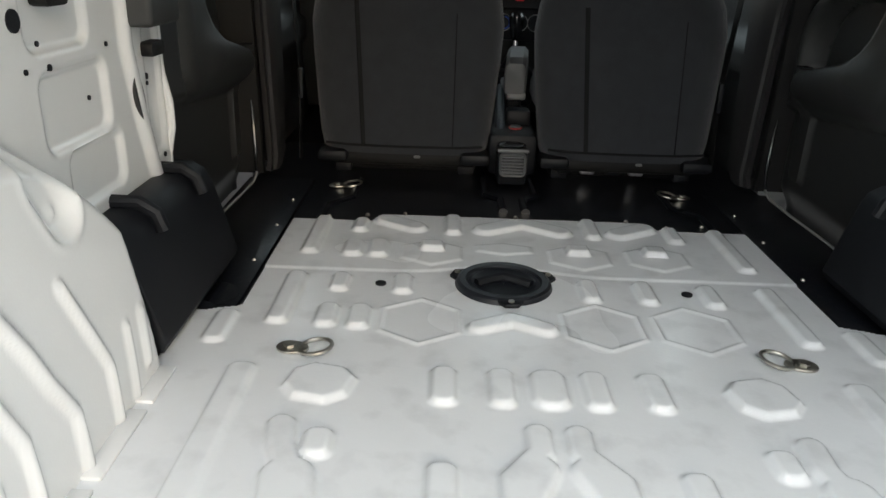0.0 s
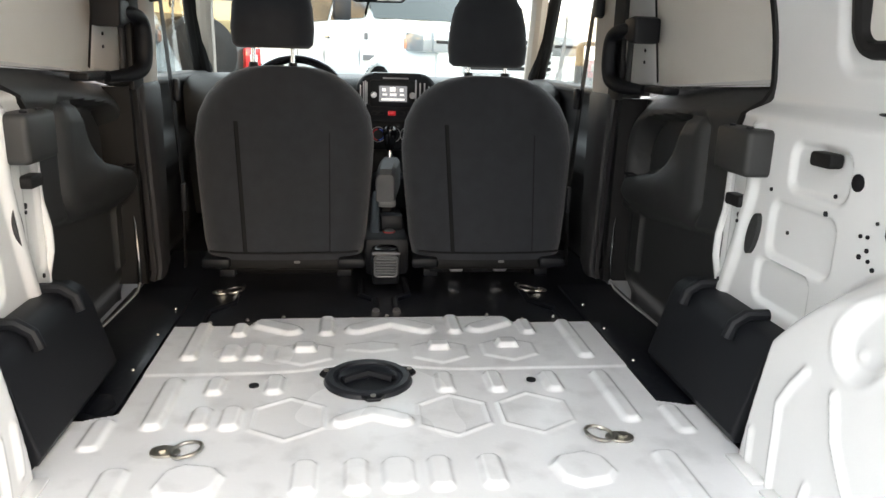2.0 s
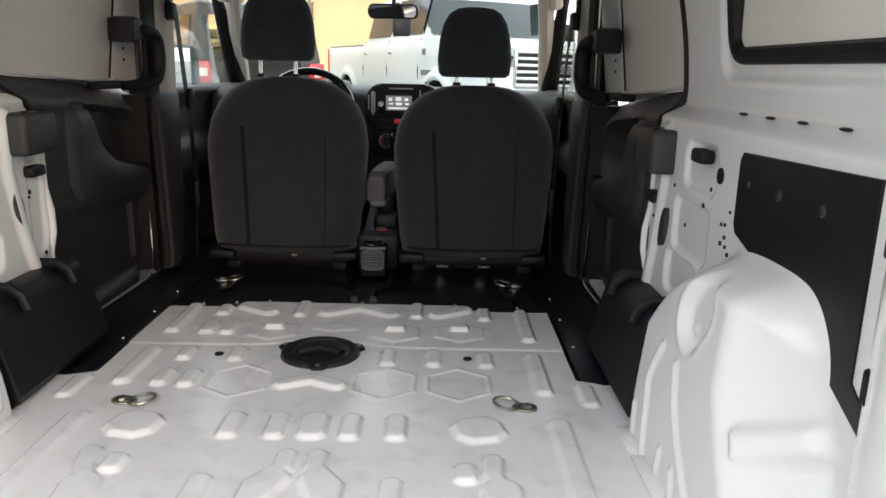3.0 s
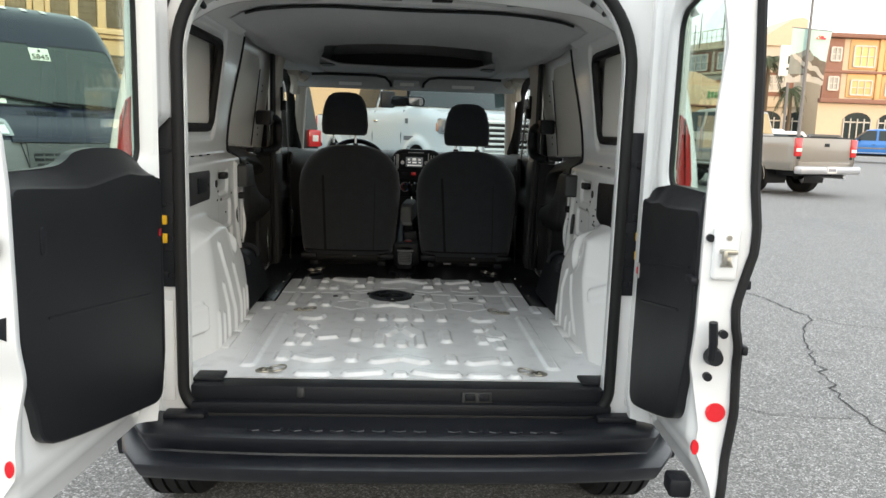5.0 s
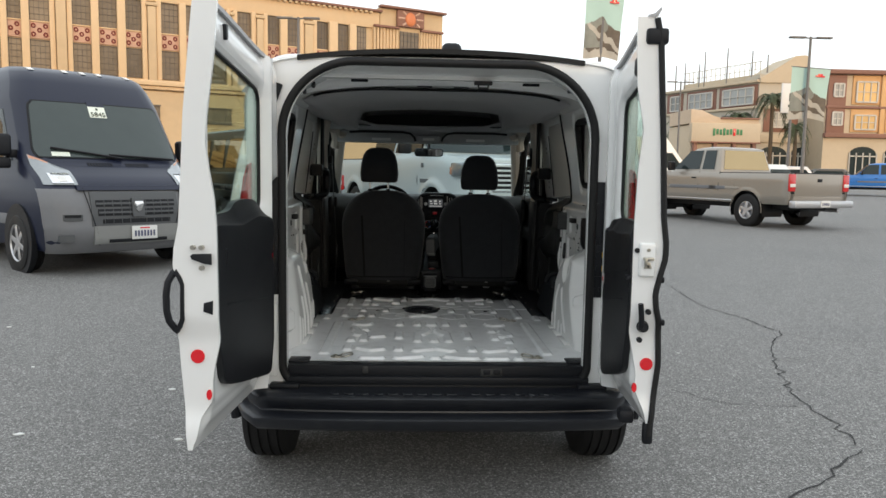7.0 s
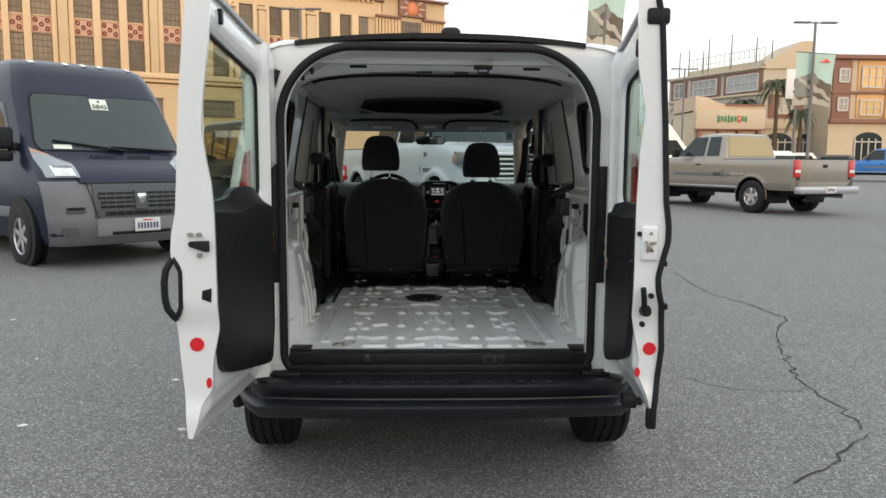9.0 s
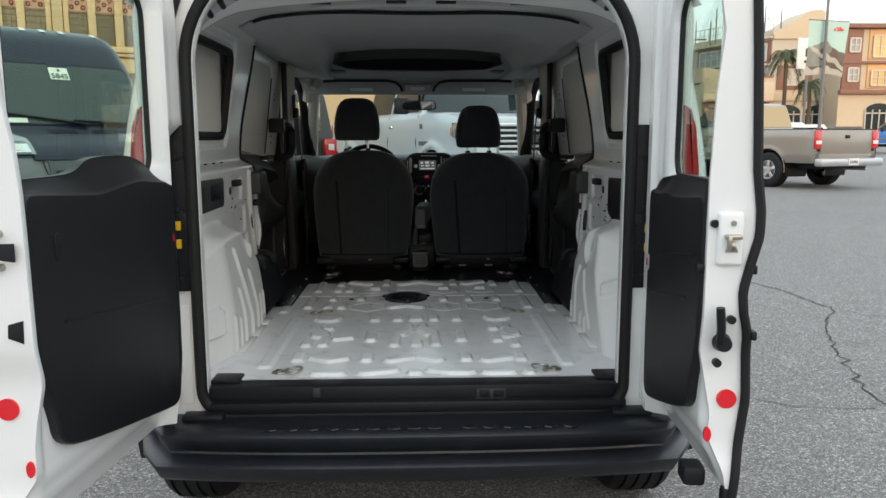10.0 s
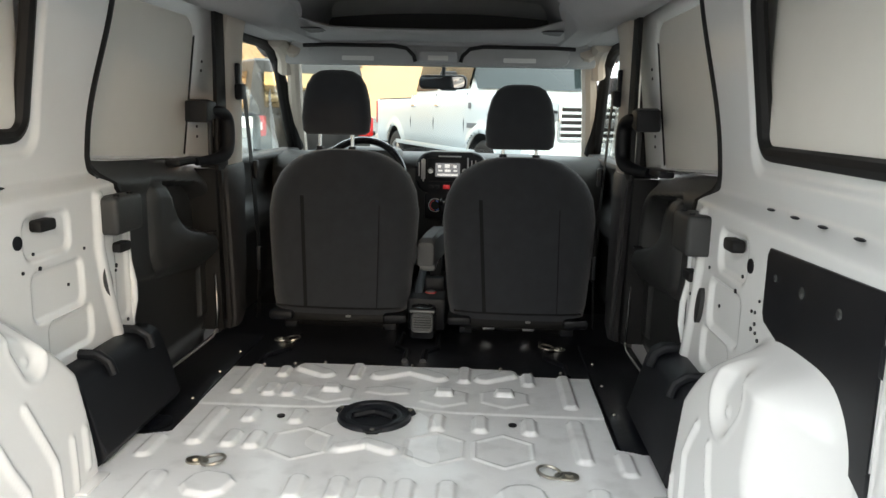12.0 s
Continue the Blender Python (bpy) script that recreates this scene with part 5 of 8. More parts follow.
    loft(bm, [[(s * x, y - 0.02, z), (s * x, y + 0.02, z), (s * (x - 0.002), y + 0.02, z), (s * (x - 0.002), y - 0.02, z)] for x, y, z in ((0.665, 2.06, 1.43), (0.652, 2.10, 1.10), (0.640, 2.12, 0.80), (0.645, 2.10, 0.57))], True, True)
    part("webbing", bm, RUBBER, b)
    part("anchor", boxes(((s * 0.672, 2.04, 1.425), (0.03, 0.05, 0.055)), bevel=0.008), BLACK, b)
    part("slide_bar", boxes(((s * 0.683, 2.05, 1.46), (0.015, 0.025, 0.13)), bevel=0.005), BLACK, b)
    part("clip", boxes(((s * 0.642, 2.11, 1.14), (0.018, 0.03, 0.07)), bevel=0.006), BLACK, b)
    part("buckle", boxes(((s * 0.638, 2.11, 0.80), (0.016, 0.03, 0.09)), bevel=0.006), BLACK, b)

# ---------------------------------------------------------------- ceiling
bm = bmesh.new()
ceiling = tagged(new("ceiling"), "grey felt headliner ahead of bare white roof ribs", "ceiling", kind="structure")


def roof_z(u):
    return 1.775 - 0.05 * np.abs(u / 0.65) ** 2.2 - 0.045 * np.clip((np.abs(u) - 0.56) / 0.16, 0, 1) ** 2


us = np.linspace(-0.72, 0.72, 61)
vs = np.linspace(0.05, 1.15, 56)


def bare(u, v):
    z = roof_z(u) - 0.0
    rib = smooth01(1 - np.abs(v - 0.44) / 0.06) * 0.045 + smooth01(1 - np.abs(v - 0.12) / 0.05) * 0.02
    panel = 0.006 * smooth01(0.5 - sd_box(u, v, 0.0, 0.68, 0.45, 0.12, 0.05) / 0.02)
    return u, v, z + 0.012 - rib + panel


pts, quads = sheet(us, vs, bare)
grid_part("roof_panel", pts, quads, WHITE, ceiling, "bare white steel roof panel with a rib")
vs = np.linspace(0.86, 2.74, 96)


def liner(u, v):
    z = roof_z(u) + 0.006 - 0.028 * smooth01((v - 0.92) / 0.35) - 0.02 * smooth01((np.abs(u) - 0.42) / 0.12) * smooth01((v - 1.0) / 0.4) - 0.045 * smooth01((np.abs(u) - 0.42) / 0.10) * smooth01((v - 1.4) / 0.4)
    z = z + 0.080 * smooth01((v - 1.86) / 0.20) * smooth01((0.53 - np.abs(u)) / 0.07)
    z = z - 0.004 * smooth01(0.5 - np.abs(v - 1.18 - 0.05 * np.cos(u * 7)) / 0.015)
    z = np.maximum(z, 1.655 + 0.03 * smooth01((np.abs(u) - 0.60) / 0.1) + 0.02 * smooth01((1.5 - v) / 0.3))
    v2 = v + 0.06 * np.cos(np.clip(np.abs(u) / 0.5, 0, 1) * math.pi) * smooth01((1.2 - v) / 0.3)
    return u, v2, z


pts, quads = sheet(us, vs, liner)
grid_part("headliner", pts, quads, LINER, ceiling, "grey felt headliner")
for x in (-0.07, 0.10, -0.33, 0.36):
    part("clip", boxes(((x, 0.52 if abs(x) > 0.2 else 0.50, 1.748), (0.07, 0.03, 0.008)), bevel=0.003), BLACK, ceiling)
bm = bmesh.new()
tube(bm, [(x, 0.845 + 0.06 * math.cos(min(abs(x) / 0.5, 1) * math.pi), float(roof_z(np.array(x))) - 0.001) for x in np.linspace(-0.62, 0.62, 36)], 0.005, 6)
part("liner_edge", bm, RUBBER, ceiling)
bm = bmesh.new()
box(bm, (0.165, 0.105, 1.722), (0.075, 0.03, 0.016), 0.004)
tube(bm, [(0.145, 0.10, 1.722), (0.145, 0.095, 1.700), (0.185, 0.095, 1.700), (0.185, 0.10, 1.722)], 0.005, 8)
part("roof_striker", bm, BLACK, ceiling, "black door striker under the roof edge")
for x in (-0.36, -0.08, 0.14, 0.40):
    part("clip", boxes(((x, 0.335, float(roof_z(np.array(x))) - 0.012), (0.075, 0.012, 0.012)), bevel=0.003), BLACK, ceiling)
# rear edge of the overhead shelf, with the dark space above it
bm = bmesh.new()
k = 60
rows = []
for i in range(k + 1):
    x = -0.72 + 1.44 * i / k
    a = min(1.0, abs(x) / 0.52)
    lip = 1.674 + 0.012 * (x / 0.5) ** 2 + 0.045 * float(smooth01((abs(x) - 0.36) / 0.22))
    rows.append([(x, 2.24, lip), (x, 2.215, lip - 0.008), (x, 2.232, lip - 0.018), (x, 2.45, 1.664), (x, 2.70, 1.668), (x, 2.80, 1.662)])
loft(bm, rows, closed=False)
part("shelf_lip", bm, LINER, ceiling, "grey felt overhead shelf")
# tray and back take a dark colour that stands for the recess's deep shade
part("shelf_tray", boxes(((0, 2.50, 1.673), (1.0, 0.50, 0.006))), PILLAR, ceiling, "shelf tray with the shade of the recess put into its dark colour")
part("header_liner", boxes(((0, 2.72, 1.663), (1.3, 0.02, 0.020))), LINER, ceiling)
part("shelf_back", boxes(((0, 2.72, 1.762), (1.3, 0.02, 0.176)), ((0, 2.45, 1.850), (1.1, 0.55, 0.012))), PILLAR, ceiling, "back of the overhead shelf, darkened to stand for deep shade")
for s in (-1, 1):
    bm = bmesh.new()
    # side valance from the roof to the door tops
    high, low = ((0.46, 1.742), (0.54, 1.71), (0.62, 1.685), (0.70, 1.68), (0.80, 1.69)), ((0.52, 1.668), (0.57, 1.672), (0.62, 1.668), (0.68, 1.662), (0.78, 1.660))
    rows = []
    for y in (2.00, 2.08, 2.14, 2.18, 2.22, 2.26, 2.30, 2.34, 2.40, 2.80):
        k_ = float(smooth01((y - 2.06) / 0.34))
        rows.append([(s * (a[0] + (b[0] - a[0]) * k_), y, a[1] + (b[1] - a[1]) * k_) for a, b in zip(high, low)])
    loft(bm, rows, closed=False)
    part("side_valance", bm, LINER, ceiling)
    bm = bmesh.new()
    rows = [[(s * x, y, z) for x, z in ((0.60, 1.745), (0.66, 1.725), (0.71, 1.722), (0.80, 1.725))] for y in (0.95, 1.2, 1.95)]
    loft(bm, rows, closed=False)
    part("side_rail", bm, LINER, ceiling)
    # sun visors
    v = thing("sun_visor", "grey folded sun visor with a white label", "sun visor", "sun visors")
    bm = bmesh.new()
    prism(bm, rounded(min(s * 0.10, s * 0.58), 1.575, max(s * 0.10, s * 0.58), 1.652, 0.030, 5), "y", 2.735, 2.760, 0.008)
    part("flap", bm, LINER, v)
    bm = bmesh.new()
    prism(bm, rounded(s * 0.36 - 0.072, 1.586, s * 0.36 + 0.072, 1.606, 0.004, 3), "y", 2.731, 2.737)
    part("label", bm, material("visor_label", (0.85, 0.85, 0.84), 0.5), v, "white paper label")
    bm = bmesh.new()
    tube(bm, [(s * 0.60, 2.704, 1.645), (s * 0.50, 2.704, 1.650), (s * 0.20, 2.704, 1.650), (s * 0.14, 2.704, 1.640), (s * 0.108, 2.704, 1.61), (s * 0.100, 2.704, 1.583)], 0.0085, 6)
    part("hinge_rod", bm, RUBBER, v)
lamp = thing("map_lamp", "grey roof console with a reading lamp", "interior lamp")
part("housing", boxes(((0, 2.74, 1.605), (0.17, 0.07, 0.05)), bevel=0.014), LINER, lamp)
part("lens", boxes(((0, 2.703, 1.600), (0.09, 0.008, 0.022)), bevel=0.003), material("lamp_lens", (0.75, 0.75, 0.72), 0.25), lamp)

mirror = thing("rear_view_mirror", "black rear-view mirror hanging from the windscreen", "mirror",
               m=pose(0, 2.97, 1.507, 5, 0, -9) @ pose(0, -2.97, -1.507))
bm = bmesh.new()
prism(bm, rounded(-0.105, 1.475, 0.125, 1.540, 0.022, 5), "y", 2.955, 2.990, 0.010)
part("shell", bm, BLACK, mirror)
bm = bmesh.new()
prism(bm, rounded(-0.098, 1.482, 0.118, 1.533, 0.018, 5), "y", 2.950, 2.953)
part("mirror_glass", bm, material("mirror_silver", (0.75, 0.77, 0.78), 0.02, metal=1.0, vary=0.0, rough_vary=0.0), mirror, "mirror glass")
bm = bmesh.new()
tube(bm, [(0.01, 2.98, 1.53), (0.01, 2.99, 1.585), (0.01, 2.97, 1.62)], 0.010, 8)
part("stalk", bm, BLACK, mirror)


# ---------------------------------------------------------------- seats
DULL_CLIP = material("dull_clip", (0.20, 0.20, 0.20), 0.5)


def seat(x, top, tilt_x, lift, name_label):
    t = thing("front_seat", name_label, "car seat", "front seats", m=pose(x, 2.03, 0.55))
    # backrest: a padded shell, widest at shoulder height
    rows = []
    zs = [0.065, 0.075, 0.12, 0.22, 0.34, 0.44, 0.52, 0.58, 0.62, 0.65, 0.668, 0.675]
    hs = [0.235, 0.252, 0.262, 0.272, 0.283, 0.289, 0.277, 0.249, 0.213, 0.168, 0.118, 0.07]
    for i, (z, h) in enumerate(zip(zs, hs)):
        zz = z * top / 0.675
        lean = 0.16 * zz
        th = 0.150 if z < 0.6 else 0.150 - (z - 0.6) * 0.9
        rng = []
        n = 28
        for k in range(n):
            a = 2 * math.pi * k / n
            c, s = math.cos(a), math.sin(a)
            ex = abs(c) ** 0.46 * (1 if c > 0 else -1)
            ey = abs(s) ** 0.80 * (1 if s > 0 else -1)
            rng.append((h * ex, lean - 0.02 + (th * 0.5) * (1 + ey) - 0.012 * (1 - abs(c) ** 2) * (1 if s < 0 else 0), zz))
        rows.append(rng)
    bm = bmesh.new()
    loft(bm, rows, True, True)
    back = part("backrest", bm, FABRIC, t, sharp=60)
    # sewn pleats down the back: a folded strip and a fine seam
    def face_y(px, z):
        c = min(1.0, (abs(px) / 0.278)) ** (1 / 0.46)
        return 0.16 * z - 0.02 + 0.075 * (1 - (1 - c * c) ** 0.40) - 0.012 * (1 - c * c) - 0.001
    for px, half, name in ((-0.135, 0.0068, "pleat"), (0.145, 0.0012, "seam")):
        bm = bmesh.new()
        loft(bm, [[(px - (0.06 if half > 0.003 else 0.0) * (z - 0.3) + dx, face_y(px, z) + dy, z) for dx, dy in ((-half, -0.0005), (-half * 0.5, -0.003), (half, -0.0005), (half, 0.012), (-half, 0.012))] for z in np.linspace(0.09, 0.50 if half > 0.003 else 0.47, 16)], True, True)
        part(name, bm, SEAM, back)
    bm = bmesh.new()
    tube(bm, [(-0.235, -0.010, 0.092), (-0.16, -0.020, 0.089), (0.0, -0.024, 0.088), (0.16, -0.020, 0.089), (0.235, -0.010, 0.092)], 0.004, 6)
    part("hem", bm, SEAM, back)
    bm = bmesh.new()
    prism(bm, rounded(0.03, 0.055, 0.050, 0.063, 0.004, 3), "y", -0.028, -0.022, 0.001)
    part("zip_pull", bm, DULL_CLIP, back)
    # base, hinge covers and rails
    part("cushion", boxes(((0, 0.34, 0.20), (0.50, 0.50, 0.14)), bevel=0.05), FABRIC, t)
    part("skirt", boxes(((0, 0.13, 0.022), (0.44, 0.14, 0.06)), bevel=0.012), RUBBER, t)
    part("seat_pan", boxes(((0, 0.06, 0.045), (0.44, 0.12, 0.045)), bevel=0.012), RUBBER, t)
    for sx in (-1, 1):
        part("hinge_cover", boxes(((sx * 0.215, 0.01, 0.055), (0.09, 0.09, 0.035)), bevel=0.012), BLACK, t)
        part("rail", boxes(((sx * 0.19, 0.30, 0.008), (0.05, 0.55, 0.03)), bevel=0.006), BLACK, t)
        part("rail_post", boxes(((sx * 0.19, 0.30, 0.075), (0.04, 0.40, 0.13)), bevel=0.006), BLACK, t)
    # head rest on two posts
    z0 = top + lift
    rows = []
    for z, h, th in ((0.0, 0.112, 0.055), (0.012, 0.127, 0.075), (0.06, 0.132, 0.088), (0.13, 0.126, 0.090), (0.185, 0.112, 0.083), (0.218, 0.092, 0.068), (0.235, 0.064, 0.045), (0.240, 0.03, 0.02)):
        rng = []
        for k in range(24):
            a = 2 * math.pi * k / 24
            c, s = math.cos(a), math.sin(a)
            rng.append((tilt_x + h * abs(c) ** 0.5 * (1 if c > 0 else -1), 0.105 + 0.05 + th * 0.5 * abs(s) ** 0.6 * (1 if s > 0 else -1) + 0.05 * z, z0 + z))
        rows.append(rng)
    bm = bmesh.new()
    loft(bm, rows, True, True)
    head = part("headrest", bm, FABRIC, t, sharp=60)
    for sx in (tilt_x - 0.062, tilt_x + 0.062):
        bm = bmesh.new()
        cyl(bm, (sx, 0.145, top - 0.03), (sx, 0.150, z0 + 0.02), 0.0065, seg=12)
        part("post", bm, CHROME, head, "chrome headrest post")
        bm = bmesh.new()
        cyl(bm, (sx, 0.143, top - 0.015), (sx, 0.144, top + 0.010), 0.017, 0.014, seg=14)
        part("guide", bm, BLACK, head)
    return t


seat(-0.315, 0.670, -0.035, 0.055, "black cloth driver seat with adjustable headrest")
seat(0.354, 0.655, -0.006, 0.028, "black cloth passenger seat with lower headrest")
for x in (0.18, 0.25, 0.33, 0.40):
    part("seat_wire", boxes(((x, 2.06, 0.572), (0.045, 0.03, 0.022)), bevel=0.006), SILVER if x in (0.25, 0.40) else BLACK, bpy.data.objects["front_seat.001"]).matrix_parent_inverse = bpy.data.objects["front_seat.001"].matrix_basis.inverted()

# ---------------------------------------------------------------- centre console
con = thing("centre_console", "black plastic centre console with arm rest, vent and gear lever", "console")
part("base", boxes(((0.015, 2.42, 0.615), (0.15, 0.76, 0.13)), bevel=0.02), BLACK, con)
part("tail", boxes(((0.008, 2.03, 0.602), (0.088, 0.19, 0.104)), bevel=0.012), BLACK, con)
DULL = material("satin_grey_plastic", (0.15, 0.155, 0.16), 0.38, vary=0.08)
bm = bmesh.new()
loft(bm, [[(x, y, z) for x, z in rounded(-0.032 + i, 0.579 + i, 0.048 - i, 0.650 - i, 0.016 - i * 0.6, 5)] for i, y in ((0.0, 1.938), (0.0, 1.928), (0.003, 1.924), (0.006, 1.925), (0.008, 1.936))])
vent = part("vent", bm, DULL, con, "rear air vent in a satin grey frame")
for k in range(6):
    part("slat", boxes(((0.008, 1.931, 0.592 + 0.0092 * k), (0.064, 0.010, 0.0042)), bevel=0.001), DULL, vent)
part("tray_lip", boxes(((0.008, 1.940, 0.655), (0.092, 0.014, 0.010)), bevel=0.004), DULL, con)
bm = bmesh.new()
loft(bm, [[(0.008 + r * 1.15 * math.cos(a), 2.005 + r * math.sin(a), z) for a in [2 * math.pi * k / 28 for k in range(28)]] for r, z in ((0.038, 0.655), (0.038, 0.659), (0.034, 0.660), (0.031, 0.656), (0.001, 0.655))])
part("cup_holder", bm, GLOSS_BLACK, con, "oval cup holder")
bm = bmesh.new()
cyl(bm, (0.025, 2.12, 0.645), (0.025, 2.12, 0.690), 0.020, 0.017, seg=20)
knob_ = part("selector_knob", bm, DULL, con, "round knob with red rings")
for r, z in ((0.021, 0.672), (0.020, 0.684)):
    bm = bmesh.new()
    tube(bm, [(0.025 + r * math.cos(a), 2.12 + r * math.sin(a), z) for a in [2 * math.pi * k / 20 for k in range(20)]], 0.0022, 6, closed=True)
    part("red_ring", bm, material("red_ring", (0.55, 0.04, 0.04), 0.35) if z < 0.68 else bpy.data.materials["red_ring"], knob_)
part("storage_box", boxes(((0.037, 2.20, 0.700), (0.080, 0.07, 0.060)), bevel=0.014), BLACK, con)
bm = bmesh.new()
loft(bm, [[(0.008 + 0.10 * (y - 2.05) + px * w, y, 0.800 + pz * h) for px, pz in ((-1, 0.05), (-1.02, 0.5), (-0.92, 0.88), (-0.6, 1.0), (0.6, 1.0), (0.92, 0.88), (1.02, 0.5), (1, 0.05), (0.8, 0.0), (-0.8, 0.0))]
          for y, w, h in ((2.050, 0.027, 0.072), (2.054, 0.031, 0.088), (2.075, 0.033, 0.104), (2.20, 0.035, 0.108), (2.36, 0.036, 0.104), (2.385, 0.030, 0.080))], True, True)
part("arm_rest", bm, material("arm_rest_vinyl", (0.075, 0.077, 0.080), 0.55, vary=0.1, grain=120, bump=0.2, bump_scale=700), con, "charcoal vinyl arm rest")
part("arm_base", boxes(((0.015, 2.21, 0.791), (0.060, 0.30, 0.026)), bevel=0.010), DULL, con, "grey plastic underside of the arm rest")
part("arm_post", boxes(((0.03, 2.34, 0.72), (0.05, 0.06, 0.14)), bevel=0.01), BLACK, con)
bm = bmesh.new()
tube(bm, [(-0.020, 2.10, 0.640), (-0.022, 2.15, 0.690), (-0.018, 2.26, 0.735), (-0.012, 2.38, 0.765)], lambda t: 0.019 - 0.006 * t, 10)
part("hand_brake", bm, material("slate_vinyl", (0.07, 0.085, 0.10), 0.4), con, "slate grey hand brake gaiter")
bm = bmesh.new()
loft(bm, [[(0.047 + r * math.cos(a), 2.60 + r * 0.9 * math.sin(a), z) for a in [2 * math.pi * k / 20 for k in range(20)]] for r, z in ((0.010, 0.896), (0.016, 0.905), (0.024, 0.940), (0.028, 0.970), (0.027, 0.985), (0.020, 0.995), (0.002, 0.998))])
part("gear_knob", bm, GLOSS_BLACK, con, "black gear lever knob")
bm = bmesh.new()
cyl(bm, (0.047, 2.60, 0.870), (0.047, 2.60, 0.900), 0.015, 0.010, seg=18)
part("gear_collar", bm, CHROME, con, "chrome collar of the gear lever")
bm = bmesh.new()
cyl(bm, (0.050, 2.61, 0.80), (0.047, 2.60, 0.875), 0.052, 0.016, seg=20)
part("gear_gaiter", bm, BLACK, con, "pleated black gear gaiter")
part("gear_surround", boxes(((0.047, 2.62, 0.735), (0.14, 0.18, 0.13)), bevel=0.02), BLACK, con)

# ---------------------------------------------------------------- dashboard
dash = thing("dashboard", "black dashboard with a lit radio screen and round dials", "dashboard")
bm = bmesh.new()
prof = [(2.80, 0.60), (2.72, 0.80), (2.70, 0.98), (2.68, 1.06), (2.69, 1.13), (2.74, 1.165), (2.90, 1.180), (3.20, 1.150), (3.36, 1.12), (3.36, 0.60)]
loft(bm, [[(x, y + 0.05 * (x / 0.72) ** 2, z - 0.01 * (x / 0.72) ** 2) for y, z in prof] for x in np.linspace(-0.76, 0.76, 14)], True, True)
part("dash_body", bm, TRIM, dash, sharp=50)
bm = bmesh.new()
prism(bm, rounded(-0.085, 1.010, 0.232, 1.195, (0.06, 0.06, 0.07, 0.07), 8), "y", 2.615, 2.73, 0.018, 3)
hood = part("centre_pod", bm, BLACK, dash, "gloss black centre pod")
bm = bmesh.new()
prism(bm, rounded(-0.032, 1.066, 0.150, 1.168, 0.010, 3), "y", 2.606, 2.62, 0.003)
part("radio_face", bm, BLACK, hood)
SCREEN = material("radio_screen", (0.05, 0.05, 0.06), 0.15, vary=0.0, emit=(0.75, 0.80, 0.85), emit_strength=0.05)
part("screen", boxes(((0.058, 2.603, 1.117), (0.108, 0.004, 0.060)), bevel=0.001), SCREEN, hood, "lit radio screen")
ICON = material("screen_icon", (0.9, 0.9, 0.9), 0.3, emit=(1, 1, 1), emit_strength=0.12)
bm = bmesh.new()
for cx, cz, sx, sz in ((0.022, 1.132, 0.014, 0.012), (0.056, 1.134, 0.022, 0.016), (0.090, 1.132, 0.014, 0.012), (0.026, 1.114, 0.018, 0.007), (0.058, 1.114, 0.026, 0.010), (0.092, 1.114, 0.016, 0.007), (0.058, 1.096, 0.09, 0.008)):
    box(bm, (cx, 2.600, cz), (sx, 0.002, sz))
part("screen_icons", bm, ICON, hood)
for x in (-0.017, 0.133):
    bm = bmesh.new()
    cyl(bm, (x, 2.588, 1.112), (x, 2.61, 1.112), 0.010, 0.013, seg=18)
    part("knob", bm, SILVER, hood)
for x in (-0.068, -0.056, -0.043, 0.163, 0.180, 0.197, 0.212):
    part("vent_bar", boxes(((x, 2.608, 1.118), (0.0045, 0.014, 0.085 if -0.06 < x < 0.19 else 0.06)), bevel=0.001), SILVER, hood)
part("slot_bar", boxes(((0.067, 2.604, 1.176), (0.10, 0.006, 0.006)), bevel=0.002), SILVER, hood)
part("hazard_switch", boxes(((0.054, 2.610, 1.042), (0.030, 0.008, 0.018)), bevel=0.002), material("hazard_red", (0.6, 0.02, 0.02), 0.3, emit=(1, 0.03, 0.06), emit_strength=0.03), hood, "red hazard switch")
for x in (-0.014, 0.012, 0.095, 0.125):
    part("switch", boxes(((x, 2.611, 1.042), (0.020, 0.006, 0.014)), bevel=0.002), BLACK, hood)
part("heater_panel", boxes(((0.067, 2.68, 0.95), (0.23, 0.05, 0.12)), bevel=0.015), BLACK, dash)
for x in (0.003, 0.062, 0.120):
    bm = bmesh.new()
    cyl(bm, (x, 2.640, 0.955), (x, 2.66, 0.955), 0.027, 0.029, seg=24)
    part("heater_dial", bm, BLACK, dash, "round heater dial")
    bm = bmesh.new()
    tube(bm, [(x + 0.029 * math.cos(a), 2.652, 0.955 + 0.029 * math.sin(a)) for a in [2 * math.pi * k / 20 for k in range(20)]], 0.0022, 6, closed=True)
    part("dial_ring", bm, SILVER, dash)
    if x < 0.06:
        for a0, tint in ((100, (0.60, 0.03, 0.05)), (-80, (0.03, 0.10, 0.55))):
            bm = bmesh.new()
            tube(bm, [(x + 0.022 * math.cos(radians(a0 + 16 * k)), 2.638, 0.955 + 0.022 * math.sin(radians(a0 + 16 * k))) for k in range(11)], 0.0028, 6)
            part("scale_arc", bm, material("dial_mark" if a0 > 0 else "dial_mark_cold", tint, 0.35), dash, "red warm arc" if a0 > 0 else "blue cold arc")
for x, z0, z1 in ((-0.060, 1.065, 1.165), (0.157, 1.060, 1.172)):
    part("trim_strip", boxes(((x + 0.011 * (1 if x < 0 else -1), 2.604, (z0 + z1) / 2), (0.006, 0.010, z1 - z0)), bevel=0.002), SILVER, hood, "satin silver strip")
part("instrument_hood", boxes(((-0.33, 2.74, 1.165), (0.34, 0.20, 0.075)), bevel=0.03), TRIM, dash)
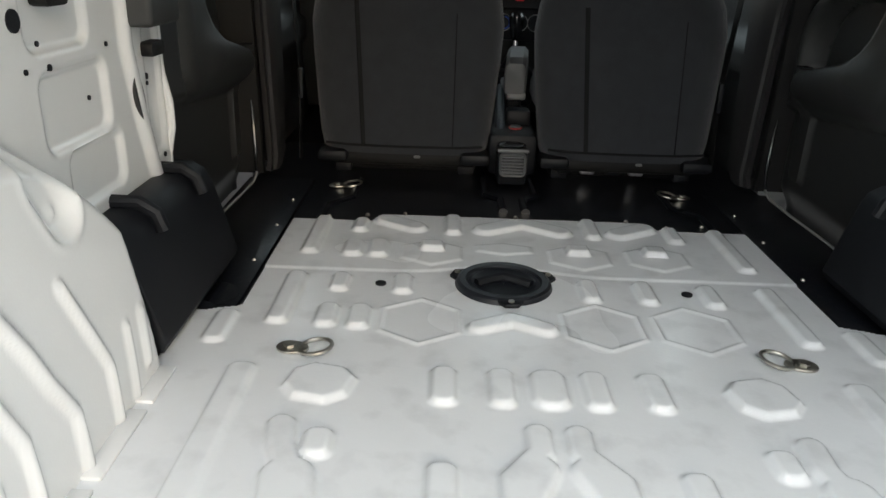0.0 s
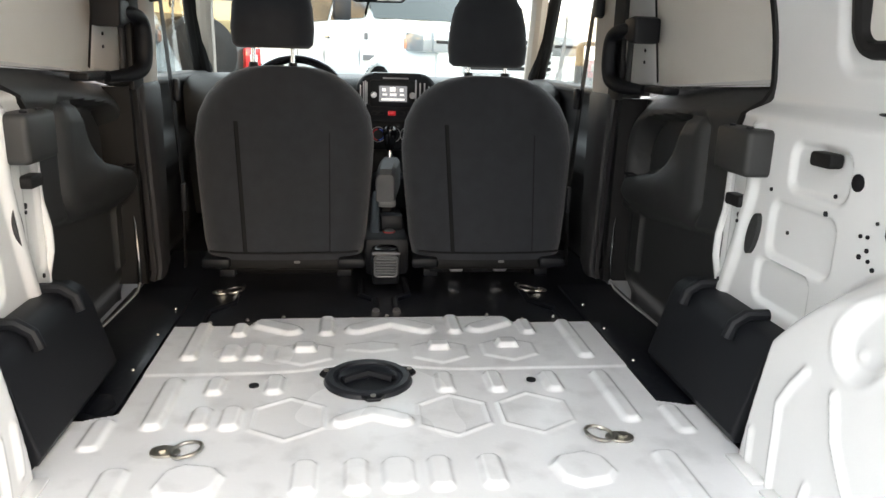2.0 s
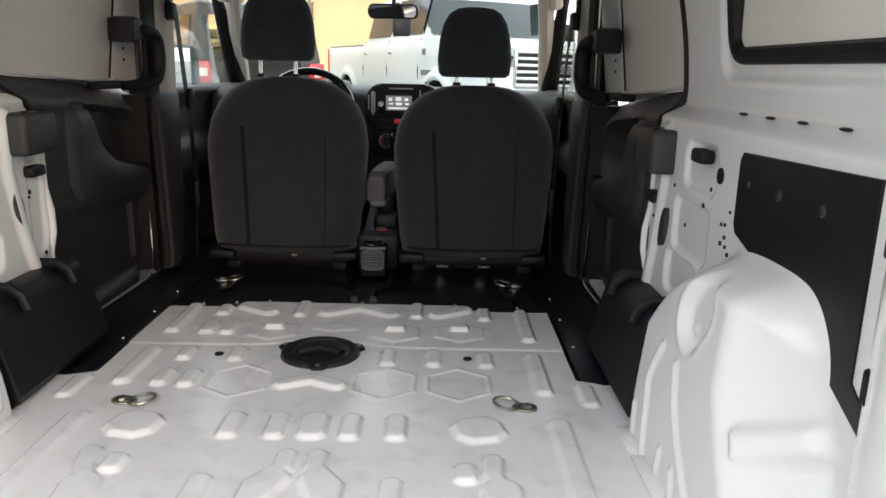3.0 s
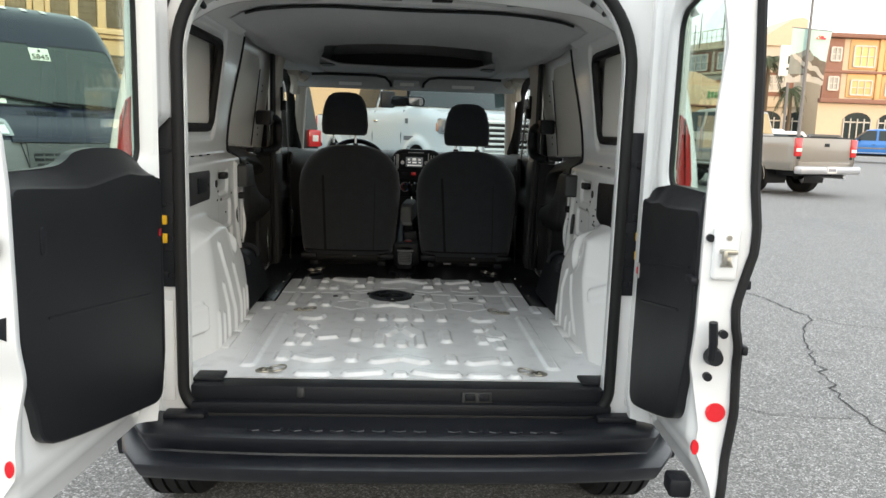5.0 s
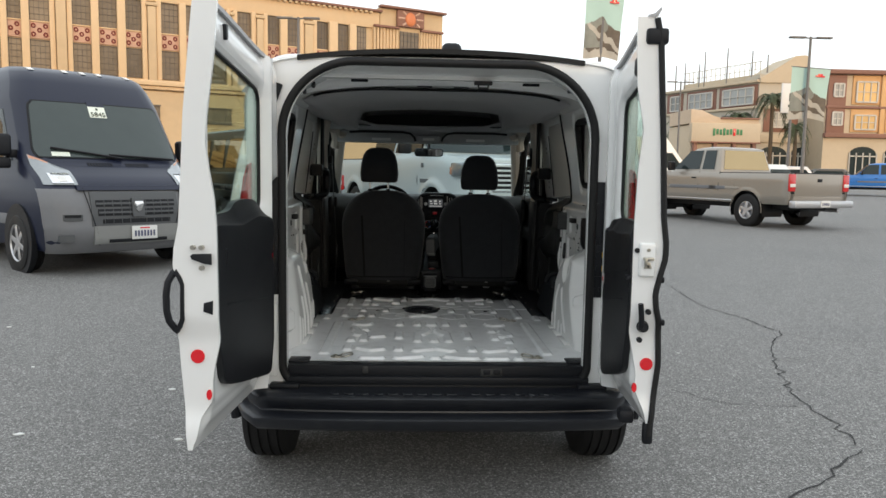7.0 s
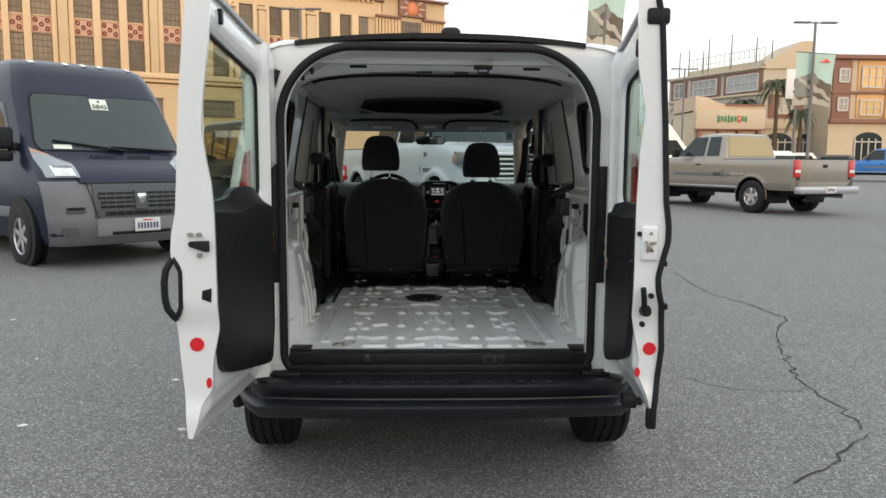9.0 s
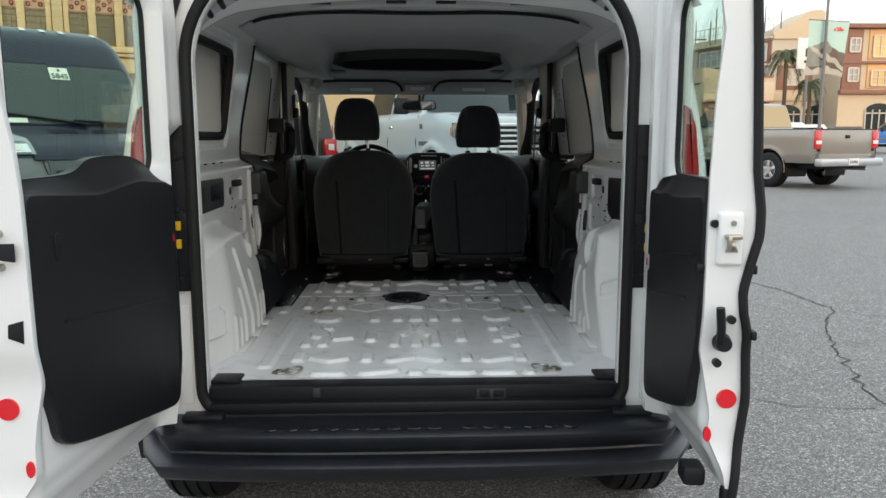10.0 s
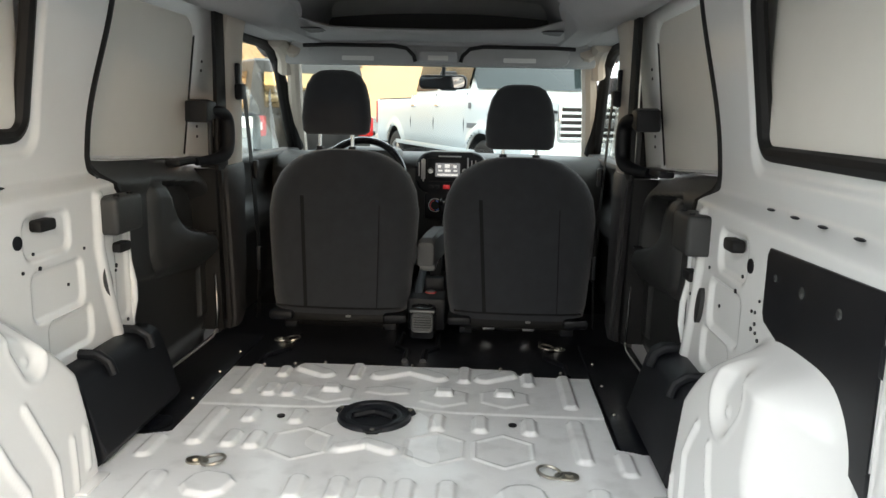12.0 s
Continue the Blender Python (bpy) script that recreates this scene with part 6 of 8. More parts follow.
part("instrument_face", boxes(((-0.33, 2.665, 1.13), (0.27, 0.03, 0.09)), bevel=0.01), material("gauge_face", (0.03, 0.01, 0.012), 0.3, emit=(0.5, 0.05, 0.08), emit_strength=0.05), dash)
wheel_ = thing("steering_wheel", "black leather steering wheel", "steering wheel", m=pose(-0.31, 2.52, 1.075, -28, 0, 0))
bm = bmesh.new()
tube(bm, [(0.185 * math.cos(a), 0, 0.185 * math.sin(a)) for a in [2 * math.pi * k / 40 for k in range(40)]], 0.0155, 10, closed=True)
part("rim", bm, GLOSS_BLACK, wheel_)
part("hub", boxes(((0, 0.015, 0), (0.15, 0.05, 0.12)), bevel=0.02), BLACK, wheel_)
for a in (0, 180, 270):
    bm = bmesh.new()
    c, s = math.cos(radians(a)), math.sin(radians(a))
    tube(bm, [(0.05 * c, 0.01, 0.05 * s), (0.18 * c, 0.0, 0.18 * s)], 0.013, 8)
    part("spoke", bm, SILVER if a == 270 else BLACK, wheel_)
part("column", boxes(((0, 0.14, 0), (0.08, 0.24, 0.09)), bevel=0.02), BLACK, wheel_)

# ---------------------------------------------------------------- cab shell: front doors, pillars, windscreen, outer body
for s in (-1, 1):
    side = "left" if s < 0 else "right"
    d = tagged(new("cab_door_" + side), "closed front door with black inner trim and side window", "car door", kind="structure")
    us, vs = np.arange(2.06, 3.386, 0.025), np.arange(0.46, 1.161, 0.025)

    def place(u, v):
        w = -0.05 * smooth01(0.5 - sd_box(u, v, 2.55, 0.90, 0.36, 0.06, 0.05) / 0.05) + 0.03 * smooth01(0.5 - sd_box(u, v, 2.55, 0.68, 0.3, 0.1, 0.05) / 0.03)
        return s * (0.79 + w - 0.03 * smooth01((v - 1.10) / 0.05)), u, v
    pts, quads = sheet(us, vs, place)
    grid_part("trim_panel", pts, quads if s < 0 else quads[:, ::-1], TRIM, d)
    part("sill_top", boxes(((s * 0.80, 2.65, 1.155), (0.10, 1.15, 0.03)), bevel=0.01), TRIM, d)
    bm = bmesh.new()
    prism(bm, [(2.12, 1.16), (3.22, 1.16), (2.86, 1.60), (2.80, 1.63), (2.12, 1.65)], "x", s * 0.80, s * 0.804)
    g = part("window", bm, PANE_CLEAR, d, "clear side window glass")
    g.visible_shadow = False
    bm = bmesh.new()
    tube(bm, [(s * 0.80, 2.12, 1.16), (s * 0.795, 2.12, 1.62), (s * 0.785, 2.16, 1.655), (s * 0.775, 2.62, 1.655), (s * 0.772, 2.76, 1.640), (s * 0.768, 2.87, 1.585), (s * 0.762, 3.04, 1.40), (s * 0.758, 3.24, 1.17)], 0.026, 10)
    part("window_frame", bm, RUBBER, d, "black window frame")
    # door mirror
    mr = thing("door_mirror", "black door mirror on the front door", "mirror", "door mirrors")
    bm = bmesh.new()
    box(bm, (s * 0.985, 3.02, 1.22), (0.17, 0.09, 0.25), 0.035, 4)
    part("shell", bm, BLACK, mr)
    part("mirror_glass", boxes(((s * 0.985, 2.972, 1.22), (0.135, 0.006, 0.21)), bevel=0.002), bpy.data.materials["mirror_silver"], mr)
    part("arm", boxes(((s * 0.875, 3.05, 1.14), (0.14, 0.05, 0.05)), bevel=0.012), BLACK, mr)
    # windscreen pillar
    p = tagged(new("windscreen_pillar_" + side), "beige windscreen pillar trim", "pillar", kind="structure")
    bm = bmesh.new()
    tube(bm, [(s * 0.775, 3.38, 1.08), (s * 0.745, 3.20, 1.25), (s * 0.715, 3.02, 1.42), (s * 0.680, 2.85, 1.585), (s * 0.66, 2.76, 1.64)], 0.036, 10)
    part("pillar_trim", bm, BEIGE, p)
    bm = bmesh.new()
    tube(bm, [(s * 0.725, 2.88, 1.545), (s * 0.712, 2.83, 1.600), (s * 0.712, 2.77, 1.645), (s * 0.715, 2.68, 1.670)], 0.040, 10)
    part("pillar_head", bm, BEIGE, p)
    bm = bmesh.new()
    tube(bm, [(s * 0.80, 3.32, 1.10), (s * 0.785, 3.10, 1.30), (s * 0.77, 2.92, 1.52), (s * 0.75, 2.80, 1.63)], 0.022, 10)
    part("black_edge", bm, RUBBER, p)

ws = tagged(new("windscreen"), "clear laminated windscreen", "windscreen", kind="structure")
bm = bmesh.new()
loft(bm, [[(x * f, 2.80 + t * 0.66 - 0.08 * x * x, 1.655 - t * 0.57) for x in np.linspace(-0.72, 0.72, 15)] for t, f in ((0, 0.96), (0.5, 1.03), (1.0, 1.10))], closed=False)
pane = part("pane", bm, PANE_WS, ws)
pane.visible_shadow = False
for s in (-1, 1):
    bm = bmesh.new()
    tube(bm, [(s * 0.62, 3.36, 1.115), (s * 0.30, 3.37, 1.145), (s * -0.02, 3.40, 1.12)], 0.007, 6)
    part("wiper", bm, BLACK, ws, "black wiper arm")
part("header", boxes(((0, 2.80, 1.632), (1.40, 0.07, 0.125)), bevel=0.012), LINER, ws)
tagged(part("floor_cab", boxes(((0, 2.85, 0.50), (1.58, 1.05, 0.03))), RUBBER), "dark rubber cab floor", "floor", kind="structure")
tagged(part("wall_front", boxes(((0, 3.40, 0.78), (1.60, 0.03, 0.70))), RUBBER), "dark bulkhead under the windscreen", "wall", kind="structure")

# outer body of the van
body = thing("van_body", "white compact cargo van body", "van")


def outer_x(z):
    return 0.905 - 0.035 * np.clip((0.75 - z) / 0.45, 0, 1) ** 2 - 0.17 * np.clip((z - 0.95) / 0.82, 0, 1) ** 1.8


for s in (-1, 1):
    us, vs = np.arange(0.02, 4.301, 0.02), np.arange(0.26, 1.781, 0.02)

    def place(u, v):
        x = outer_x(v) - 0.085 * np.clip(1 - u / 0.16, 0, 1) ** 2 - 0.20 * np.clip((u - 3.7) / 0.6, 0, 1) ** 2.2 - 0.010 * smooth01(0.5 - np.abs(v - 0.60) / 0.03)
        return s * x, u, v
    pts, quads = sheet(us, vs, place)
    mid = pts[quads].mean(1)
    y, z = mid[:, 1], mid[:, 2]
    arch = (np.hypot(y - 0.50, z - 0.33) < 0.37) | (np.hypot(y - 3.60, z - 0.33) < 0.37)
    glassy = (y > 2.10) & (z > 1.13) & (z < 1.64) & (y < 3.24 - (z - 1.13) * 0.84)
    nose = (z > 1.10 - 0.28 * np.clip((y - 3.4) / 0.9, 0, 1) ** 1.5) & (y > 3.35) | (z > 1.70 - (y - 2.70) * 0.86) & (y > 2.70)
    keep = ~(arch | glassy | nose) & ~((y < 0.30) & (z < 0.48))
    grid_part("body_side", pts, (quads if s > 0 else quads[:, ::-1])[keep], WHITE, body)
    for yy in (0.50, 3.60):
        bm = bmesh.new()
        tube(bm, [(s * (float(outer_x(np.array(0.33 + 0.37 * math.sin(a)))) - 0.005), yy + 0.37 * math.cos(a), 0.33 + 0.37 * math.sin(a)) for a in np.linspace(-0.1, math.pi + 0.1, 24)], 0.022, 8)
        part("arch_lip", bm, BLACK, body)
        bm = bmesh.new()
        loft(bm, [[(s * xx, yy + 0.365 * math.cos(a), 0.33 + 0.365 * math.sin(a)) for a in np.linspace(0.0, math.pi, 20)] for xx in (0.755, 0.885)], closed=False)
        part("wheel_housing", bm, RUBBER, body)
us, vs = np.linspace(-0.80, 0.80, 41), np.linspace(0.0, 2.82, 60)
pts, quads = sheet(us, vs, lambda u, v: (u, v, 1.828 - 0.045 * np.abs(u / 0.65) ** 2.2 - 0.10 * np.clip((np.abs(u) - 0.64) / 0.16, 0, 1) ** 2 + 0.035 * np.sin(np.clip(v / 2.82, 0, 1) * math.pi) - 0.10 * smooth01((v - 2.5) / 0.32) * 0.6))
grid_part("roof", pts, quads, WHITE, body)
part("roof_edge", loft(bmesh.new(), [[(x, y, 1.832 - 0.045 * abs(x / 0.65) ** 2.2 + dz) for y, dz in ((-0.012, -0.012), (-0.012, 0.006), (0.05, 0.008), (0.05, -0.012))] for x in np.linspace(-0.58, 0.56, 20)], True, True), RUBBER, body, "black rubber roof edge strip")
bm = bmesh.new()
box(bm, (0.035, 0.20, 1.862), (0.085, 0.12, 0.060), 0.026, 3)
part("aerial_foot", bm, BLACK, body)
bm = bmesh.new()
rows = []
for t in np.linspace(0, 1, 14):
    y = 3.36 + 1.06 * t
    z = 1.115 - 0.22 * t ** 1.6 - 0.10 * max(0, t - 0.8) * 5 * (t - 0.8)
    w = 0.80 - 0.16 * t ** 2.2
    rows.append([(w * a, y - 0.10 * abs(a) ** 3 * t, z - 0.05 * abs(a) ** 2.5) for a in np.linspace(-1, 1, 17)])
rows.append([(w * a, y + 0.03 - 0.12 * abs(a) ** 3, 0.62) for a in np.linspace(-1, 1, 17)])
rows.append([(w * 1.02 * a, y + 0.04 - 0.12 * abs(a) ** 3, 0.30) for a in np.linspace(-1, 1, 17)])
loft(bm, rows, closed=False)
part("bonnet", bm, WHITE, body, sharp=60)
part("underbody", boxes(((0, 2.0, 0.36), (1.10, 3.9, 0.16)), ((0, 2.0, 0.48), (1.45, 3.6, 0.05)), bevel=0.02), RUBBER, body)


# ================================================================ the parking lot
NAVY = material("navy_paint", (0.0095, 0.0135, 0.033), 0.32, coat=0.15, spec=0.40, vary=0.10, grain=10)
GREY_PLASTIC = material("grey_bumper_plastic", (0.16, 0.165, 0.175), 0.55, vary=0.08, grain=20)
TAN_PAINT = material("champagne_paint", (0.31, 0.28, 0.24), 0.32, metal=0.35, coat=0.5, vary=0.05, grain=8)
BLUE_PAINT = material("blue_paint", (0.02, 0.16, 0.50), 0.3, coat=0.6, vary=0.05)
CAR_WHITE = material("car_white", (0.68, 0.74, 0.76), 0.3, coat=0.5, vary=0.03, grain=6)
JEEP_BLACK = material("dark_grey_paint", (0.035, 0.038, 0.038), 0.35, coat=0.3, vary=0.08, grain=8)
DARK_GLASS = material("car_glass_dark", (0.022, 0.032, 0.033), 0.08, vary=0.02, spec=0.35)
# the golden sky reflected in these panes is put into the mirror tint
GOLD_SKY_GLASS = material("gold_reflection_glass", (0.42, 0.31, 0.17), 0.05, metal=0.9, vary=0.12, grain=3)
SCREEN_GLASS = material("windscreen_glass", (0.040, 0.056, 0.056), 0.10, vary=0.25, grain=4, coat=0.1)
HEADLAMP = material("headlamp_lens", (0.30, 0.33, 0.35), 0.12, metal=0.3, coat=0.8, vary=0.2, grain=14)
AMBER = material("amber_marker", (0.55, 0.26, 0.16), 0.25, coat=0.5)
PLATE = material("plate_white", (0.72, 0.72, 0.70), 0.45)
PLATE_INK = material("plate_ink", (0.08, 0.09, 0.16), 0.5)
STICKER = material("sticker_white", (0.75, 0.82, 0.74), 0.5)
INK = material("dark_ink", (0.02, 0.04, 0.025), 0.6)


def curved_patch(name, mat, parent, front, x0, x1, z0, z1, out=0.012, n=8, k=6, label="", taper=0.0, corner=0.0):
    """A pane that follows a vehicle's nose between two heights; its edges turn back into the body."""
    xs, zs = np.linspace(x0, x1, n), np.linspace(z0, z1, k)
    bm = bmesh.new()
    skin_ = []
    for z in zs:
        q = (z - z0) / (z1 - z0)
        f = 1 - taper * q - corner * (max(0.0, 1 - q / 0.18) ** 2.2 + max(0.0, 1 - (1 - q) / 0.12) ** 2.2)
        skin_.append([(x * f, front(x * f, z) - out, z) for x in xs])
    rows = [[(x, y + out * 2, z) for x, y, z in skin_[0]]] + skin_ + [[(x, y + out * 2, z) for x, y, z in skin_[-1]]]
    rows = [[(r[0][0], r[0][1] + out * 2, r[0][2])] + r + [(r[-1][0], r[-1][1] + out * 2, r[-1][2])] for r in rows]
    loft(bm, rows, closed=False)
    return part(name, bm, mat, parent, label)


def writing(name, text, mat, parent, m, size):
    """Flat lettering with a little depth, turned into a mesh."""
    cu = bpy.data.curves.new(name, "FONT")
    cu.body, cu.size, cu.extrude, cu.align_x, cu.align_y = text, size, 0.002, "CENTER", "CENTER"
    ob = bpy.data.objects.new(name, cu)
    me = bpy.data.meshes.new_from_object(ob)
    bpy.data.objects.remove(ob)
    me.transform(m)
    me.materials.clear()
    me.materials.append(mat)
    o = new(name, me)
    o.parent = parent
    return o


# ---------------------------------------------------------------- large navy van, nose on
def high_van():
    t = thing("panel_van", "large navy panel van with grey bumper, parked nose on", "van", m=pose(-3.46, 6.18, ground_z(6.2), 0, 0, 46))
    hs = ((0.28, 0.10, 0.93), (0.40, 0.03, 0.97), (0.75, 0.04, 1.00), (0.95, 0.08, 1.01), (1.08, 0.16, 1.01), (1.18, 0.30, 1.01), (1.28, 0.50, 1.005), (1.32, 0.55, 1.0),
          (1.70, 0.80, 0.975), (2.05, 1.02, 0.945), (2.12, 1.07, 0.94), (2.32, 1.20, 0.885), (2.45, 1.34, 0.845), (2.53, 1.55, 0.79), (2.56, 1.90, 0.70))
    Z, Y, W = (np.array(c) for c in zip(*hs))

    def front(x, z):
        w = np.interp(z, Z, W)
        return float(np.interp(z, Z, Y) + 0.10 * (abs(x) / w) ** 2 + 0.32 * max(0.0, abs(x) / w - 0.80) ** 2 * 12)
    rows = []
    for z, y0, w in hs:
        xs = [w * math.sin(a) for a in np.linspace(-math.pi / 2, math.pi / 2, 21)]
        rows.append([(x, front(x, z), z) for x in xs] + [(w, 3.0, z), (w, 5.95, z), (0, 5.98, z), (-w, 5.95, z), (-w, 3.0, z)])
    bm = bmesh.new()
    loft(bm, rows, True, True)
    part("body", bm, NAVY, t, sharp=50)
    # grey bumper with grilles
    bm = bmesh.new()
    brow = []
    for z, o in ((0.26, -0.02), (0.32, 0.03), (0.55, 0.06), (0.60, 0.045), (0.80, 0.045), (0.98, 0.03), (1.02, 0.0)):
        w = float(np.interp(z, Z, W)) + 0.015
        brow.append([(x, front(min(max(x, -w + .016), w - .016), z) - o, z) for x in [w * math.sin(a) for a in np.linspace(-math.pi / 2, math.pi / 2, 25)]])
    loft(bm, brow, closed=False)
    bump = part("bumper", bm, GREY_PLASTIC, t, "grey plastic bumper", sharp=45)
    # black grille with bars
    SURROUND = material("dark_grey_surround", (0.075, 0.08, 0.085), 0.5, vary=0.08, grain=20)
    curved_patch("grille_surround", SURROUND, t, front, -0.54, 0.54, 0.58, 0.99, 0.056)
    curved_patch("bonnet_lip", NAVY, t, front, -0.66, 0.66, 1.005, 1.06, 0.062)
    for z, half in ((0.85, 0.49), (0.745, 0.47), (0.640, 0.42)):
        grille = curved_patch("grille", BLACK, t, front, -half, half, z - 0.040 if z > 0.65 else z - 0.025, z + 0.040 if z > 0.65 else z + 0.025, 0.062)
        if z > 0.65:
            curved_patch("grille_bar", SURROUND, grille, front, -half, half, z - 0.011, z + 0.011, 0.072, 10, 2)
        for k in range(-4, 5):
            if k:
                curved_patch("grille_divider", SURROUND, grille, front, k * 0.10 - 0.003, k * 0.10 + 0.003, z - 0.036 if z > 0.65 else z - 0.022, z + 0.036 if z > 0.65 else z + 0.022, 0.070, 2, 2)
    curved_patch("grille_post", SURROUND, t, front, -0.075, 0.075, 0.69, 0.91, 0.085, 3, 3)
    bm = bmesh.new()
    prism(bm, [(-0.06, 0.84), (-0.05, 0.875), (0.05, 0.875), (0.06, 0.84), (0.035, 0.77), (0, 0.745), (-0.035, 0.77)], "y", front(0, 0.82) - 0.104, front(0, 0.82) - 0.08, 0.006)
    part("badge", bm, CHROME, t, "plain chrome badge")
    curved_patch("lower_intake", BLACK, t, front, -0.36, 0.36, 0.385, 0.425, 0.072)
    curved_patch("bumper_centre", material("pale_grey_bumper", (0.21, 0.215, 0.21), 0.6, vary=0.08, grain=20), t, front, -0.52, 0.52, 0.37, 0.585, 0.066)
    for s in (-1, 1):
        curved_patch("fog_pocket", SURROUND, t, front, min(s * 0.64, s * 0.84), max(s * 0.64, s * 0.84), 0.655, 0.725, 0.058, 5, 3)
        curved_patch("fog_slot", BLACK, t, front, min(s * 0.66, s * 0.83), max(s * 0.66, s * 0.83), 0.69, 0.722, 0.062, 5, 3)
        curved_patch("fog_lamp", SURROUND, t, front, min(s * 0.74, s * 0.88), max(s * 0.74, s * 0.88), 0.41, 0.49, 0.066, 5, 3)
        bm = bmesh.new()
        tube(bm, [(s * xx, front(s * xx, zz) - 0.060, zz) for xx, zz in ((0.60, 1.03), (0.57, 0.85), (0.53, 0.68), (0.48, 0.50), (0.46, 0.36))], 0.006, 6)
        part("bumper_seam", bm, BLACK, t)
        bm = bmesh.new()
        xs_ = np.linspace(0.62, 0.955, 9)
        rows_ = [[(s * xx, front(s * xx, zz) - o_, zz) for xx in xs_ for zz in [lo_(xx)]] for lo_, o_ in ((lambda q: 1.065, -0.03), (lambda q: 1.065, 0.018), (lambda q: 1.12 + 0.08 * (q - 0.62), 0.024), (lambda q: 1.19 + 0.30 * (q - 0.62), 0.022), (lambda q: 1.23 + 0.55 * (q - 0.62), 0.016), (lambda q: 1.23 + 0.55 * (q - 0.62), -0.03))]
        loft(bm, rows_, closed=False)
        lamp = part("headlamp", bm, HEADLAMP, t, "clear headlamp with amber corner")
        bm = bmesh.new()
        xs_ = np.linspace(0.80, 0.95, 5)
        loft(bm, [[(s * xx, front(s * xx, zz) - 0.027, zz) for xx in xs_ for zz in [1.205 + 0.44 * (xx - 0.62) if low else 1.229 + 0.54 * (xx - 0.62)]] for low in (True, False)], closed=False)
        part("amber_corner", bm, AMBER, lamp)
        curved_patch("bright_lens", CHROME, lamp, front, min(s * 0.66, s * 0.88), max(s * 0.66, s * 0.88), 1.085, 1.20, 0.030, 6, 3)
        curved_patch("reflector_bowl", PLATE, lamp, front, min(s * 0.72, s * 0.80), max(s * 0.72, s * 0.80), 1.105, 1.165, 0.034, 6, 3)
        # door mirror
        bm = bmesh.new()
        box(bm, (s * 1.17, 0.98, 1.52), (0.22, 0.14, 0.26), 0.04, 3)
        box(bm, (s * 1.17, 0.98, 1.31), (0.20, 0.12, 0.13), 0.03, 3)
        mr = part("mirror", bm, BLACK, t, "black door mirror")
        part("mirror_arm", boxes(((s * 1.03, 1.0, 1.42), (0.16, 0.07, 0.10)), bevel=0.02), BLACK, mr)
        bm = bmesh.new()
        prism(bm, [(1.10, 1.34), (2.05, 1.34), (2.05, 1.98), (1.50, 1.98)], "x", s * 0.985, s * 1.012, 0.006)
        bmesh.ops.rotate(bm, cent=(s * 1.0, 0, 1.34), matrix=Matrix.Rotation(-s * 0.08, 3, "Y"), verts=bm.verts)
        part("side_window", bm, DARK_GLASS, t, "dark side window")
        bm = bmesh.new()
        tube(bm, [(s * 1.012, 2.15, 0.5), (s * 1.014, 2.15, 1.3), (s * 0.96, 2.15, 2.1)], 0.006, 6)
        part("door_gap", bm, BLACK, t)
        for yy in (0.98, 5.0):
            bm = bmesh.new()
            cyl(bm, (s * 0.96, yy, 0.38), (s * 1.022, yy, 0.38), 0.44, seg=36)
            part("wheel_arch", bm, BLACK, t)
            wheel(s * 0.93, yy, 0.345, 0.345, 0.22, s, "", SILVER, "", holder=part("wheel_hub", cyl(bmesh.new(), (s * 0.8, yy, 0.345), (s * 0.9, yy, 0.345), 0.1), BLACK, t))
        bm = bmesh.new()
        box(bm, (s * 1.005, 3.6, 0.62), (0.03, 4.6, 0.13), 0.008)
        part("side_moulding", bm, GREY_PLASTIC, t)
    glass_ = curved_patch("windscreen", SCREEN_GLASS, t, front, -0.90, 0.90, 1.39, 2.07, 0.014, 16, 14, "dark windscreen", 0.11, 0.05)
    curved_patch("screen_border", BLACK, glass_, front, -0.92, 0.92, 1.375, 2.085, 0.008, 16, 14, "", 0.11, 0.05)
    curved_patch("screen_band", NAVY, glass_, front, -0.14, 0.07, 2.0, 2.10, 0.018, 4, 3)
    # vents and wipers
    for s, x in ((-1, -0.35), (1, 0.12)):
        for k in range(9):
            curved_patch("bonnet_slot", BLACK, t, front, x + 0.035 * k, x + 0.035 * k + 0.018, 1.285, 1.325, 0.010, 2, 2)
    for x0, x1, za, zb in ((-0.72, 0.10, 1.50, 1.385), (-0.06, 0.80, 1.43, 1.39)):
        bm = bmesh.new()
        tube(bm, [(x0 + (x1 - x0) * q, front(x0 + (x1 - x0) * q, za + (zb - za) * q) - 0.04, za + (zb - za) * q) for q in np.linspace(0, 1, 8)], 0.014, 6)
        part("wiper", bm, BLACK, t, "black wiper")
    # roof marker lamps
    for x in (-0.62, -0.22, 0.0, 0.22, 0.62):
        curved_patch("roof_lamp", material("roof_lamp", (0.8, 0.8, 0.76), 0.3) if x == -0.62 else bpy.data.materials["roof_lamp"], t, front, x - 0.030, x + 0.030, 2.485, 2.525, 0.03, 3, 3)
    # windscreen sticker with its number
    curved_patch("sticker", STICKER, glass_, front, -0.14, 0.07, 1.90, 2.04, 0.020, 4, 3, "pale green number sticker")
    tilt = math.atan2(0.25, 0.36)
    mt = Matrix.Translation((-0.035, front(-0.035, 1.94) - 0.026, 1.94)) @ Matrix.Rotation(radians(90) - tilt, 4, "X")
    writing("sticker_number", "5845", INK, glass_, mt, 0.095)
    mt = Matrix.Translation((-0.035, front(-0.035, 2.01) - 0.026, 2.01)) @ Matrix.Rotation(radians(90) - tilt, 4, "X")
    bm = bmesh.new()
    box(bm, (0, 0, 0), (0.025, 0.03, 0.004), m=mt)
    part("sticker_mark", bm, INK, glass_)
    curved_patch("permit_paper", STICKER, glass_, front, -0.72, -0.52, 1.40, 1.45, 0.018, 3, 2)
    # number plate as plain bars
    yb = front(0, 0.50) - 0.085
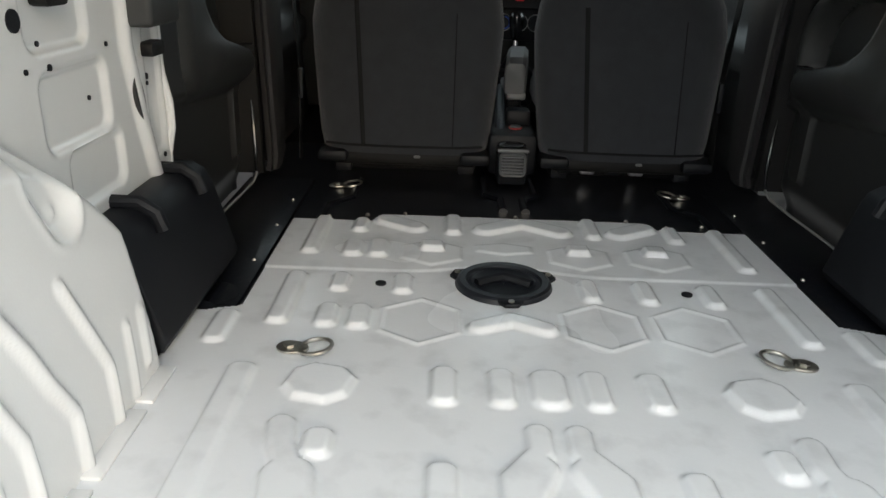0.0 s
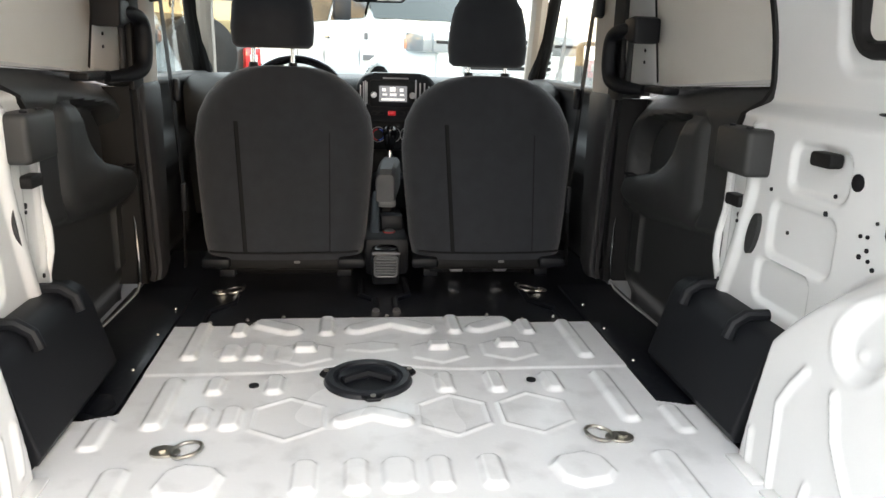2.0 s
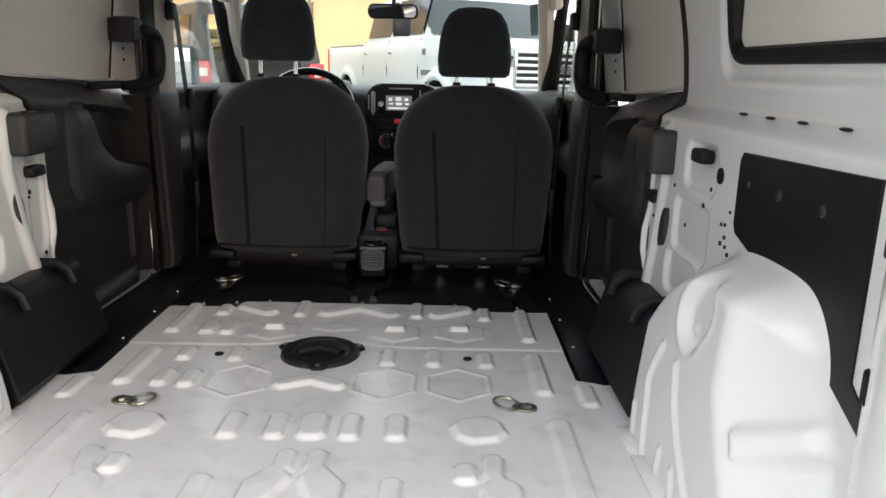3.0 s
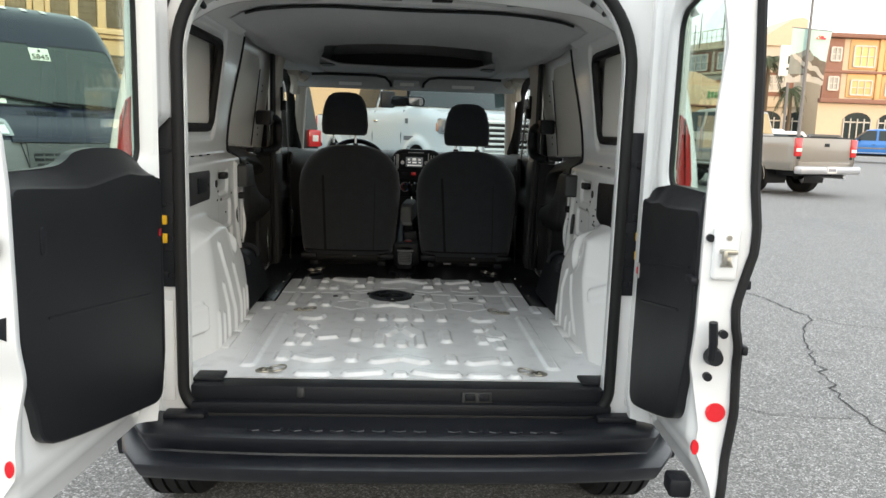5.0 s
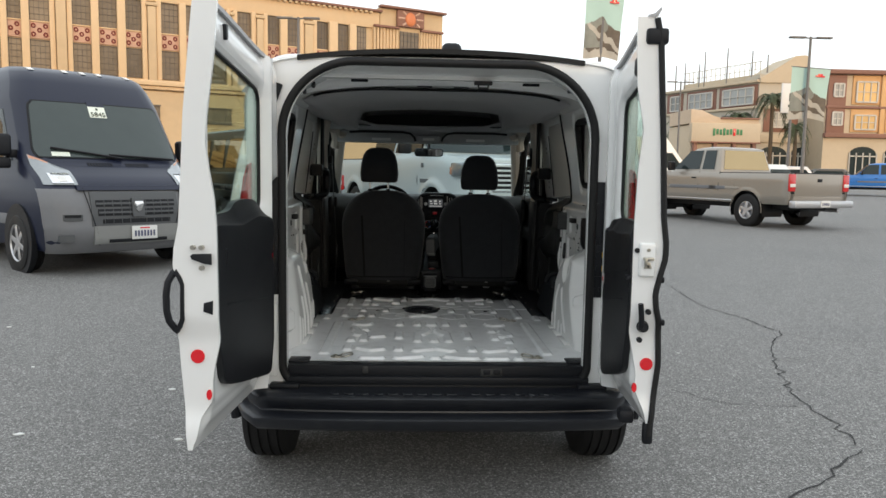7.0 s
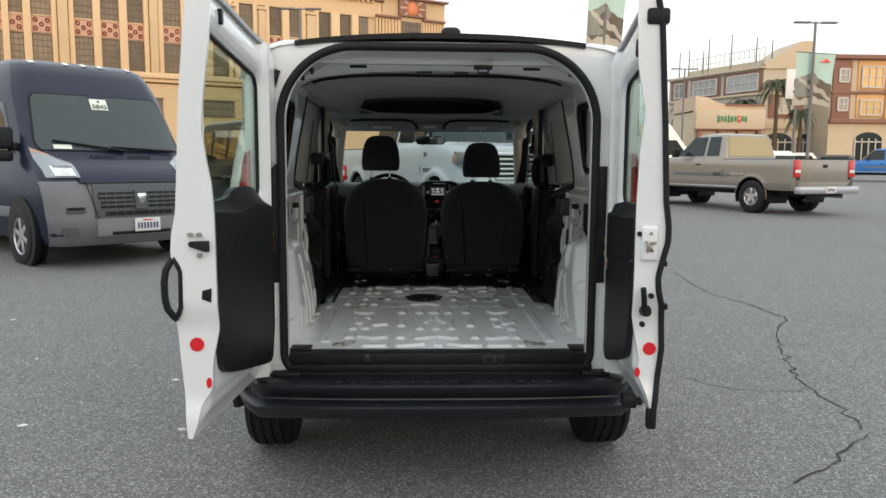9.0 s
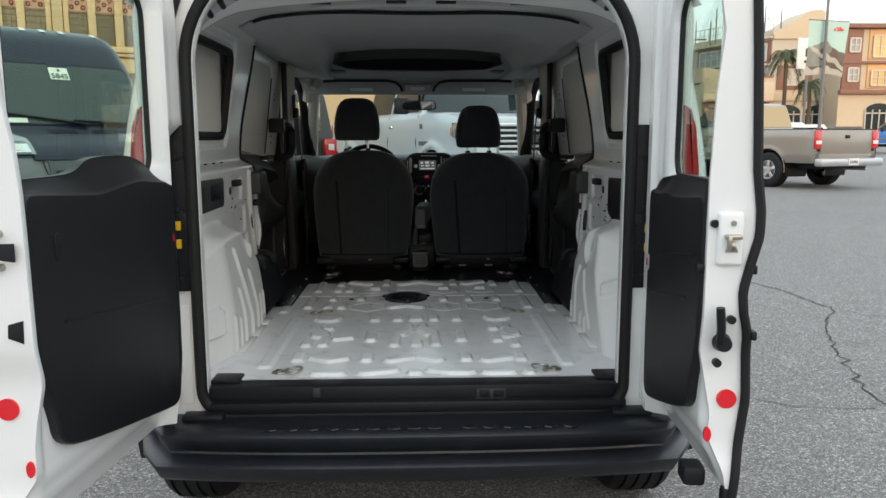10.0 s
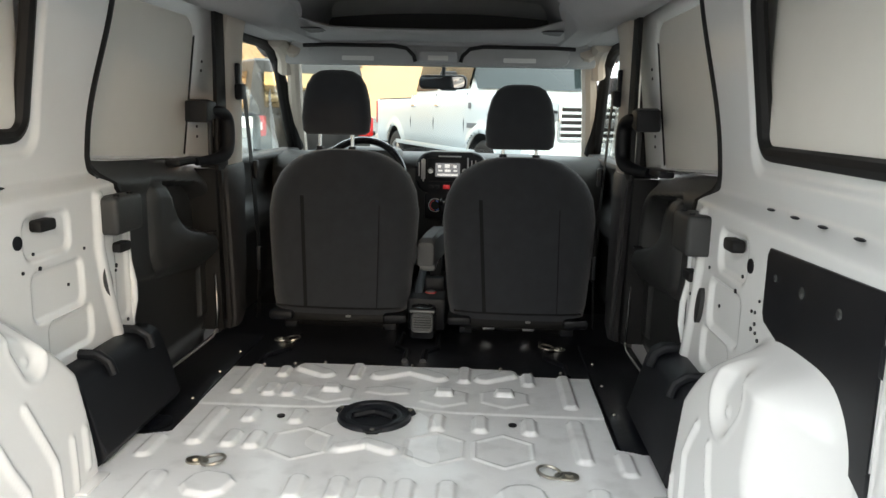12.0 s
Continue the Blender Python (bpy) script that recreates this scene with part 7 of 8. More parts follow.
    pl = part("number_plate", boxes(((0.06, yb, 0.495), (0.32, 0.012, 0.16)), bevel=0.003), PLATE, t, "white number plate")
    bm = bmesh.new()
    for k in range(7):
        box(bm, (0.06 - 0.117 + 0.039 * k, yb - 0.008, 0.485), (0.022, 0.004, 0.07))
    part("plate_bar", bm, PLATE_INK, pl)
    part("plate_line", boxes(((0.06, yb - 0.008, 0.55), (0.12, 0.004, 0.014))), RED, pl)
    return t


high_van()


# ---------------------------------------------------------------- pickup trucks
def pickup(name, label, m, L, W, paint, wheelbase, rear_over, cab0, cab1, belt, bed_z, roof, base, tyre, back_glass, face, doors):
    """A pickup truck; local y runs from tailgate to nose."""
    t = thing(name, label, "pickup truck", m=m)
    hw = W / 2
    ax = (rear_over, rear_over + wheelbase)
    hood = belt + 0.02

    def top(y):
        return np.where(y < cab0, bed_z, np.where(y < cab1, belt, hood - 0.12 * np.clip((y - cab1) / (L - cab1), 0, 1) ** 2.5))

    for s in (-1, 1):
        us, vs = np.linspace(0.0, L, 130), np.linspace(0, 1, 26)
        u, v = np.meshgrid(us, vs, indexing="ij")
        z = base + v * (top(u) - base)
        x = hw - 0.05 * np.clip((v - 0.72) / 0.28, 0, 1) ** 2 - 0.05 * np.clip((0.25 - v) / 0.25, 0, 1) ** 1.5 - 0.16 * np.clip((u - L + 0.7) / 0.7, 0, 1) ** 2.5 - 0.03 * np.clip((0.2 - u) / 0.2, 0, 1) ** 2
        for a in ax:
            r = np.hypot(u - a, z - tyre)
            x = x + (0.035 if face else 0.014) * smooth01(1 - np.abs(r - tyre * 1.25) / (tyre * (0.25 if face else 0.12)))
        pts = np.stack([s * x, u, z], -1).reshape(-1, 3)
        idx = np.arange(u.size).reshape(u.shape)
        quads = np.stack([idx[:-1, :-1], idx[1:, :-1], idx[1:, 1:], idx[:-1, 1:]], -1).reshape(-1, 4)
        mid = pts[quads].mean(1)
        cut = np.zeros(len(mid), bool)
        for a in ax:
            cut |= np.hypot(mid[:, 1] - a, mid[:, 2] - tyre) < tyre * 1.20
        grid_part("body_side", pts, (quads if s > 0 else quads[:, ::-1])[~cut], paint, t, sharp=60)
        for a in ax:
            bm = bmesh.new()
            loft(bm, [[(s * xx, a + tyre * 1.22 * math.cos(q), tyre + tyre * 1.22 * math.sin(q)) for q in np.linspace(-0.3, math.pi + 0.3, 24)] for xx in (0.3, hw - 0.03)], closed=False)
            part("wheel_housing", bm, RUBBER, t)
            wheel(s * (hw - 0.15), a, tyre, tyre, 0.27, s, "", SILVER, "", inner=0.66 if face else 0.53, holder=part("wheel_hub", cyl(bmesh.new(), (s * (hw - 0.4), a, tyre), (s * (hw - 0.2), a, tyre), 0.09), BLACK, t))
        # door seams and handles
        for yd in doors:
            bm = bmesh.new()
            tube(bm, [(s * (hw - 0.02), yd, base + 0.1), (s * (hw + 0.003), yd, (base + belt) / 2), (s * (hw - 0.045), yd, belt)], 0.007, 6)
            part("door_gap", bm, BLACK, t)
        for yd in doors[:-1]:
            part("door_handle", boxes(((s * (hw + 0.004), yd + 0.16, belt - 0.16), (0.03, 0.16, 0.035)), bevel=0.01), BLACK if paint is not CAR_WHITE else CHROME, t)
        for a in ax:
            bm = bmesh.new()
            tube(bm, [(s * (hw + 0.004), a + tyre * 1.20 * math.cos(q), tyre + tyre * 1.20 * math.sin(q)) for q in np.linspace(-0.1 if base < 0.6 else 0.6, math.pi + (0.1 if base < 0.6 else -0.6), 28)], 0.016 if face else 0.007, 8)
            part("arch_lip", bm, paint, t)
        part("side_strip" if not face else "sill_panel", boxes(((s * (hw + 0.006), (cab0 + cab1) / 2 - 0.2, (base + belt) / 2 - 0.02 if not face else base + 0.04), (0.012 if not face else 0.006, cab1 - cab0 + 1.0, 0.06)), bevel=0.002), paint, t)
        if not face:
            bm = bmesh.new()
            tube(bm, [(s * (hw - 0.05), cab0 - 0.01, base), (s * (hw + 0.004), cab0 - 0.01, (base + belt) / 2), (s * (hw - 0.048), cab0 - 0.01, belt)], 0.012, 6)
            part("bed_gap", bm, BLACK, t)
            bm = bmesh.new()
            cyl(bm, (s * (hw - 0.01), cab0 - 0.45, bed_z - 0.30), (s * (hw + 0.006), cab0 - 0.45, bed_z - 0.30), 0.085, seg=24)
            part("fuel_flap", bm, paint, t)
            part("sill_strip", boxes(((s * (hw - 0.025), (cab0 + cab1) / 2, base + 0.05), (0.02, cab1 - cab0 + 0.9, 0.035)), bevel=0.006), SILVER, t)
            part("bed_moulding", boxes(((s * (hw + 0.008), rear_over + tyre * 1.25 + 0.45, (base + belt) / 2 - 0.02), (0.02, 0.55, 0.085)), bevel=0.006), GREY_PLASTIC, t)
            part("door_moulding", boxes(((s * (hw + 0.008), (cab0 + cab1) / 2, (base + belt) / 2 - 0.02), (0.02, cab1 - cab0 - 0.1, 0.085)), bevel=0.006), GREY_PLASTIC, t)
        # mirror
        part("mirror", boxes(((s * (hw + 0.16), cab1 - 0.25, belt + 0.14), (0.22, 0.09, 0.24)), bevel=0.03), BLACK, t, "black door mirror")
        # tail lamps and head lamps
        part("tail_lamp", boxes(((s * (hw - 0.105), 0.0, bed_z - 0.22), (0.20, 0.06, 0.40)), bevel=0.02), RED_LAMP, t, "red tail lamp")
        part("reverse_lamp", boxes(((s * (hw - 0.105), -0.032, bed_z - 0.28), (0.17, 0.006, 0.075)), bevel=0.003), PLATE, t)
    # deck, bonnet, closing faces
    bm = bmesh.new()
    loft(bm, [[(x, y, float(top(np.array(y))) + 0.03 * (1 - (x / hw) ** 2) - 0.02) for x in np.linspace(-hw + 0.05 + 0.13 * max(0, (y - L + 0.7) / 0.7) ** 2.5, hw - 0.05 - 0.13 * max(0, (y - L + 0.7) / 0.7) ** 2.5, 13)] for y in np.linspace(cab1 - 0.1, L, 14)], closed=False)
    part("bonnet", bm, paint, t, sharp=60)
    part("bed_floor", boxes(((0, cab0 / 2, bed_z - 0.45), (W - 0.2, cab0, 0.05))), RUBBER, t)
    part("bed_rail", boxes(((hw - 0.09, cab0 / 2, bed_z), (0.09, cab0, 0.02)), ((-hw + 0.09, cab0 / 2, bed_z), (0.09, cab0, 0.02)), bevel=0.006), BLACK, t)
    bm = bmesh.new()
    box(bm, (0, 0.03, (bed_z + base) / 2 + 0.10), (W - 0.40, 0.08, bed_z - base - 0.20), 0.015)
    gate = part("tailgate", bm, paint, t)
    part("gate_cap", boxes(((0, 0.03, bed_z + 0.0), (W - 0.40, 0.10, 0.025)), bevel=0.008), BLACK, gate)
    part("gate_handle", boxes(((0, -0.014, bed_z - 0.16), (0.15, 0.02, 0.075)), bevel=0.008), BLACK, gate)
    for s in (-1, 1):
        part("corner_post", boxes(((s * (hw - 0.12), 0.06, (bed_z + base) / 2), (0.20, 0.10, bed_z - base)), bevel=0.03), paint, t)
    part("rear_bumper", boxes(((0, -0.10, base + 0.02), (W - 0.06, 0.20, 0.17)), bevel=0.035), SILVER, t, "chrome rear bumper")
    part("rear_panel", boxes(((0, 0.04, base + 0.16), (W - 0.1, 0.06, 0.20)), bevel=0.01), paint, t)
    pl = part("number_plate", boxes(((0, -0.206, base + 0.03), (0.31, 0.012, 0.15)), bevel=0.003), PLATE, t, "white number plate")
    part("plate_bar", boxes(*[((-0.10 + 0.04 * k, -0.214, base + 0.025), (0.022, 0.004, 0.06)) for k in range(6)]), PLATE_INK, pl)
    part("chassis", boxes(((0, L / 2, base - 0.02), (W - 0.7, L - 0.5, 0.22)), bevel=0.03), RUBBER, t)
    bm = bmesh.new()
    cyl(bm, (hw - 0.35, -0.05, base - 0.13), (hw - 0.35, 0.5, base - 0.13), 0.05, seg=14)
    part("exhaust", bm, SILVER, t)
    # cab greenhouse
    z0, z1 = belt - 0.02, roof
    rows = []
    for q in (0.0, 0.15, 0.5, 0.8, 0.92, 0.98, 1.0):
        z = z0 + (z1 - z0) * q
        w = hw - 0.06 - 0.17 * q - (0.14 * ((q - 0.9) / 0.1) ** 2 if q > 0.9 else 0)
        ya = cab0 + 0.02 + 0.14 * q + (0.25 * ((q - 0.9) / 0.1) ** 2 if q > 0.9 else 0)
        yb = cab1 + 0.10 - 0.80 * q - (0.30 * ((q - 0.9) / 0.1) ** 2 if q > 0.9 else 0)
        out = [(-w * 0.88, ya, z), (w * 0.88, ya, z), (w * 0.97, ya + 0.05, z), (w, ya + 0.16, z), (w, (ya + yb) / 2, z), (w, yb - 0.22, z), (w * 0.95, yb - 0.07, z), (w * 0.6, yb + 0.03, z),
               (0, yb + 0.07, z), (-w * 0.6, yb + 0.03, z), (-w * 0.95, yb - 0.07, z), (-w, yb - 0.22, z), (-w, (ya + yb) / 2, z), (-w, ya + 0.16, z), (-w * 0.97, ya + 0.05, z)]
        rows.append(out)
    bm = bmesh.new()
    loft(bm, rows, True, True)
    cab = part("cab", bm, paint, t, sharp=55)

    def frame_at(q):
        return z0 + (z1 - z0) * q, hw - 0.06 - 0.17 * q, cab0 + 0.02 + 0.14 * q, cab1 + 0.10 - 0.80 * q
    # glass panes, set a little proud of the cab
    (za, wa, ya, fa), (zb, wb, yb_, fb) = frame_at(0.12), frame_at(0.86)
    bm = bmesh.new()
    loft(bm, [[(x * wa * 0.86, ya - 0.012, za) for x in (-1, 1)], [(x * wb * 0.86, yb_ - 0.012, zb) for x in (-1, 1)], [(x * wb * 0.86, yb_ + 0.03, zb) for x in (-1, 1)], [(x * wa * 0.86, ya + 0.03, za) for x in (-1, 1)]], closed=False)
    part("rear_window", bm, back_glass, cab, "rear window glass")
    bm = bmesh.new()
    loft(bm, [[(x * w * 0.94, f - 0.075 + 0.155 * math.cos(x * 1.15) ** 1 - 0.0 + 0.012, z) for x in np.linspace(-1, 1, 11)] for z, w, f in ((za, wa, fa), ((za + zb) / 2, (wa + wb) / 2, (fa + fb) / 2), (zb, wb, fb))], closed=False)
    part("windscreen", bm, DARK_GLASS, cab, "dark windscreen")
    for s in (-1, 1):
        cuts = [y for y in doors if cab0 < y < cab1]
        spans = list(zip([cab0 + 0.22] + [c + 0.05 for c in cuts], [c - 0.05 for c in cuts] + [cab1 - 0.10]))
        for i, (y0, y1) in enumerate(spans):
            if y1 - y0 < 0.15:
                continue
            e0 = 0.06 if i == 0 else 0.0
            e1 = 0.50 if i == len(spans) - 1 else 0.0
            bm = bmesh.new()
            lo, hi = [(s * (wa + 0.010), y0, za), (s * (wa + 0.010), y1, za)], [(s * (wb + 0.012), y0 + e0, zb), (s * (wb + 0.012), y1 - e1, zb)]
            loft(bm, [lo, hi, [(x - s * 0.03, y, z) for x, y, z in hi], [(x - s * 0.03, y, z) for x, y, z in lo]], closed=False)
            part("side_window", bm, DARK_GLASS, cab, "dark side window")
    # nose
    gz0, gz1 = base + 0.22, hood - 0.14
    bm = bmesh.new()
    box(bm, (0, L - 0.03, (base + hood) / 2 - 0.02), (W - 0.34, 0.16, hood - base - 0.10), 0.05, 3)
    nose = part("nose", bm, paint, t)
    g = part("grille", boxes(((0, L + 0.055, (gz0 + gz1) / 2), (W * 0.56, 0.05, gz1 - gz0)), bevel=0.03), BLACK if not face else CHROME, t, "wide barred grille")
    n = 6
    for k in range(n):
        z = gz0 + 0.04 + (gz1 - gz0 - 0.08) * k / (n - 1)
        part("grille_bar", boxes(((0, L + 0.09, z), (W * 0.54, 0.035, 0.030)), bevel=0.008), paint if face else CHROME, g)
    for k in range(n - 1):
        z = gz0 + 0.04 + (gz1 - gz0 - 0.08) * (k + 0.5) / (n - 1)
        part("grille_gap", boxes(((0, L + 0.082, z), (W * 0.53, 0.012, 0.055)), bevel=0.004), BLACK, g)
    part("grille_badge", boxes(((0, L + 0.118, (gz0 + gz1) / 2), (0.42, 0.012, 0.085)), bevel=0.01), GREY_PLASTIC, g)
    for s in (-1, 1):
        hl = part("headlamp", boxes(((s * (W * 0.28 + 0.17), L + 0.03, gz1 - 0.10), (0.36, 0.10, 0.21)), bevel=0.035), HEADLAMP, t, "clear headlamp")
        if face:
            part("lamp_wing", boxes(((s * (hw - 0.065), L - 0.17, gz1 - 0.10), (0.14, 0.42, 0.20)), bevel=0.03), HEADLAMP, hl)
            part("lamp_bar", boxes(((s * (W * 0.28 + 0.17), L + 0.082, gz1 - 0.10), (0.30, 0.012, 0.03)), bevel=0.004), BLACK, hl)
        part("amber_corner", boxes(((s * (hw - 0.055), L - 0.36, gz1 - 0.12), (0.14, 0.05, 0.11)) if face else ((s * (W * 0.28 + 0.33), L - 0.00, gz1 - 0.10), (0.05, 0.10, 0.17)), bevel=0.012), AMBER, hl)
    part("front_bumper", boxes(((0, L + 0.06, base + 0.03), (W - 0.10, 0.26, 0.26)), bevel=0.06), CAR_WHITE if face else CHROME, t, "front bumper")
    return t


pickup("pickup_truck", "champagne extended-cab pickup truck parked with its tailgate to the van", pose(9.38, 13.96, ground_z(13.96), 0, 0, 22),
       5.80, 1.99, TAN_PAINT, 3.65, 1.22, 2.15, 3.95, 1.33, 1.31, 1.97, 0.58, 0.405, GOLD_SKY_GLASS, False, (2.85, 3.95))
ram = pickup("pickup_truck", "white heavy-duty crew-cab pickup truck parked beyond the windscreen", pose(-0.80, 13.3, ground_z(10.5), 0, 0, 202.4),
             6.05, 2.02, CAR_WHITE, 3.80, 1.25, 2.05, 4.55, 1.50, 1.46, 2.10, 0.74, 0.47, DARK_GLASS, True, (2.15, 3.25, 4.45))
part("side_badge", boxes(((-1.02 + 2.038, 4.75, 1.10), (0.006, 0.34, 0.06)), ((1.018, 4.66, 1.34), (0.006, 0.09, 0.07))), GREY_PLASTIC, ram)
pickup("pickup_truck", "bright blue pickup truck far across the lot", pose(28.5, 36.5, ground_z(36.5), 0, 0, 60),
       5.4, 1.95, BLUE_PAINT, 3.5, 1.1, 1.8, 3.8, 1.15, 1.12, 1.85, 0.50, 0.38, DARK_GLASS, False, (2.7, 3.8))


# ---------------------------------------------------------------- boxy off-road car seen from behind
def off_roader(m):
    t = thing("off_road_car", "dark grey boxy off-road car with a spare wheel on its tailgate", "car", m=m)
    part("body", boxes(((0, 2.05, 0.90), (1.62, 3.9, 0.62)), bevel=0.05), JEEP_BLACK, t)
    bm = bmesh.new()
    rows = []
    for z, w, y0, y1 in ((1.20, 0.79, 0.12, 2.75), (1.75, 0.70, 0.18, 2.45), (1.84, 0.68, 0.20, 2.40), (1.87, 0.64, 0.26, 2.30)):
        rows.append([(-w, y0, z), (w, y0, z), (w, y1, z), (-w, y1, z)])
    loft(bm, rows, True, True)
    top = part("hard_top", bm, JEEP_BLACK, t)
    part("rear_window", boxes(((0, 0.128, 1.50), (1.18, 0.03, 0.42)), bevel=0.01), GOLD_SKY_GLASS, top, "rear window glass")
    for s in (-1, 1):
        for y0, y1 in ((0.35, 1.05), (1.15, 1.80), (1.88, 2.45)):
            bm = bmesh.new()
            loft(bm, [[(s * 0.785, y0, 1.27), (s * 0.785, y1, 1.27)], [(s * 0.715, y0 + 0.03, 1.72), (s * 0.715, y1 - 0.08, 1.72)], [(s * 0.69, y0 + 0.03, 1.72), (s * 0.69, y1 - 0.08, 1.72)]], closed=False)
            part("side_window", bm, GOLD_SKY_GLASS, top, "side window glass")
        part("fender", boxes(((s * 0.86, 0.85, 0.98), (0.22, 1.1, 0.07)), ((s * 0.86, 3.45, 0.98), (0.22, 1.2, 0.07)), bevel=0.03), BLACK, t)
        lamp = part("tail_lamp", boxes(((s * 0.70, 0.06, 1.07), (0.20, 0.10, 0.25)), bevel=0.025), RED_LAMP, t, "square red tail lamp")
        part("lamp_core", boxes(((s * 0.70, 0.005, 1.07), (0.09, 0.01, 0.09)), bevel=0.004), PLATE, lamp)
        part("mirror", boxes(((s * 0.98, 2.55, 1.30), (0.20, 0.10, 0.20)), bevel=0.03), BLACK, t)
        for a in (0.85, 3.40):
            wheel(s * 0.80, a, 0.41, 0.41, 0.26, s, "", GREY_PLASTIC, "", holder=part("wheel_hub", cyl(bmesh.new(), (s * 0.6, a, 0.41), (s * 0.75, a, 0.41), 0.09), BLACK, t))
    bm = bmesh.new()
    prof = [(0.10, 0.0), (0.24, -0.03), (0.28, -0.02), (0.385, 0.0), (0.405, 0.06), (0.405, 0.18), (0.36, 0.24)]
    loft(bm, [[(r * math.cos(a), -0.24 + d, 1.12 + r * math.sin(a)) for a in [2 * math.pi * k / 32 for k in range(32)]] for r, d in prof], True, True)
    part("spare_wheel", bm, RUBBER, t, "black spare wheel")
    part("rear_bumper", boxes(((0, -0.02, 0.62), (1.60, 0.22, 0.18)), bevel=0.04), BLACK, t)
    part("bonnet", boxes(((0, 3.35, 1.18), (1.40, 1.3, 0.16)), bevel=0.05), JEEP_BLACK, t)
    part("windscreen", boxes(((0, 2.62, 1.50), (1.35, 0.04, 0.45)), bevel=0.01), DARK_GLASS, t)
    bm = bmesh.new()
    tube(bm, [(-0.28, 0.08, 1.74), (-0.20, 0.05, 1.70), (-0.20, 0.05, 1.62)], 0.012, 6)
    part("wiper", bm, BLACK, t)
    return t


off_roader(pose(-1.86, 8.50, ground_z(8.5), 0, 0, 33))


def far_car(name, label, m, paint, L=4.5, W=1.8, H=1.5, van=False):
    """A simple but shaped parked car or van, far off."""
    t = thing(name, label, "van" if van else "car", m=m)
    rows = []
    prof = ((0.25, 0.0, L), (0.55, -0.06, L + 0.06), (0.85, 0.0, L), (0.92, 0.1, L - 0.15)) if not van else ((0.3, 0.0, L), (0.8, -0.04, L + 0.05), (1.15, 0.0, L - 0.1), (1.3, 0.02, L - 0.6))
    for z, a, b in prof:
        w = W / 2 - (0.04 if z in (0.25, 0.92, 0.3) else 0)
        rows.append([(-w * 0.8, a, z), (w * 0.8, a, z), (w, a + 0.2, z), (w, b - 0.3, z), (w * 0.75, b, z), (-w * 0.75, b, z), (-w, b - 0.3, z), (-w, a + 0.2, z)])
    bm = bmesh.new()
    loft(bm, rows, True, True)
    part("body", bm, paint, t)
    g0, g1 = (0.9, H) if not van else (1.28, H)
    rows = []
    for q in (0, 0.75, 0.95, 1.0):
        z, w = g0 + (g1 - g0) * q, W / 2 - 0.08 - 0.14 * q - (0.1 if q == 1 else 0)
        a, b = ((0.25 + 0.5 * q, L - 1.2 - 0.9 * q) if not van else (0.03 + 0.05 * q, L - 0.7 - 0.9 * q))
        rows.append([(-w, a, z), (w, a, z), (w, b, z), (-w, b, z)])
    bm = bmesh.new()
    loft(bm, rows, True, True)
    cab = part("roof", bm, paint, t)
    for s in (-1, 1):
        x = s * (W / 2 - 0.12)
        bm = bmesh.new()
        a, b = (0.75, L - 1.7) if not van else (L - 2.6, L - 1.2)
        prism(bm, [(a - 0.25, g0 + 0.06), (b + 0.3, g0 + 0.06), (b - 0.15, g0 + (g1 - g0) * (0.72 if not van else 0.5)), (a + 0.1, g0 + (g1 - g0) * (0.72 if not van else 0.5))], "x", x - s * 0.05, x + s * 0.03)
        part("side_window", bm, DARK_GLASS, cab)
        part("tail_lamp", boxes(((s * (W / 2 - 0.2), 0.0, 0.8), (0.25, 0.06, 0.14)), bevel=0.01), RED_LAMP, t)
        for yy in (0.8, L - 0.85):
            bm = bmesh.new()
            cyl(bm, (s * (W / 2 - 0.2), yy, 0.33), (s * (W / 2 + 0.01), yy, 0.33), 0.33, seg=24)
            part("wheel", bm, RUBBER, t)
    part("rear_window", boxes(((0, 0.42 if not van else 0.02, g0 + (g1 - g0) * 0.42), (W - 0.5, 0.04, (g1 - g0) * 0.5)), bevel=0.01), DARK_GLASS, cab)
    return t


far_car("delivery_van", "white high-roof delivery van behind the pickup truck", pose(5.2, 25.0, ground_z(25), 0, 0, -90), CAR_WHITE, 5.6, 2.0, 2.55, True)
far_car("parked_car", "white parked car across the lot", pose(18.9, 34.0, ground_z(34), 0, 0, 20), CAR_WHITE, 4.6, 1.85, 1.65)
far_car("parked_car", "silver parked car in a far row", pose(26.0, 44.0, ground_z(44), 0, 0, 75), SILVER, 4.5, 1.8, 1.6)
far_car("parked_car", "dark parked car in a far row", pose(33.0, 52.0, ground_z(52), 0, 0, 80), JEEP_BLACK, 4.5, 1.8, 1.5)
far_car("parked_car", "dark parked car in a far row", pose(38.0, 60.0, ground_z(60), 0, 0, 78), GREY_PLASTIC, 4.5, 1.8, 1.5)

# ---------------------------------------------------------------- buildings
STUCCO = material("tan_stucco", (0.60, 0.45, 0.28), 0.85, vary=0.12, grain=2.0, bump=0.3, bump_scale=20, stain=(0.45, 0.34, 0.22), stain_amount=0.5, stain_scale=0.35)
DECO_PALE = material("sand_stucco", (0.68, 0.50, 0.31), 0.85, vary=0.10, grain=2.0, stain=(0.60, 0.44, 0.28), stain_amount=0.4, stain_scale=0.4)
STUCCO_PALE = material("pale_stucco", (0.54, 0.45, 0.33), 0.85, vary=0.10, grain=2.0, stain=(0.5, 0.42, 0.32), stain_amount=0.4, stain_scale=0.4)
CREAM = material("cream_stucco", (0.50, 0.45, 0.37), 0.85, vary=0.10, grain=1.5)
BRICK_RED = material("red_brown_panel", (0.25, 0.13, 0.095), 0.8, vary=0.15, grain=3)
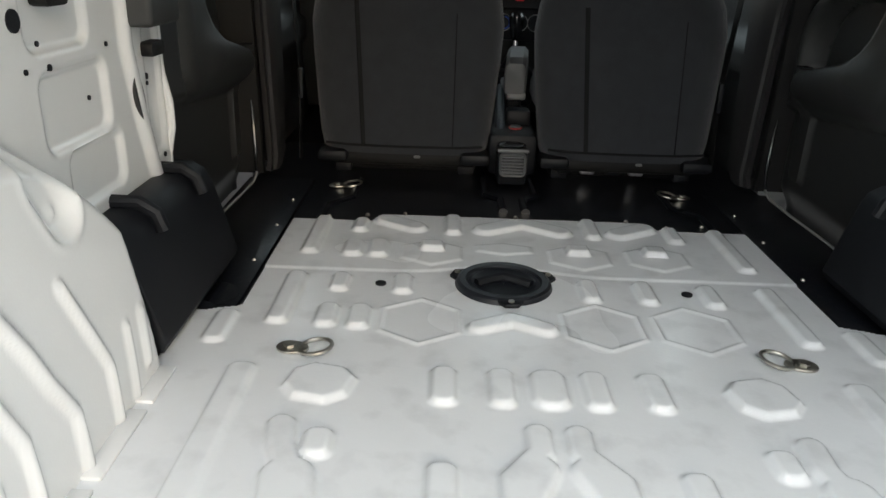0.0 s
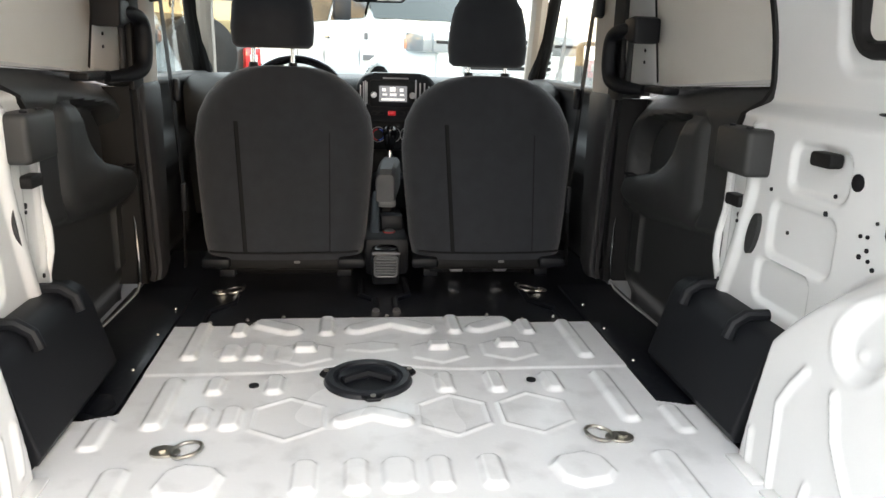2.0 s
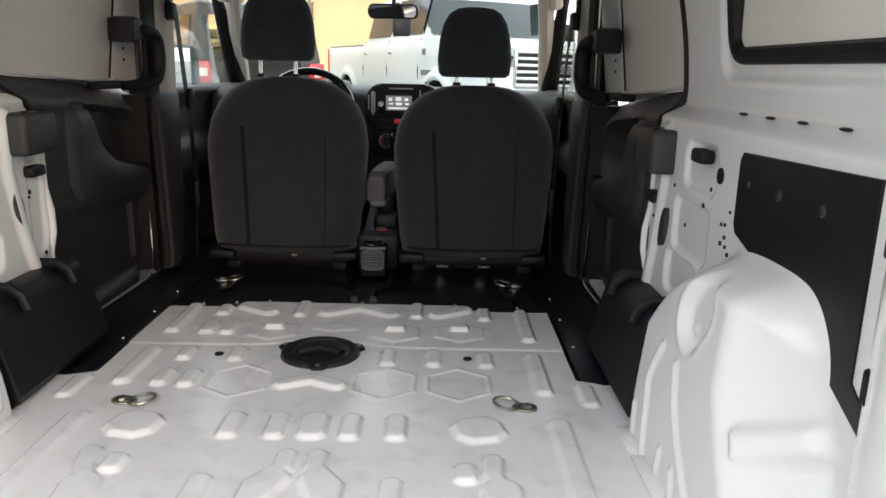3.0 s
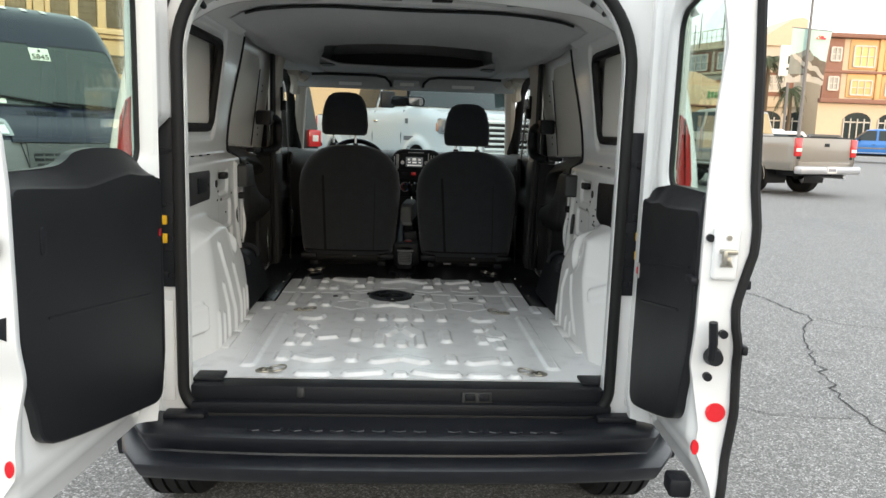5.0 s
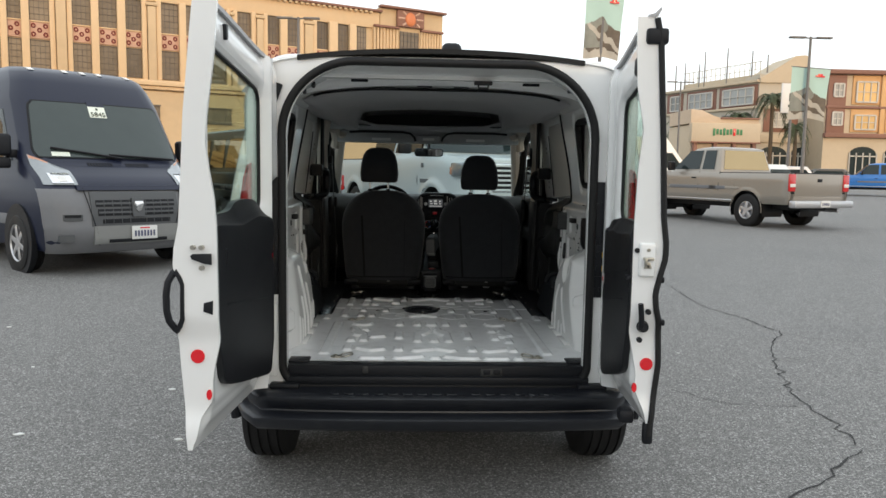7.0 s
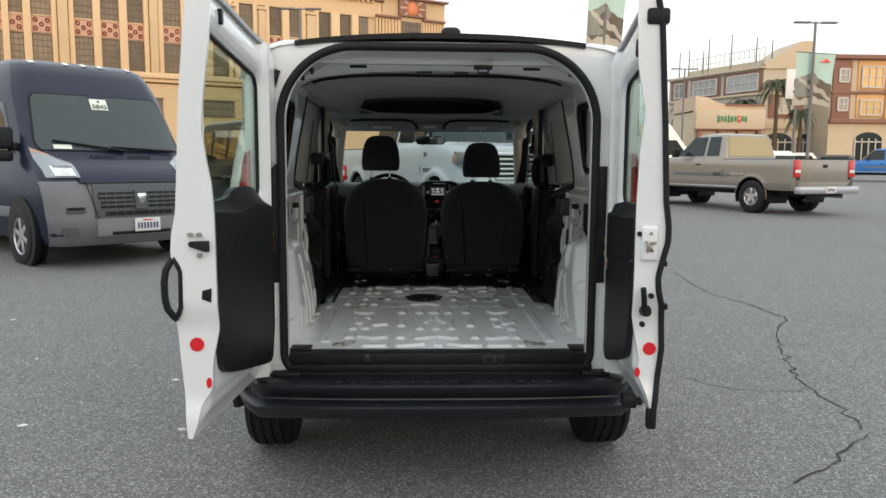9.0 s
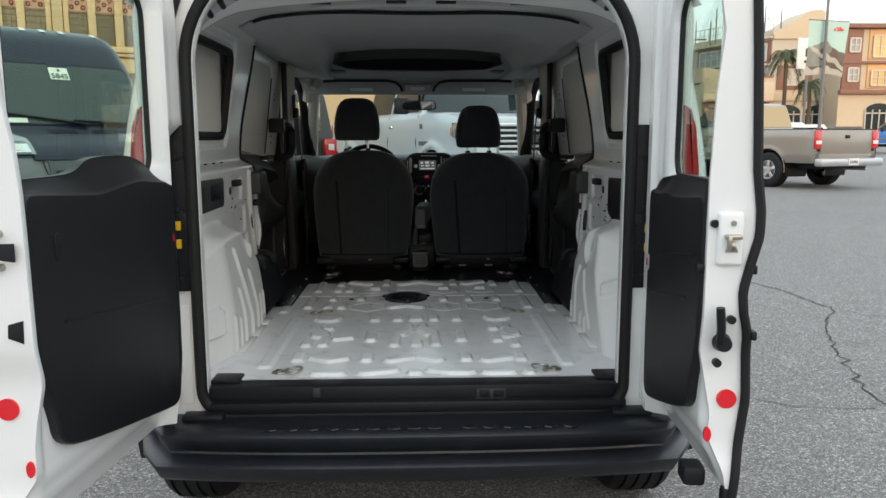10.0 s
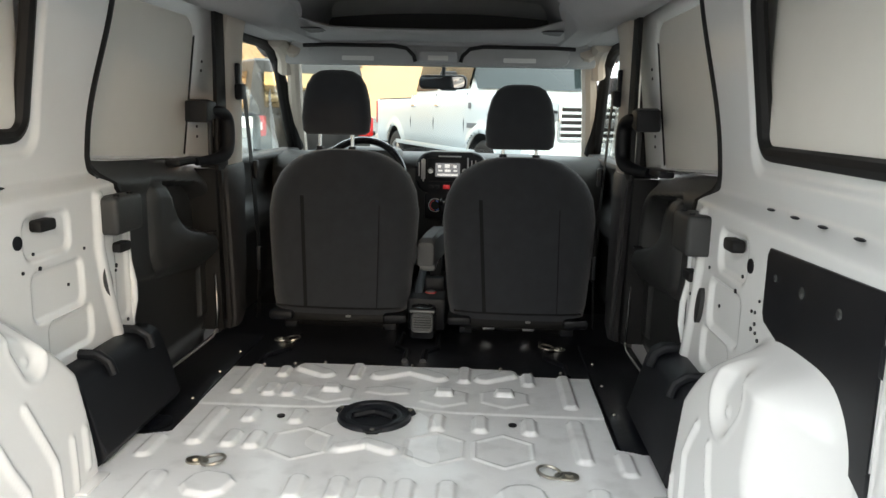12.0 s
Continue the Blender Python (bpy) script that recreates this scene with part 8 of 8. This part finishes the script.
TERRA = material("orange_tile", (0.62, 0.20, 0.08), 0.5, vary=0.2, grain=6)
ROSE = material("dark_red_tile", (0.20, 0.045, 0.04), 0.6, vary=0.2, grain=6)
SPANDREL = material("patterned_pink_tile", (0.56, 0.36, 0.27), 0.7, vary=0.2, grain=4)
OLD_GLASS = material("old_window_glass", (0.19, 0.155, 0.115), 0.22, vary=0.6, grain=1.6, random=0.6, spec=0.3)
# corner house panes: the low sun's gold shine is put into their colour
SUNLIT_PANE = material("sunlit_window_glass", (0.62, 0.40, 0.16), 0.12, vary=0.3, grain=1.2, random=0.4)
FRAME = material("window_frame_paint", (0.35, 0.33, 0.30), 0.6)
WHITE_FRAME = material("white_window_frame", (0.52, 0.50, 0.46), 0.6)
CONCRETE = material("grey_metal_pole", (0.16, 0.155, 0.15), 0.5, vary=0.1)

deco = thing("office_building", "tall tan art-deco building with patterned window bays", "building", m=pose(-12.5, 69.0, -0.15, 0, 0, 27.0))
# local x along the face, y into the building
DECO_FRAME = material("dark_window_bar", (0.11, 0.095, 0.08), 0.6)
part("wall", boxes(((-31, 6.0, 4.0), (96.8, 11.9, 8.1)), ((-34.6, 6.15, 12.7), (89.6, 11.6, 9.3)), ((13.8, 6.05, 12.95), (7.2, 11.7, 9.8))), STUCCO, deco)
part("cornice", boxes(((-31, -0.15, 8.75), (97.2, 0.6, 0.45)), ((-31, -0.05, 8.35), (97.0, 0.3, 0.3)), bevel=0.06), DECO_PALE, deco)
part("frieze", boxes(((-34.6, 0.25, 16.5), (89.4, 0.3, 1.55)), bevel=0.05), DECO_PALE, deco)
part("parapet", boxes(((-34.6, 0.05, 17.40), (89.8, 0.7, 0.22)), ((13.8, -0.02, 17.92), (7.6, 0.8, 0.22)), bevel=0.06), BRICK_RED, deco)
part("dentils", boxes(*[((-30 + 0.55 * k, -0.02, 17.18), (0.28, 0.5, 0.16)) for k in range(72)]), STUCCO, deco)
bays = [(-1.40, 1.20), (0.49, 1.22), (3.40, 1.26), (5.54, 1.24), (7.50, 1.22)]
for g in range(4):
    bays += [(x0 - 13.1 * g, w) for x0, w in ((-22.87, 1.46), (-20.83, 1.45), (-17.72, 1.40), (-15.72, 1.42), (-13.65, 1.30), (-10.78, 1.50))[2 if g else 0:]]
bays += [(-8.7, 1.45), (-6.6, 1.40), (-4.2, 1.30)]
first = part("rosette", tube(bmesh.new(), [(0.125 * math.cos(a), 0, 0.145 * math.sin(a)) for a in [2 * math.pi * q / 12 for q in range(12)]], 0.062, 5, closed=True), ROSE)
ROSETTE = first.data
bpy.data.objects.remove(first)
for x0, w in bays:
    for z0, z1 in ((9.15, 11.62), (13.12, 15.75)):
        win = part("window", boxes(((x0 + w / 2, 0.36, (z0 + z1) / 2), (w, 0.10, z1 - z0))), OLD_GLASS, deco)
        fr = [((x0 + w / 2, 0.29, z0 + 0.04), (w, 0.08, 0.08)), ((x0 + w / 2, 0.29, z1 - 0.04), (w, 0.08, 0.08))]
        fr += [((x0 + w * q, 0.30, (z0 + z1) / 2), (0.045, 0.05, z1 - z0)) for q in (0.02, 0.25, 0.5, 0.75, 0.98)]
        fr += [((x0 + w / 2, 0.30, z0 + (z1 - z0) * q), (w, 0.05, 0.045)) for q in (0.2, 0.4, 0.6, 0.8)]
        part("frame", boxes(*fr), DECO_FRAME, win)
    sp = part("spandrel", boxes(((x0 + w / 2, 0.30, 12.38), (w, 0.16, 1.36)), bevel=0.02), SPANDREL, deco, "pink spandrel panel with dark red rosettes")
    part("spandrel_sill", boxes(((x0 + w / 2, 0.20, 13.07), (w, 0.14, 0.12)), bevel=0.02), DECO_PALE, sp)
    for qx, qz in ((0.20, 0.76), (0.80, 0.76), (0.50, 0.50), (0.20, 0.24), (0.80, 0.24)):
        rose = new("rosette", ROSETTE)
        rose.parent, rose.location = sp, (x0 + w * qx, 0.20, 11.72 + 1.30 * qz)
# cream strips frame each bay, wide piers stand between the groups
edges = sorted(bays)
for (x0, w0), (x1, w1) in zip(edges, edges[1:]):
    a, b = x0 + w0, x1
    if b - a < 0.95:
        part("pier", boxes((((a + b) / 2, 0.02, 12.3), (b - a, 0.5, 7.0)), bevel=0.05), DECO_PALE, deco)
    else:
        part("pier", boxes(((a + 0.20, 0.04, 12.3), (0.40, 0.5, 7.0)), ((b - 0.20, 0.04, 12.3), (0.40, 0.5, 7.0)), bevel=0.05), DECO_PALE, deco)
        part("wide_pier", boxes((((a + b) / 2, -0.06, 12.0), (b - a - 0.9, 0.7, 6.4)), (((a + b) / 2, -0.06, 15.4), (b - a - 0.6, 0.76, 0.3)), bevel=0.05), STUCCO, deco)
# lower windows
for k in range(16):
    x0 = -55.75 + 6.2 * k
    if x0 > 6:
        continue
    w_ = part("window", boxes(((x0, -0.02, 6.15), (2.6, 0.10, 1.3))), OLD_GLASS, deco)
    part("frame", boxes(*[((x0 - 1.3 + 0.52 * q, -0.08, 6.15), (0.06, 0.06, 1.3)) for q in range(6)], ((x0, -0.08, 6.15), (2.6, 0.06, 0.06)), ((x0, -0.1, 5.47), (2.8, 0.2, 0.12)), ((x0, -0.1, 6.83), (2.8, 0.2, 0.12))), DECO_FRAME, w_)
# the pavilion at the corner, with its carved panel
part("ornament_panel", boxes(((13.5, -0.02, 16.95), (3.1, 0.35, 1.65)), bevel=0.08), BRICK_RED, deco, "red-brown carved panel with an orange disc")
for k in range(70):
    a = 2 * math.pi * k / 70 * 7
    r = 0.72 + 0.014 * k
    if abs(r * math.cos(a)) < 1.42 and abs(r * math.sin(a)) < 0.70:
        bm = bmesh.new()
        bmesh.ops.create_uvsphere(bm, u_segments=8, v_segments=5, radius=0.12, matrix=Matrix.Translation((13.5 + r * math.cos(a), -0.20, 16.95 + r * math.sin(a))))
        part("carving", bm, SPANDREL, deco)
bm = bmesh.new()
bmesh.ops.create_uvsphere(bm, u_segments=24, v_segments=12, radius=0.60, matrix=Matrix.Translation((13.45, -0.18, 16.92)) @ Matrix.Diagonal((1, 0.35, 1.15, 1)))
part("disc", bm, TERRA, deco, "domed orange disc")
win = part("corner_window", boxes(((13.45, 0.16, 12.9), (2.1, 0.1, 5.6))), OLD_GLASS, deco)
part("frame", boxes(*[((12.4 + 0.42 * q, 0.09, 12.9), (0.06, 0.06, 5.6)) for q in range(6)], *[((13.45, 0.09, 10.4 + 0.62 * q), (2.1, 0.06, 0.06)) for q in range(9)]), DECO_FRAME, win)
for x0, x1 in ((9.4, 12.2), (14.7, 17.3)):
    part("ledge", boxes((((x0 + x1) / 2, -0.05, 15.95), (x1 - x0, 0.5, 0.22)), bevel=0.04), BRICK_RED, deco)
    for k in range(8):
        bm = bmesh.new()
        cyl(bm, (x0 + (x1 - x0) * (k + 0.5) / 8, 0.12, 9), (x0 + (x1 - x0) * (k + 0.5) / 8, 0.12, 15.85), 0.13, seg=10)
        part("flute", bm, DECO_PALE, deco)

# long low block across the street: a receding wing, a gabled end and a corner house


def framed_window(parent, x0, z0, x1, z1, y, glass_mat, cols=3, rows=2, frame_mat=None, name="window"):
    """A window with its glass set back and glazing bars in front of it."""
    cx, cz, w, h = (x0 + x1) / 2, (z0 + z1) / 2, x1 - x0, z1 - z0
    win = part(name, boxes(((cx, y, cz), (w, 0.10, h))), glass_mat, parent)
    bars = [((x0 + w * q / cols, y - 0.09, cz), (0.09 if 0 < q < cols else 0.16, 0.10, h)) for q in range(cols + 1)]
    bars += [((cx, y - 0.09, z0 + h * q / rows), (w, 0.09, 0.08 if 0 < q < rows else 0.15)) for q in range(rows + 1)]
    part("frame", boxes(*bars), frame_mat or WHITE_FRAME, win)
    return win


PANE_GREY = material("pale_window_glass", (0.30, 0.31, 0.30), 0.2, vary=0.4, grain=1.4, random=0.5)
block = thing("shop_building", "long cream three-storey shop building with red-brown window bands", "building", m=pose(31.9, 90.8, 0.95, 0, 0, -69.5))
part("wall", boxes(((7.5, 4.0, 5.4), (15.3, 8.0, 10.8))), CREAM, block)
part("cornice", boxes(((7.5, -0.15, 10.72), (15.4, 0.5, 0.30)), ((7.5, -0.1, 7.95), (15.3, 0.3, 0.28)), ((7.5, -0.1, 4.4), (15.3, 0.3, 0.4)), bevel=0.05), STUCCO_PALE, block)
for x0, x1 in ((0.3, 3.2), (3.9, 8.8), (9.3, 14.95)):
    part("brick_field", boxes((((x0 + x1) / 2, -0.03, 9.2), (x1 - x0, 0.12, 2.45)), bevel=0.03), BRICK_RED, block)
for x0, x1, n in ((1.1, 2.9, 2), (4.4, 8.3, 4), (9.97, 14.5, 4)):
    framed_window(block, x0, 8.35, x1, 10.1, -0.12, PANE_GREY, n, 2)
for x0, x1, n in ((1.1, 2.9, 2), (4.4, 8.3, 4), (9.97, 14.5, 4)):
    framed_window(block, x0, 5.2, x1, 7.3, -0.05, OLD_GLASS, n, 2, FRAME)
for x0 in (0.6, 5.6, 10.4):
    framed_window(block, x0, 0.4, x0 + 4.2, 3.6, -0.05, DARK_GLASS, 3, 1, FRAME, "shop_window")
for x, h in ((0.2, 14.2), (1.9, 14.3), (4.4, 13.9), (5.3, 15.2), (8.95, 15.1), (12.7, 14.3), (14.9, 13.6)):
    bm = bmesh.new()
    cyl(bm, (x, 1.2, 10.6), (x, 1.2, h), 0.10, 0.06, seg=8)
    part("roof_post", bm, CONCRETE, block)
part("roof_fence", boxes(*[((1.9 + 0.75 * k, 1.2, 11.9), (0.06, 0.06, 2.3)) for k in range(17)], ((7.9, 1.2, 13.0), (12.4, 0.06, 0.07)), ((7.9, 1.2, 12.2), (12.4, 0.05, 0.05)), ((7.9, 1.2, 11.2), (12.4, 0.05, 0.9))), STUCCO_PALE, block, "pale roof fence")

gabled = thing("gabled_building", "cream shop building with a gable and red-brown brick panels", "building", m=pose(0, 76.6, 0.95))
part("wall", boxes(((41.0, 5.0, 5.7), (7.7, 10, 11.4))), CREAM, gabled)
bm = bmesh.new()
prism(bm, [(37.15, 10.5), (42.45, 10.5), (42.45, 13.3), (41.95, 13.5), (40.9, 13.4), (38.6, 11.9), (37.15, 11.0)], "y", -0.25, 5.0, 0.05)
part("gable", bm, STUCCO_PALE, gabled, sharp=12)
part("cornice", boxes(((43.6, -0.2, 11.35), (2.6, 0.6, 0.4)), bevel=0.05), BRICK_RED, gabled)
for x0, z0, x1, z1, wx0, wz0, wx1, wz1 in ((41.5, 8.1, 44.8, 10.75, 42.5, 8.9, 44.2, 10.4), (42.8, 5.3, 44.8, 7.75, 43.4, 5.8, 44.6, 7.4), (37.8, 5.3, 41.6, 7.75, 38.6, 5.8, 40.6, 7.4)):
    part("brick_field", boxes((((x0 + x1) / 2, -0.05, (z0 + z1) / 2), (x1 - x0, 0.14, z1 - z0)), bevel=0.03), BRICK_RED, gabled)
    framed_window(gabled, wx0, wz0, wx1, wz1, -0.14, PANE_GREY, 3, 2)
part("belt", boxes(((41.0, -0.12, 4.6), (7.7, 0.4, 0.9)), ((41.0, -0.08, 7.9), (7.7, 0.3, 0.25)), bevel=0.05), STUCCO_PALE, gabled)


def arched_shop(parent, x0, x1, y):
    """A wide shop front under a flat arch."""
    bm = bmesh.new()
    c, half = (x0 + x1) / 2, (x1 - x0) / 2
    prism(bm, [(x0, 0.3), (x1, 0.3), (x1, 2.9)] + [(c + half * math.cos(a), 2.9 + 0.85 * math.sin(a)) for a in np.linspace(0.15, math.pi - 0.15, 9)] + [(x0, 2.9)], "y", y, y + 0.3)
    win = part("shop_window", bm, DARK_GLASS, parent)
    part("frame", boxes(*[((x0 + (x1 - x0) * q / 4, y - 0.06, 1.7), (0.10, 0.10, 2.8)) for q in range(5)], ((c, y - 0.06, 2.75), (x1 - x0, 0.1, 0.12))), WHITE_FRAME, win)


for x0, x1 in ((37.5, 40.6), (41.0, 44.4)):
    arched_shop(gabled, x0, x1, -0.06)

corner = thing("corner_building", "three-storey corner building with sunlit orange window bays", "building", m=pose(0, 73.0, 0.95))
# warm sunlight on the bays and pilasters is put into this stucco's colour
SUNLIT = material("sunlit_stucco", (0.66, 0.40, 0.19), 0.85, vary=0.10, grain=1.5)
part("wall", boxes(((49.0, 5.0, 5.6), (12.9, 10, 11.2))), STUCCO_PALE, corner)
part("cornice", boxes(((49.0, -0.3, 11.3), (13.4, 0.8, 0.45)), ((49.0, -0.12, 7.75), (13.0, 0.45, 0.28)), ((49.0, -0.2, 4.85), (13.1, 0.6, 0.45)), bevel=0.08), BRICK_RED, corner)
part("quoin", boxes(((43.6, -0.10, 7.9), (1.9, 0.3, 6.2)), bevel=0.05), BRICK_RED, corner)
for k in range(3):
    x0 = 45.2 + 3.7 * k
    part("pilaster", boxes(((x0 + 3.3, -0.12, 8.0), (0.55, 0.4, 6.3)), bevel=0.05), SUNLIT, corner)
    for z0, z1 in ((5.25, 7.6), (8.05, 11.0)):
        part("bay_field", boxes(((x0 + 1.55, -0.05, (z0 + z1) / 2), (3.0, 0.14, z1 - z0)), bevel=0.03), SUNLIT, corner)
        framed_window(corner, x0 + 0.45, z0 + 0.25, x0 + 2.65, z1 - 0.65, -0.16, SUNLIT_PANE, 3, 2)
    arched_shop(corner, x0 + 0.2, x0 + 3.1, -0.06)
framed_window(corner, 43.2, 8.8, 44.2, 10.1, -0.28, PANE_GREY, 2, 2)
framed_window(corner, 43.2, 5.9, 44.2, 7.2, -0.28, PANE_GREY, 2, 2)

BLANK_TAN = material("tan_shutter", (0.40, 0.31, 0.22), 0.7, vary=0.1, grain=8)
kiosk = thing("restaurant", "low beige restaurant with a green sign over tan shutters", "building", m=pose(0, 66.0, 0.95))
part("wall", boxes(((29.0, 3.0, 2.4), (6.2, 6, 5.6)), ((29.0, -0.25, 4.45), (6.5, 0.8, 1.75)), bevel=0.06), STUCCO_PALE, kiosk)
bm = bmesh.new()
prism(bm, [(25.75, 5.3), (32.3, 5.3), (32.2, 5.75), (28.7, 5.75), (27.9, 6.0), (26.8, 6.5), (25.75, 6.6)], "y", -0.3, 5.5, 0.05)
part("roof", bm, material("beige_parapet", (0.58, 0.46, 0.34), 0.85, vary=0.15, grain=3), kiosk)
part("roof_cap", boxes(((30.4, -0.36, 5.80), (3.7, 0.3, 0.14)), ((29.0, -0.66, 3.55), (6.6, 0.1, 0.14)), bevel=0.02), BRICK_RED, kiosk)
part("opening", boxes(((29.0, -0.05, 1.9), (5.6, 0.2, 3.2))), DARK_GLASS, kiosk)
for k in range(3):
    part("shutter", boxes(((27.2 + 1.8 * k, -0.20, 2.3), (1.55, 0.1, 2.3)), bevel=0.02), BLANK_TAN, kiosk)
for px_ in (26.2, 28.1, 29.9, 31.8):
    part("pillar", boxes(((px_, -0.3, 1.7), (0.35, 0.5, 4.2)), bevel=0.04), BRICK_RED, kiosk)
SIGN_GREEN = material("sign_green", (0.03, 0.22, 0.09), 0.5)
for k in range(9):
    part("sign_bar", boxes(((27.85 + 0.32 * k, -0.70, 4.5 + 0.03 * (k % 2)), (0.20, 0.06, 0.50 if k % 3 else 0.66)), bevel=0.02), RED if k == 6 else SIGN_GREEN, kiosk)
# street furniture
pavement = tagged(part("pavement", boxes(((24, 70.5, 0.72), (100, 4.0, 0.16)), bevel=0.03), CREAM), "pale kerbed pavement along the far street", "pavement", kind="structure")


def street_lamp(x, y, h, arms, r=0.10):
    t = thing("street_lamp", "dark steel street lamp with two flat arms", "street lamp", "street lamps", m=pose(x, y, ground_z(min(y, 60))))
    bm = bmesh.new()
    cyl(bm, (0, 0, 0), (0, 0, h), r, r * 0.7, seg=12)
    part("pole", bm, CONCRETE, t)
    for s in arms:
        bm = bmesh.new()
        box(bm, (s * 0.75, 0, h - 0.05), (0.9, 0.28, 0.10), 0.03)
        part("lamp_head", bm, CONCRETE, t)
        bm = bmesh.new()
        cyl(bm, (0, 0, h - 0.08), (s * 0.5, 0, h - 0.05), 0.04, seg=8)
        part("arm", bm, CONCRETE, t)
    return t


street_lamp(21.8, 38.0, 8.7, (-1, 1))
street_lamp(23.3, 62.0, 8.9, (-1, 1))
street_lamp(-6.6, 40.0, 9.4, (-1, 1))
BANNER = material("mint_banner", (0.42, 0.60, 0.55), 0.7, vary=0.06, grain=3)
BANNER_PALE = material("banner_cream_print", (0.46, 0.43, 0.37), 0.7, vary=0.35, grain=2.6)
BANNER_GREY = material("banner_grey_print", (0.24, 0.25, 0.22), 0.7, vary=0.5, grain=3.0)
BANNER_PIC = material("banner_brown_print", (0.13, 0.105, 0.08), 0.7, vary=0.7, grain=3.4)
for x, y, z0, h, w in ((21.92, 38.20, 4.62, 2.85, 2.2), (9.6, 36.0, 7.35, 3.4, 2.0)):
    b = thing("street_banner", "mint printed banner with a brown picture on a pole", "banner", "street banners", m=pose(x, y, z0, 0, 3, 0))

    def cloth(u, v):
        """A sheet that hangs from its upper edge and ripples towards its foot."""
        slack = (1 - v) ** 1.2
        return (u * w * 0.5 * (1 - 0.10 * slack), 0.09 * slack * np.sin(4.2 * u + 5.0 * v) + 0.012,
                v * h + slack * (0.10 * np.sin(2.6 * u + 0.8) - 0.05 * u))
    us, vs = np.linspace(-1, 1, 57), np.linspace(0, 1, 65)
    pts, quads = sheet(us, vs, cloth)
    flat_, _ = sheet(us, vs, lambda u, v: (u, v, 0 * u))
    u_, v_ = flat_[quads].mean(1)[:, 0], flat_[quads].mean(1)[:, 1]
    wob = 0.5 * np.sin(5.1 * u_ + 7.3 * v_) + 0.3 * np.sin(11.0 * u_ - 9.0 * v_ + 1.0) + 0.2 * np.sin(23.0 * v_ + 4.0 * u_)
    pic = v_ < 0.52 + 0.10 * np.exp(-((u_ + 0.1) / 0.35) ** 2) - 0.12 * np.clip(u_, 0, 1) + 0.025 * wob
    pale = pic & ((v_ < 0.13 + 0.06 * wob) | (np.abs(v_ - 0.34 + 0.22 * u_ + 0.05 * wob) < 0.05))
    grey = pic & ~pale & (u_ + 0.5 * wob < -0.05) & (v_ > 0.15)
    brown = pic & ~pale & ~grey
    for name_, mask, mat in (("cloth", ~pic, BANNER), ("print", brown, BANNER_PIC), ("print", grey, BANNER_GREY), ("print", pale, BANNER_PALE)):
        grid_part(name_, pts, quads[mask], mat, b)
    bm = bmesh.new()
    cyl(bm, (-w * 0.52, 0.012, h), (w * 0.52, 0.012, h), 0.025, seg=8)
    part("top_rail", bm, CONCRETE, b)
    part("crest", boxes(((w * 0.24, -0.05, h * 0.845), (w * 0.24, 0.01, h * 0.030)), ((w * 0.24, -0.05, h * 0.875), (w * 0.12, 0.01, h * 0.035)), bevel=0.002), RED, b)
    if z0 > 7:
        bm = bmesh.new()
        cyl(bm, (0.0, 0.1, -z0 + 0.4), (0.0, 0.1, h + 1.0), 0.09, seg=10)
        part("pole", bm, CONCRETE, b)
sign = thing("pole_sign", "white sign board on a thin pole", "sign", m=pose(24.6, 45.0, 0.5))
part("board", boxes(((0, 0, 6.0), (1.5, 0.12, 1.9)), bevel=0.03), PLATE, sign)
part("sign_bar", boxes(((0.05, -0.08, 6.05), (0.6, 0.03, 0.5)), ((0.1, -0.08, 5.5), (0.8, 0.03, 0.15))), INK, sign)
bm = bmesh.new()
cyl(bm, (0, 0.1, 0), (0, 0.1, 5.2), 0.08, seg=10)
part("pole", bm, CONCRETE, sign)

# ---------------------------------------------------------------- palms
BARK = material("palm_bark", (0.10, 0.075, 0.05), 0.9, vary=0.3, grain=10, bump=0.6, bump_scale=30)
FROND = material("palm_frond", (0.055, 0.075, 0.035), 0.7, vary=0.35, grain=6)


def palm(x, y, h, r, seed):
    rng = random.Random(seed)
    t = thing("palm_tree", "palm tree with drooping green fronds", "palm tree", "palm trees", m=pose(x, y, 0.6))
    bm = bmesh.new()
    tube(bm, [(0.1 * math.sin(q * 3), 0, h * q) for q in np.linspace(0, 1, 9)], lambda q: 0.24 - 0.09 * q, 10)
    part("trunk", bm, BARK, t)
    bm = bmesh.new()
    for k in range(26):
        a, lift = rng.uniform(0, 2 * math.pi), rng.uniform(-0.5, 0.9)
        ln = r * rng.uniform(0.8, 1.15)
        prev = None
        for i in range(9):
            q = i / 8
            rad, z = ln * q * (1 - 0.25 * q), h + ln * (lift * q - 0.95 * q * q)
            p = Vector((rad * math.cos(a), rad * math.sin(a), z))
            if prev is not None:
                side = Vector((-math.sin(a), math.cos(a), 0))
                for sgn in (-1, 1):
                    for j in range(2):
                        b0 = prev.lerp(p, j / 2)
                        tip = b0 + side * sgn * 0.55 * r / 2 * (1 - 0.6 * q) + (p - prev) * 0.7 - Vector((0, 0, rng.uniform(0.10, 0.35)))
                        w = (p - prev) * 0.22
                        bm.faces.new([bm.verts.new(c) for c in (b0 - w, b0 + w, tip)])
            prev = p
    part("crown", bm, FROND, t, sharp=80)
    return t


for x, y, h, r, seed in ((36.4, 72.0, 8.9, 2.5, 1), (34.0, 74.0, 7.2, 1.9, 2), (31.0, 75.0, 6.4, 2.0, 3), (38.2, 70.5, 6.0, 1.9, 4), (28.2, 76.0, 6.4, 1.8, 5), (61.4, 95.0, 14.6, 1.9, 6)):
    palm(x, y, h, r, seed)
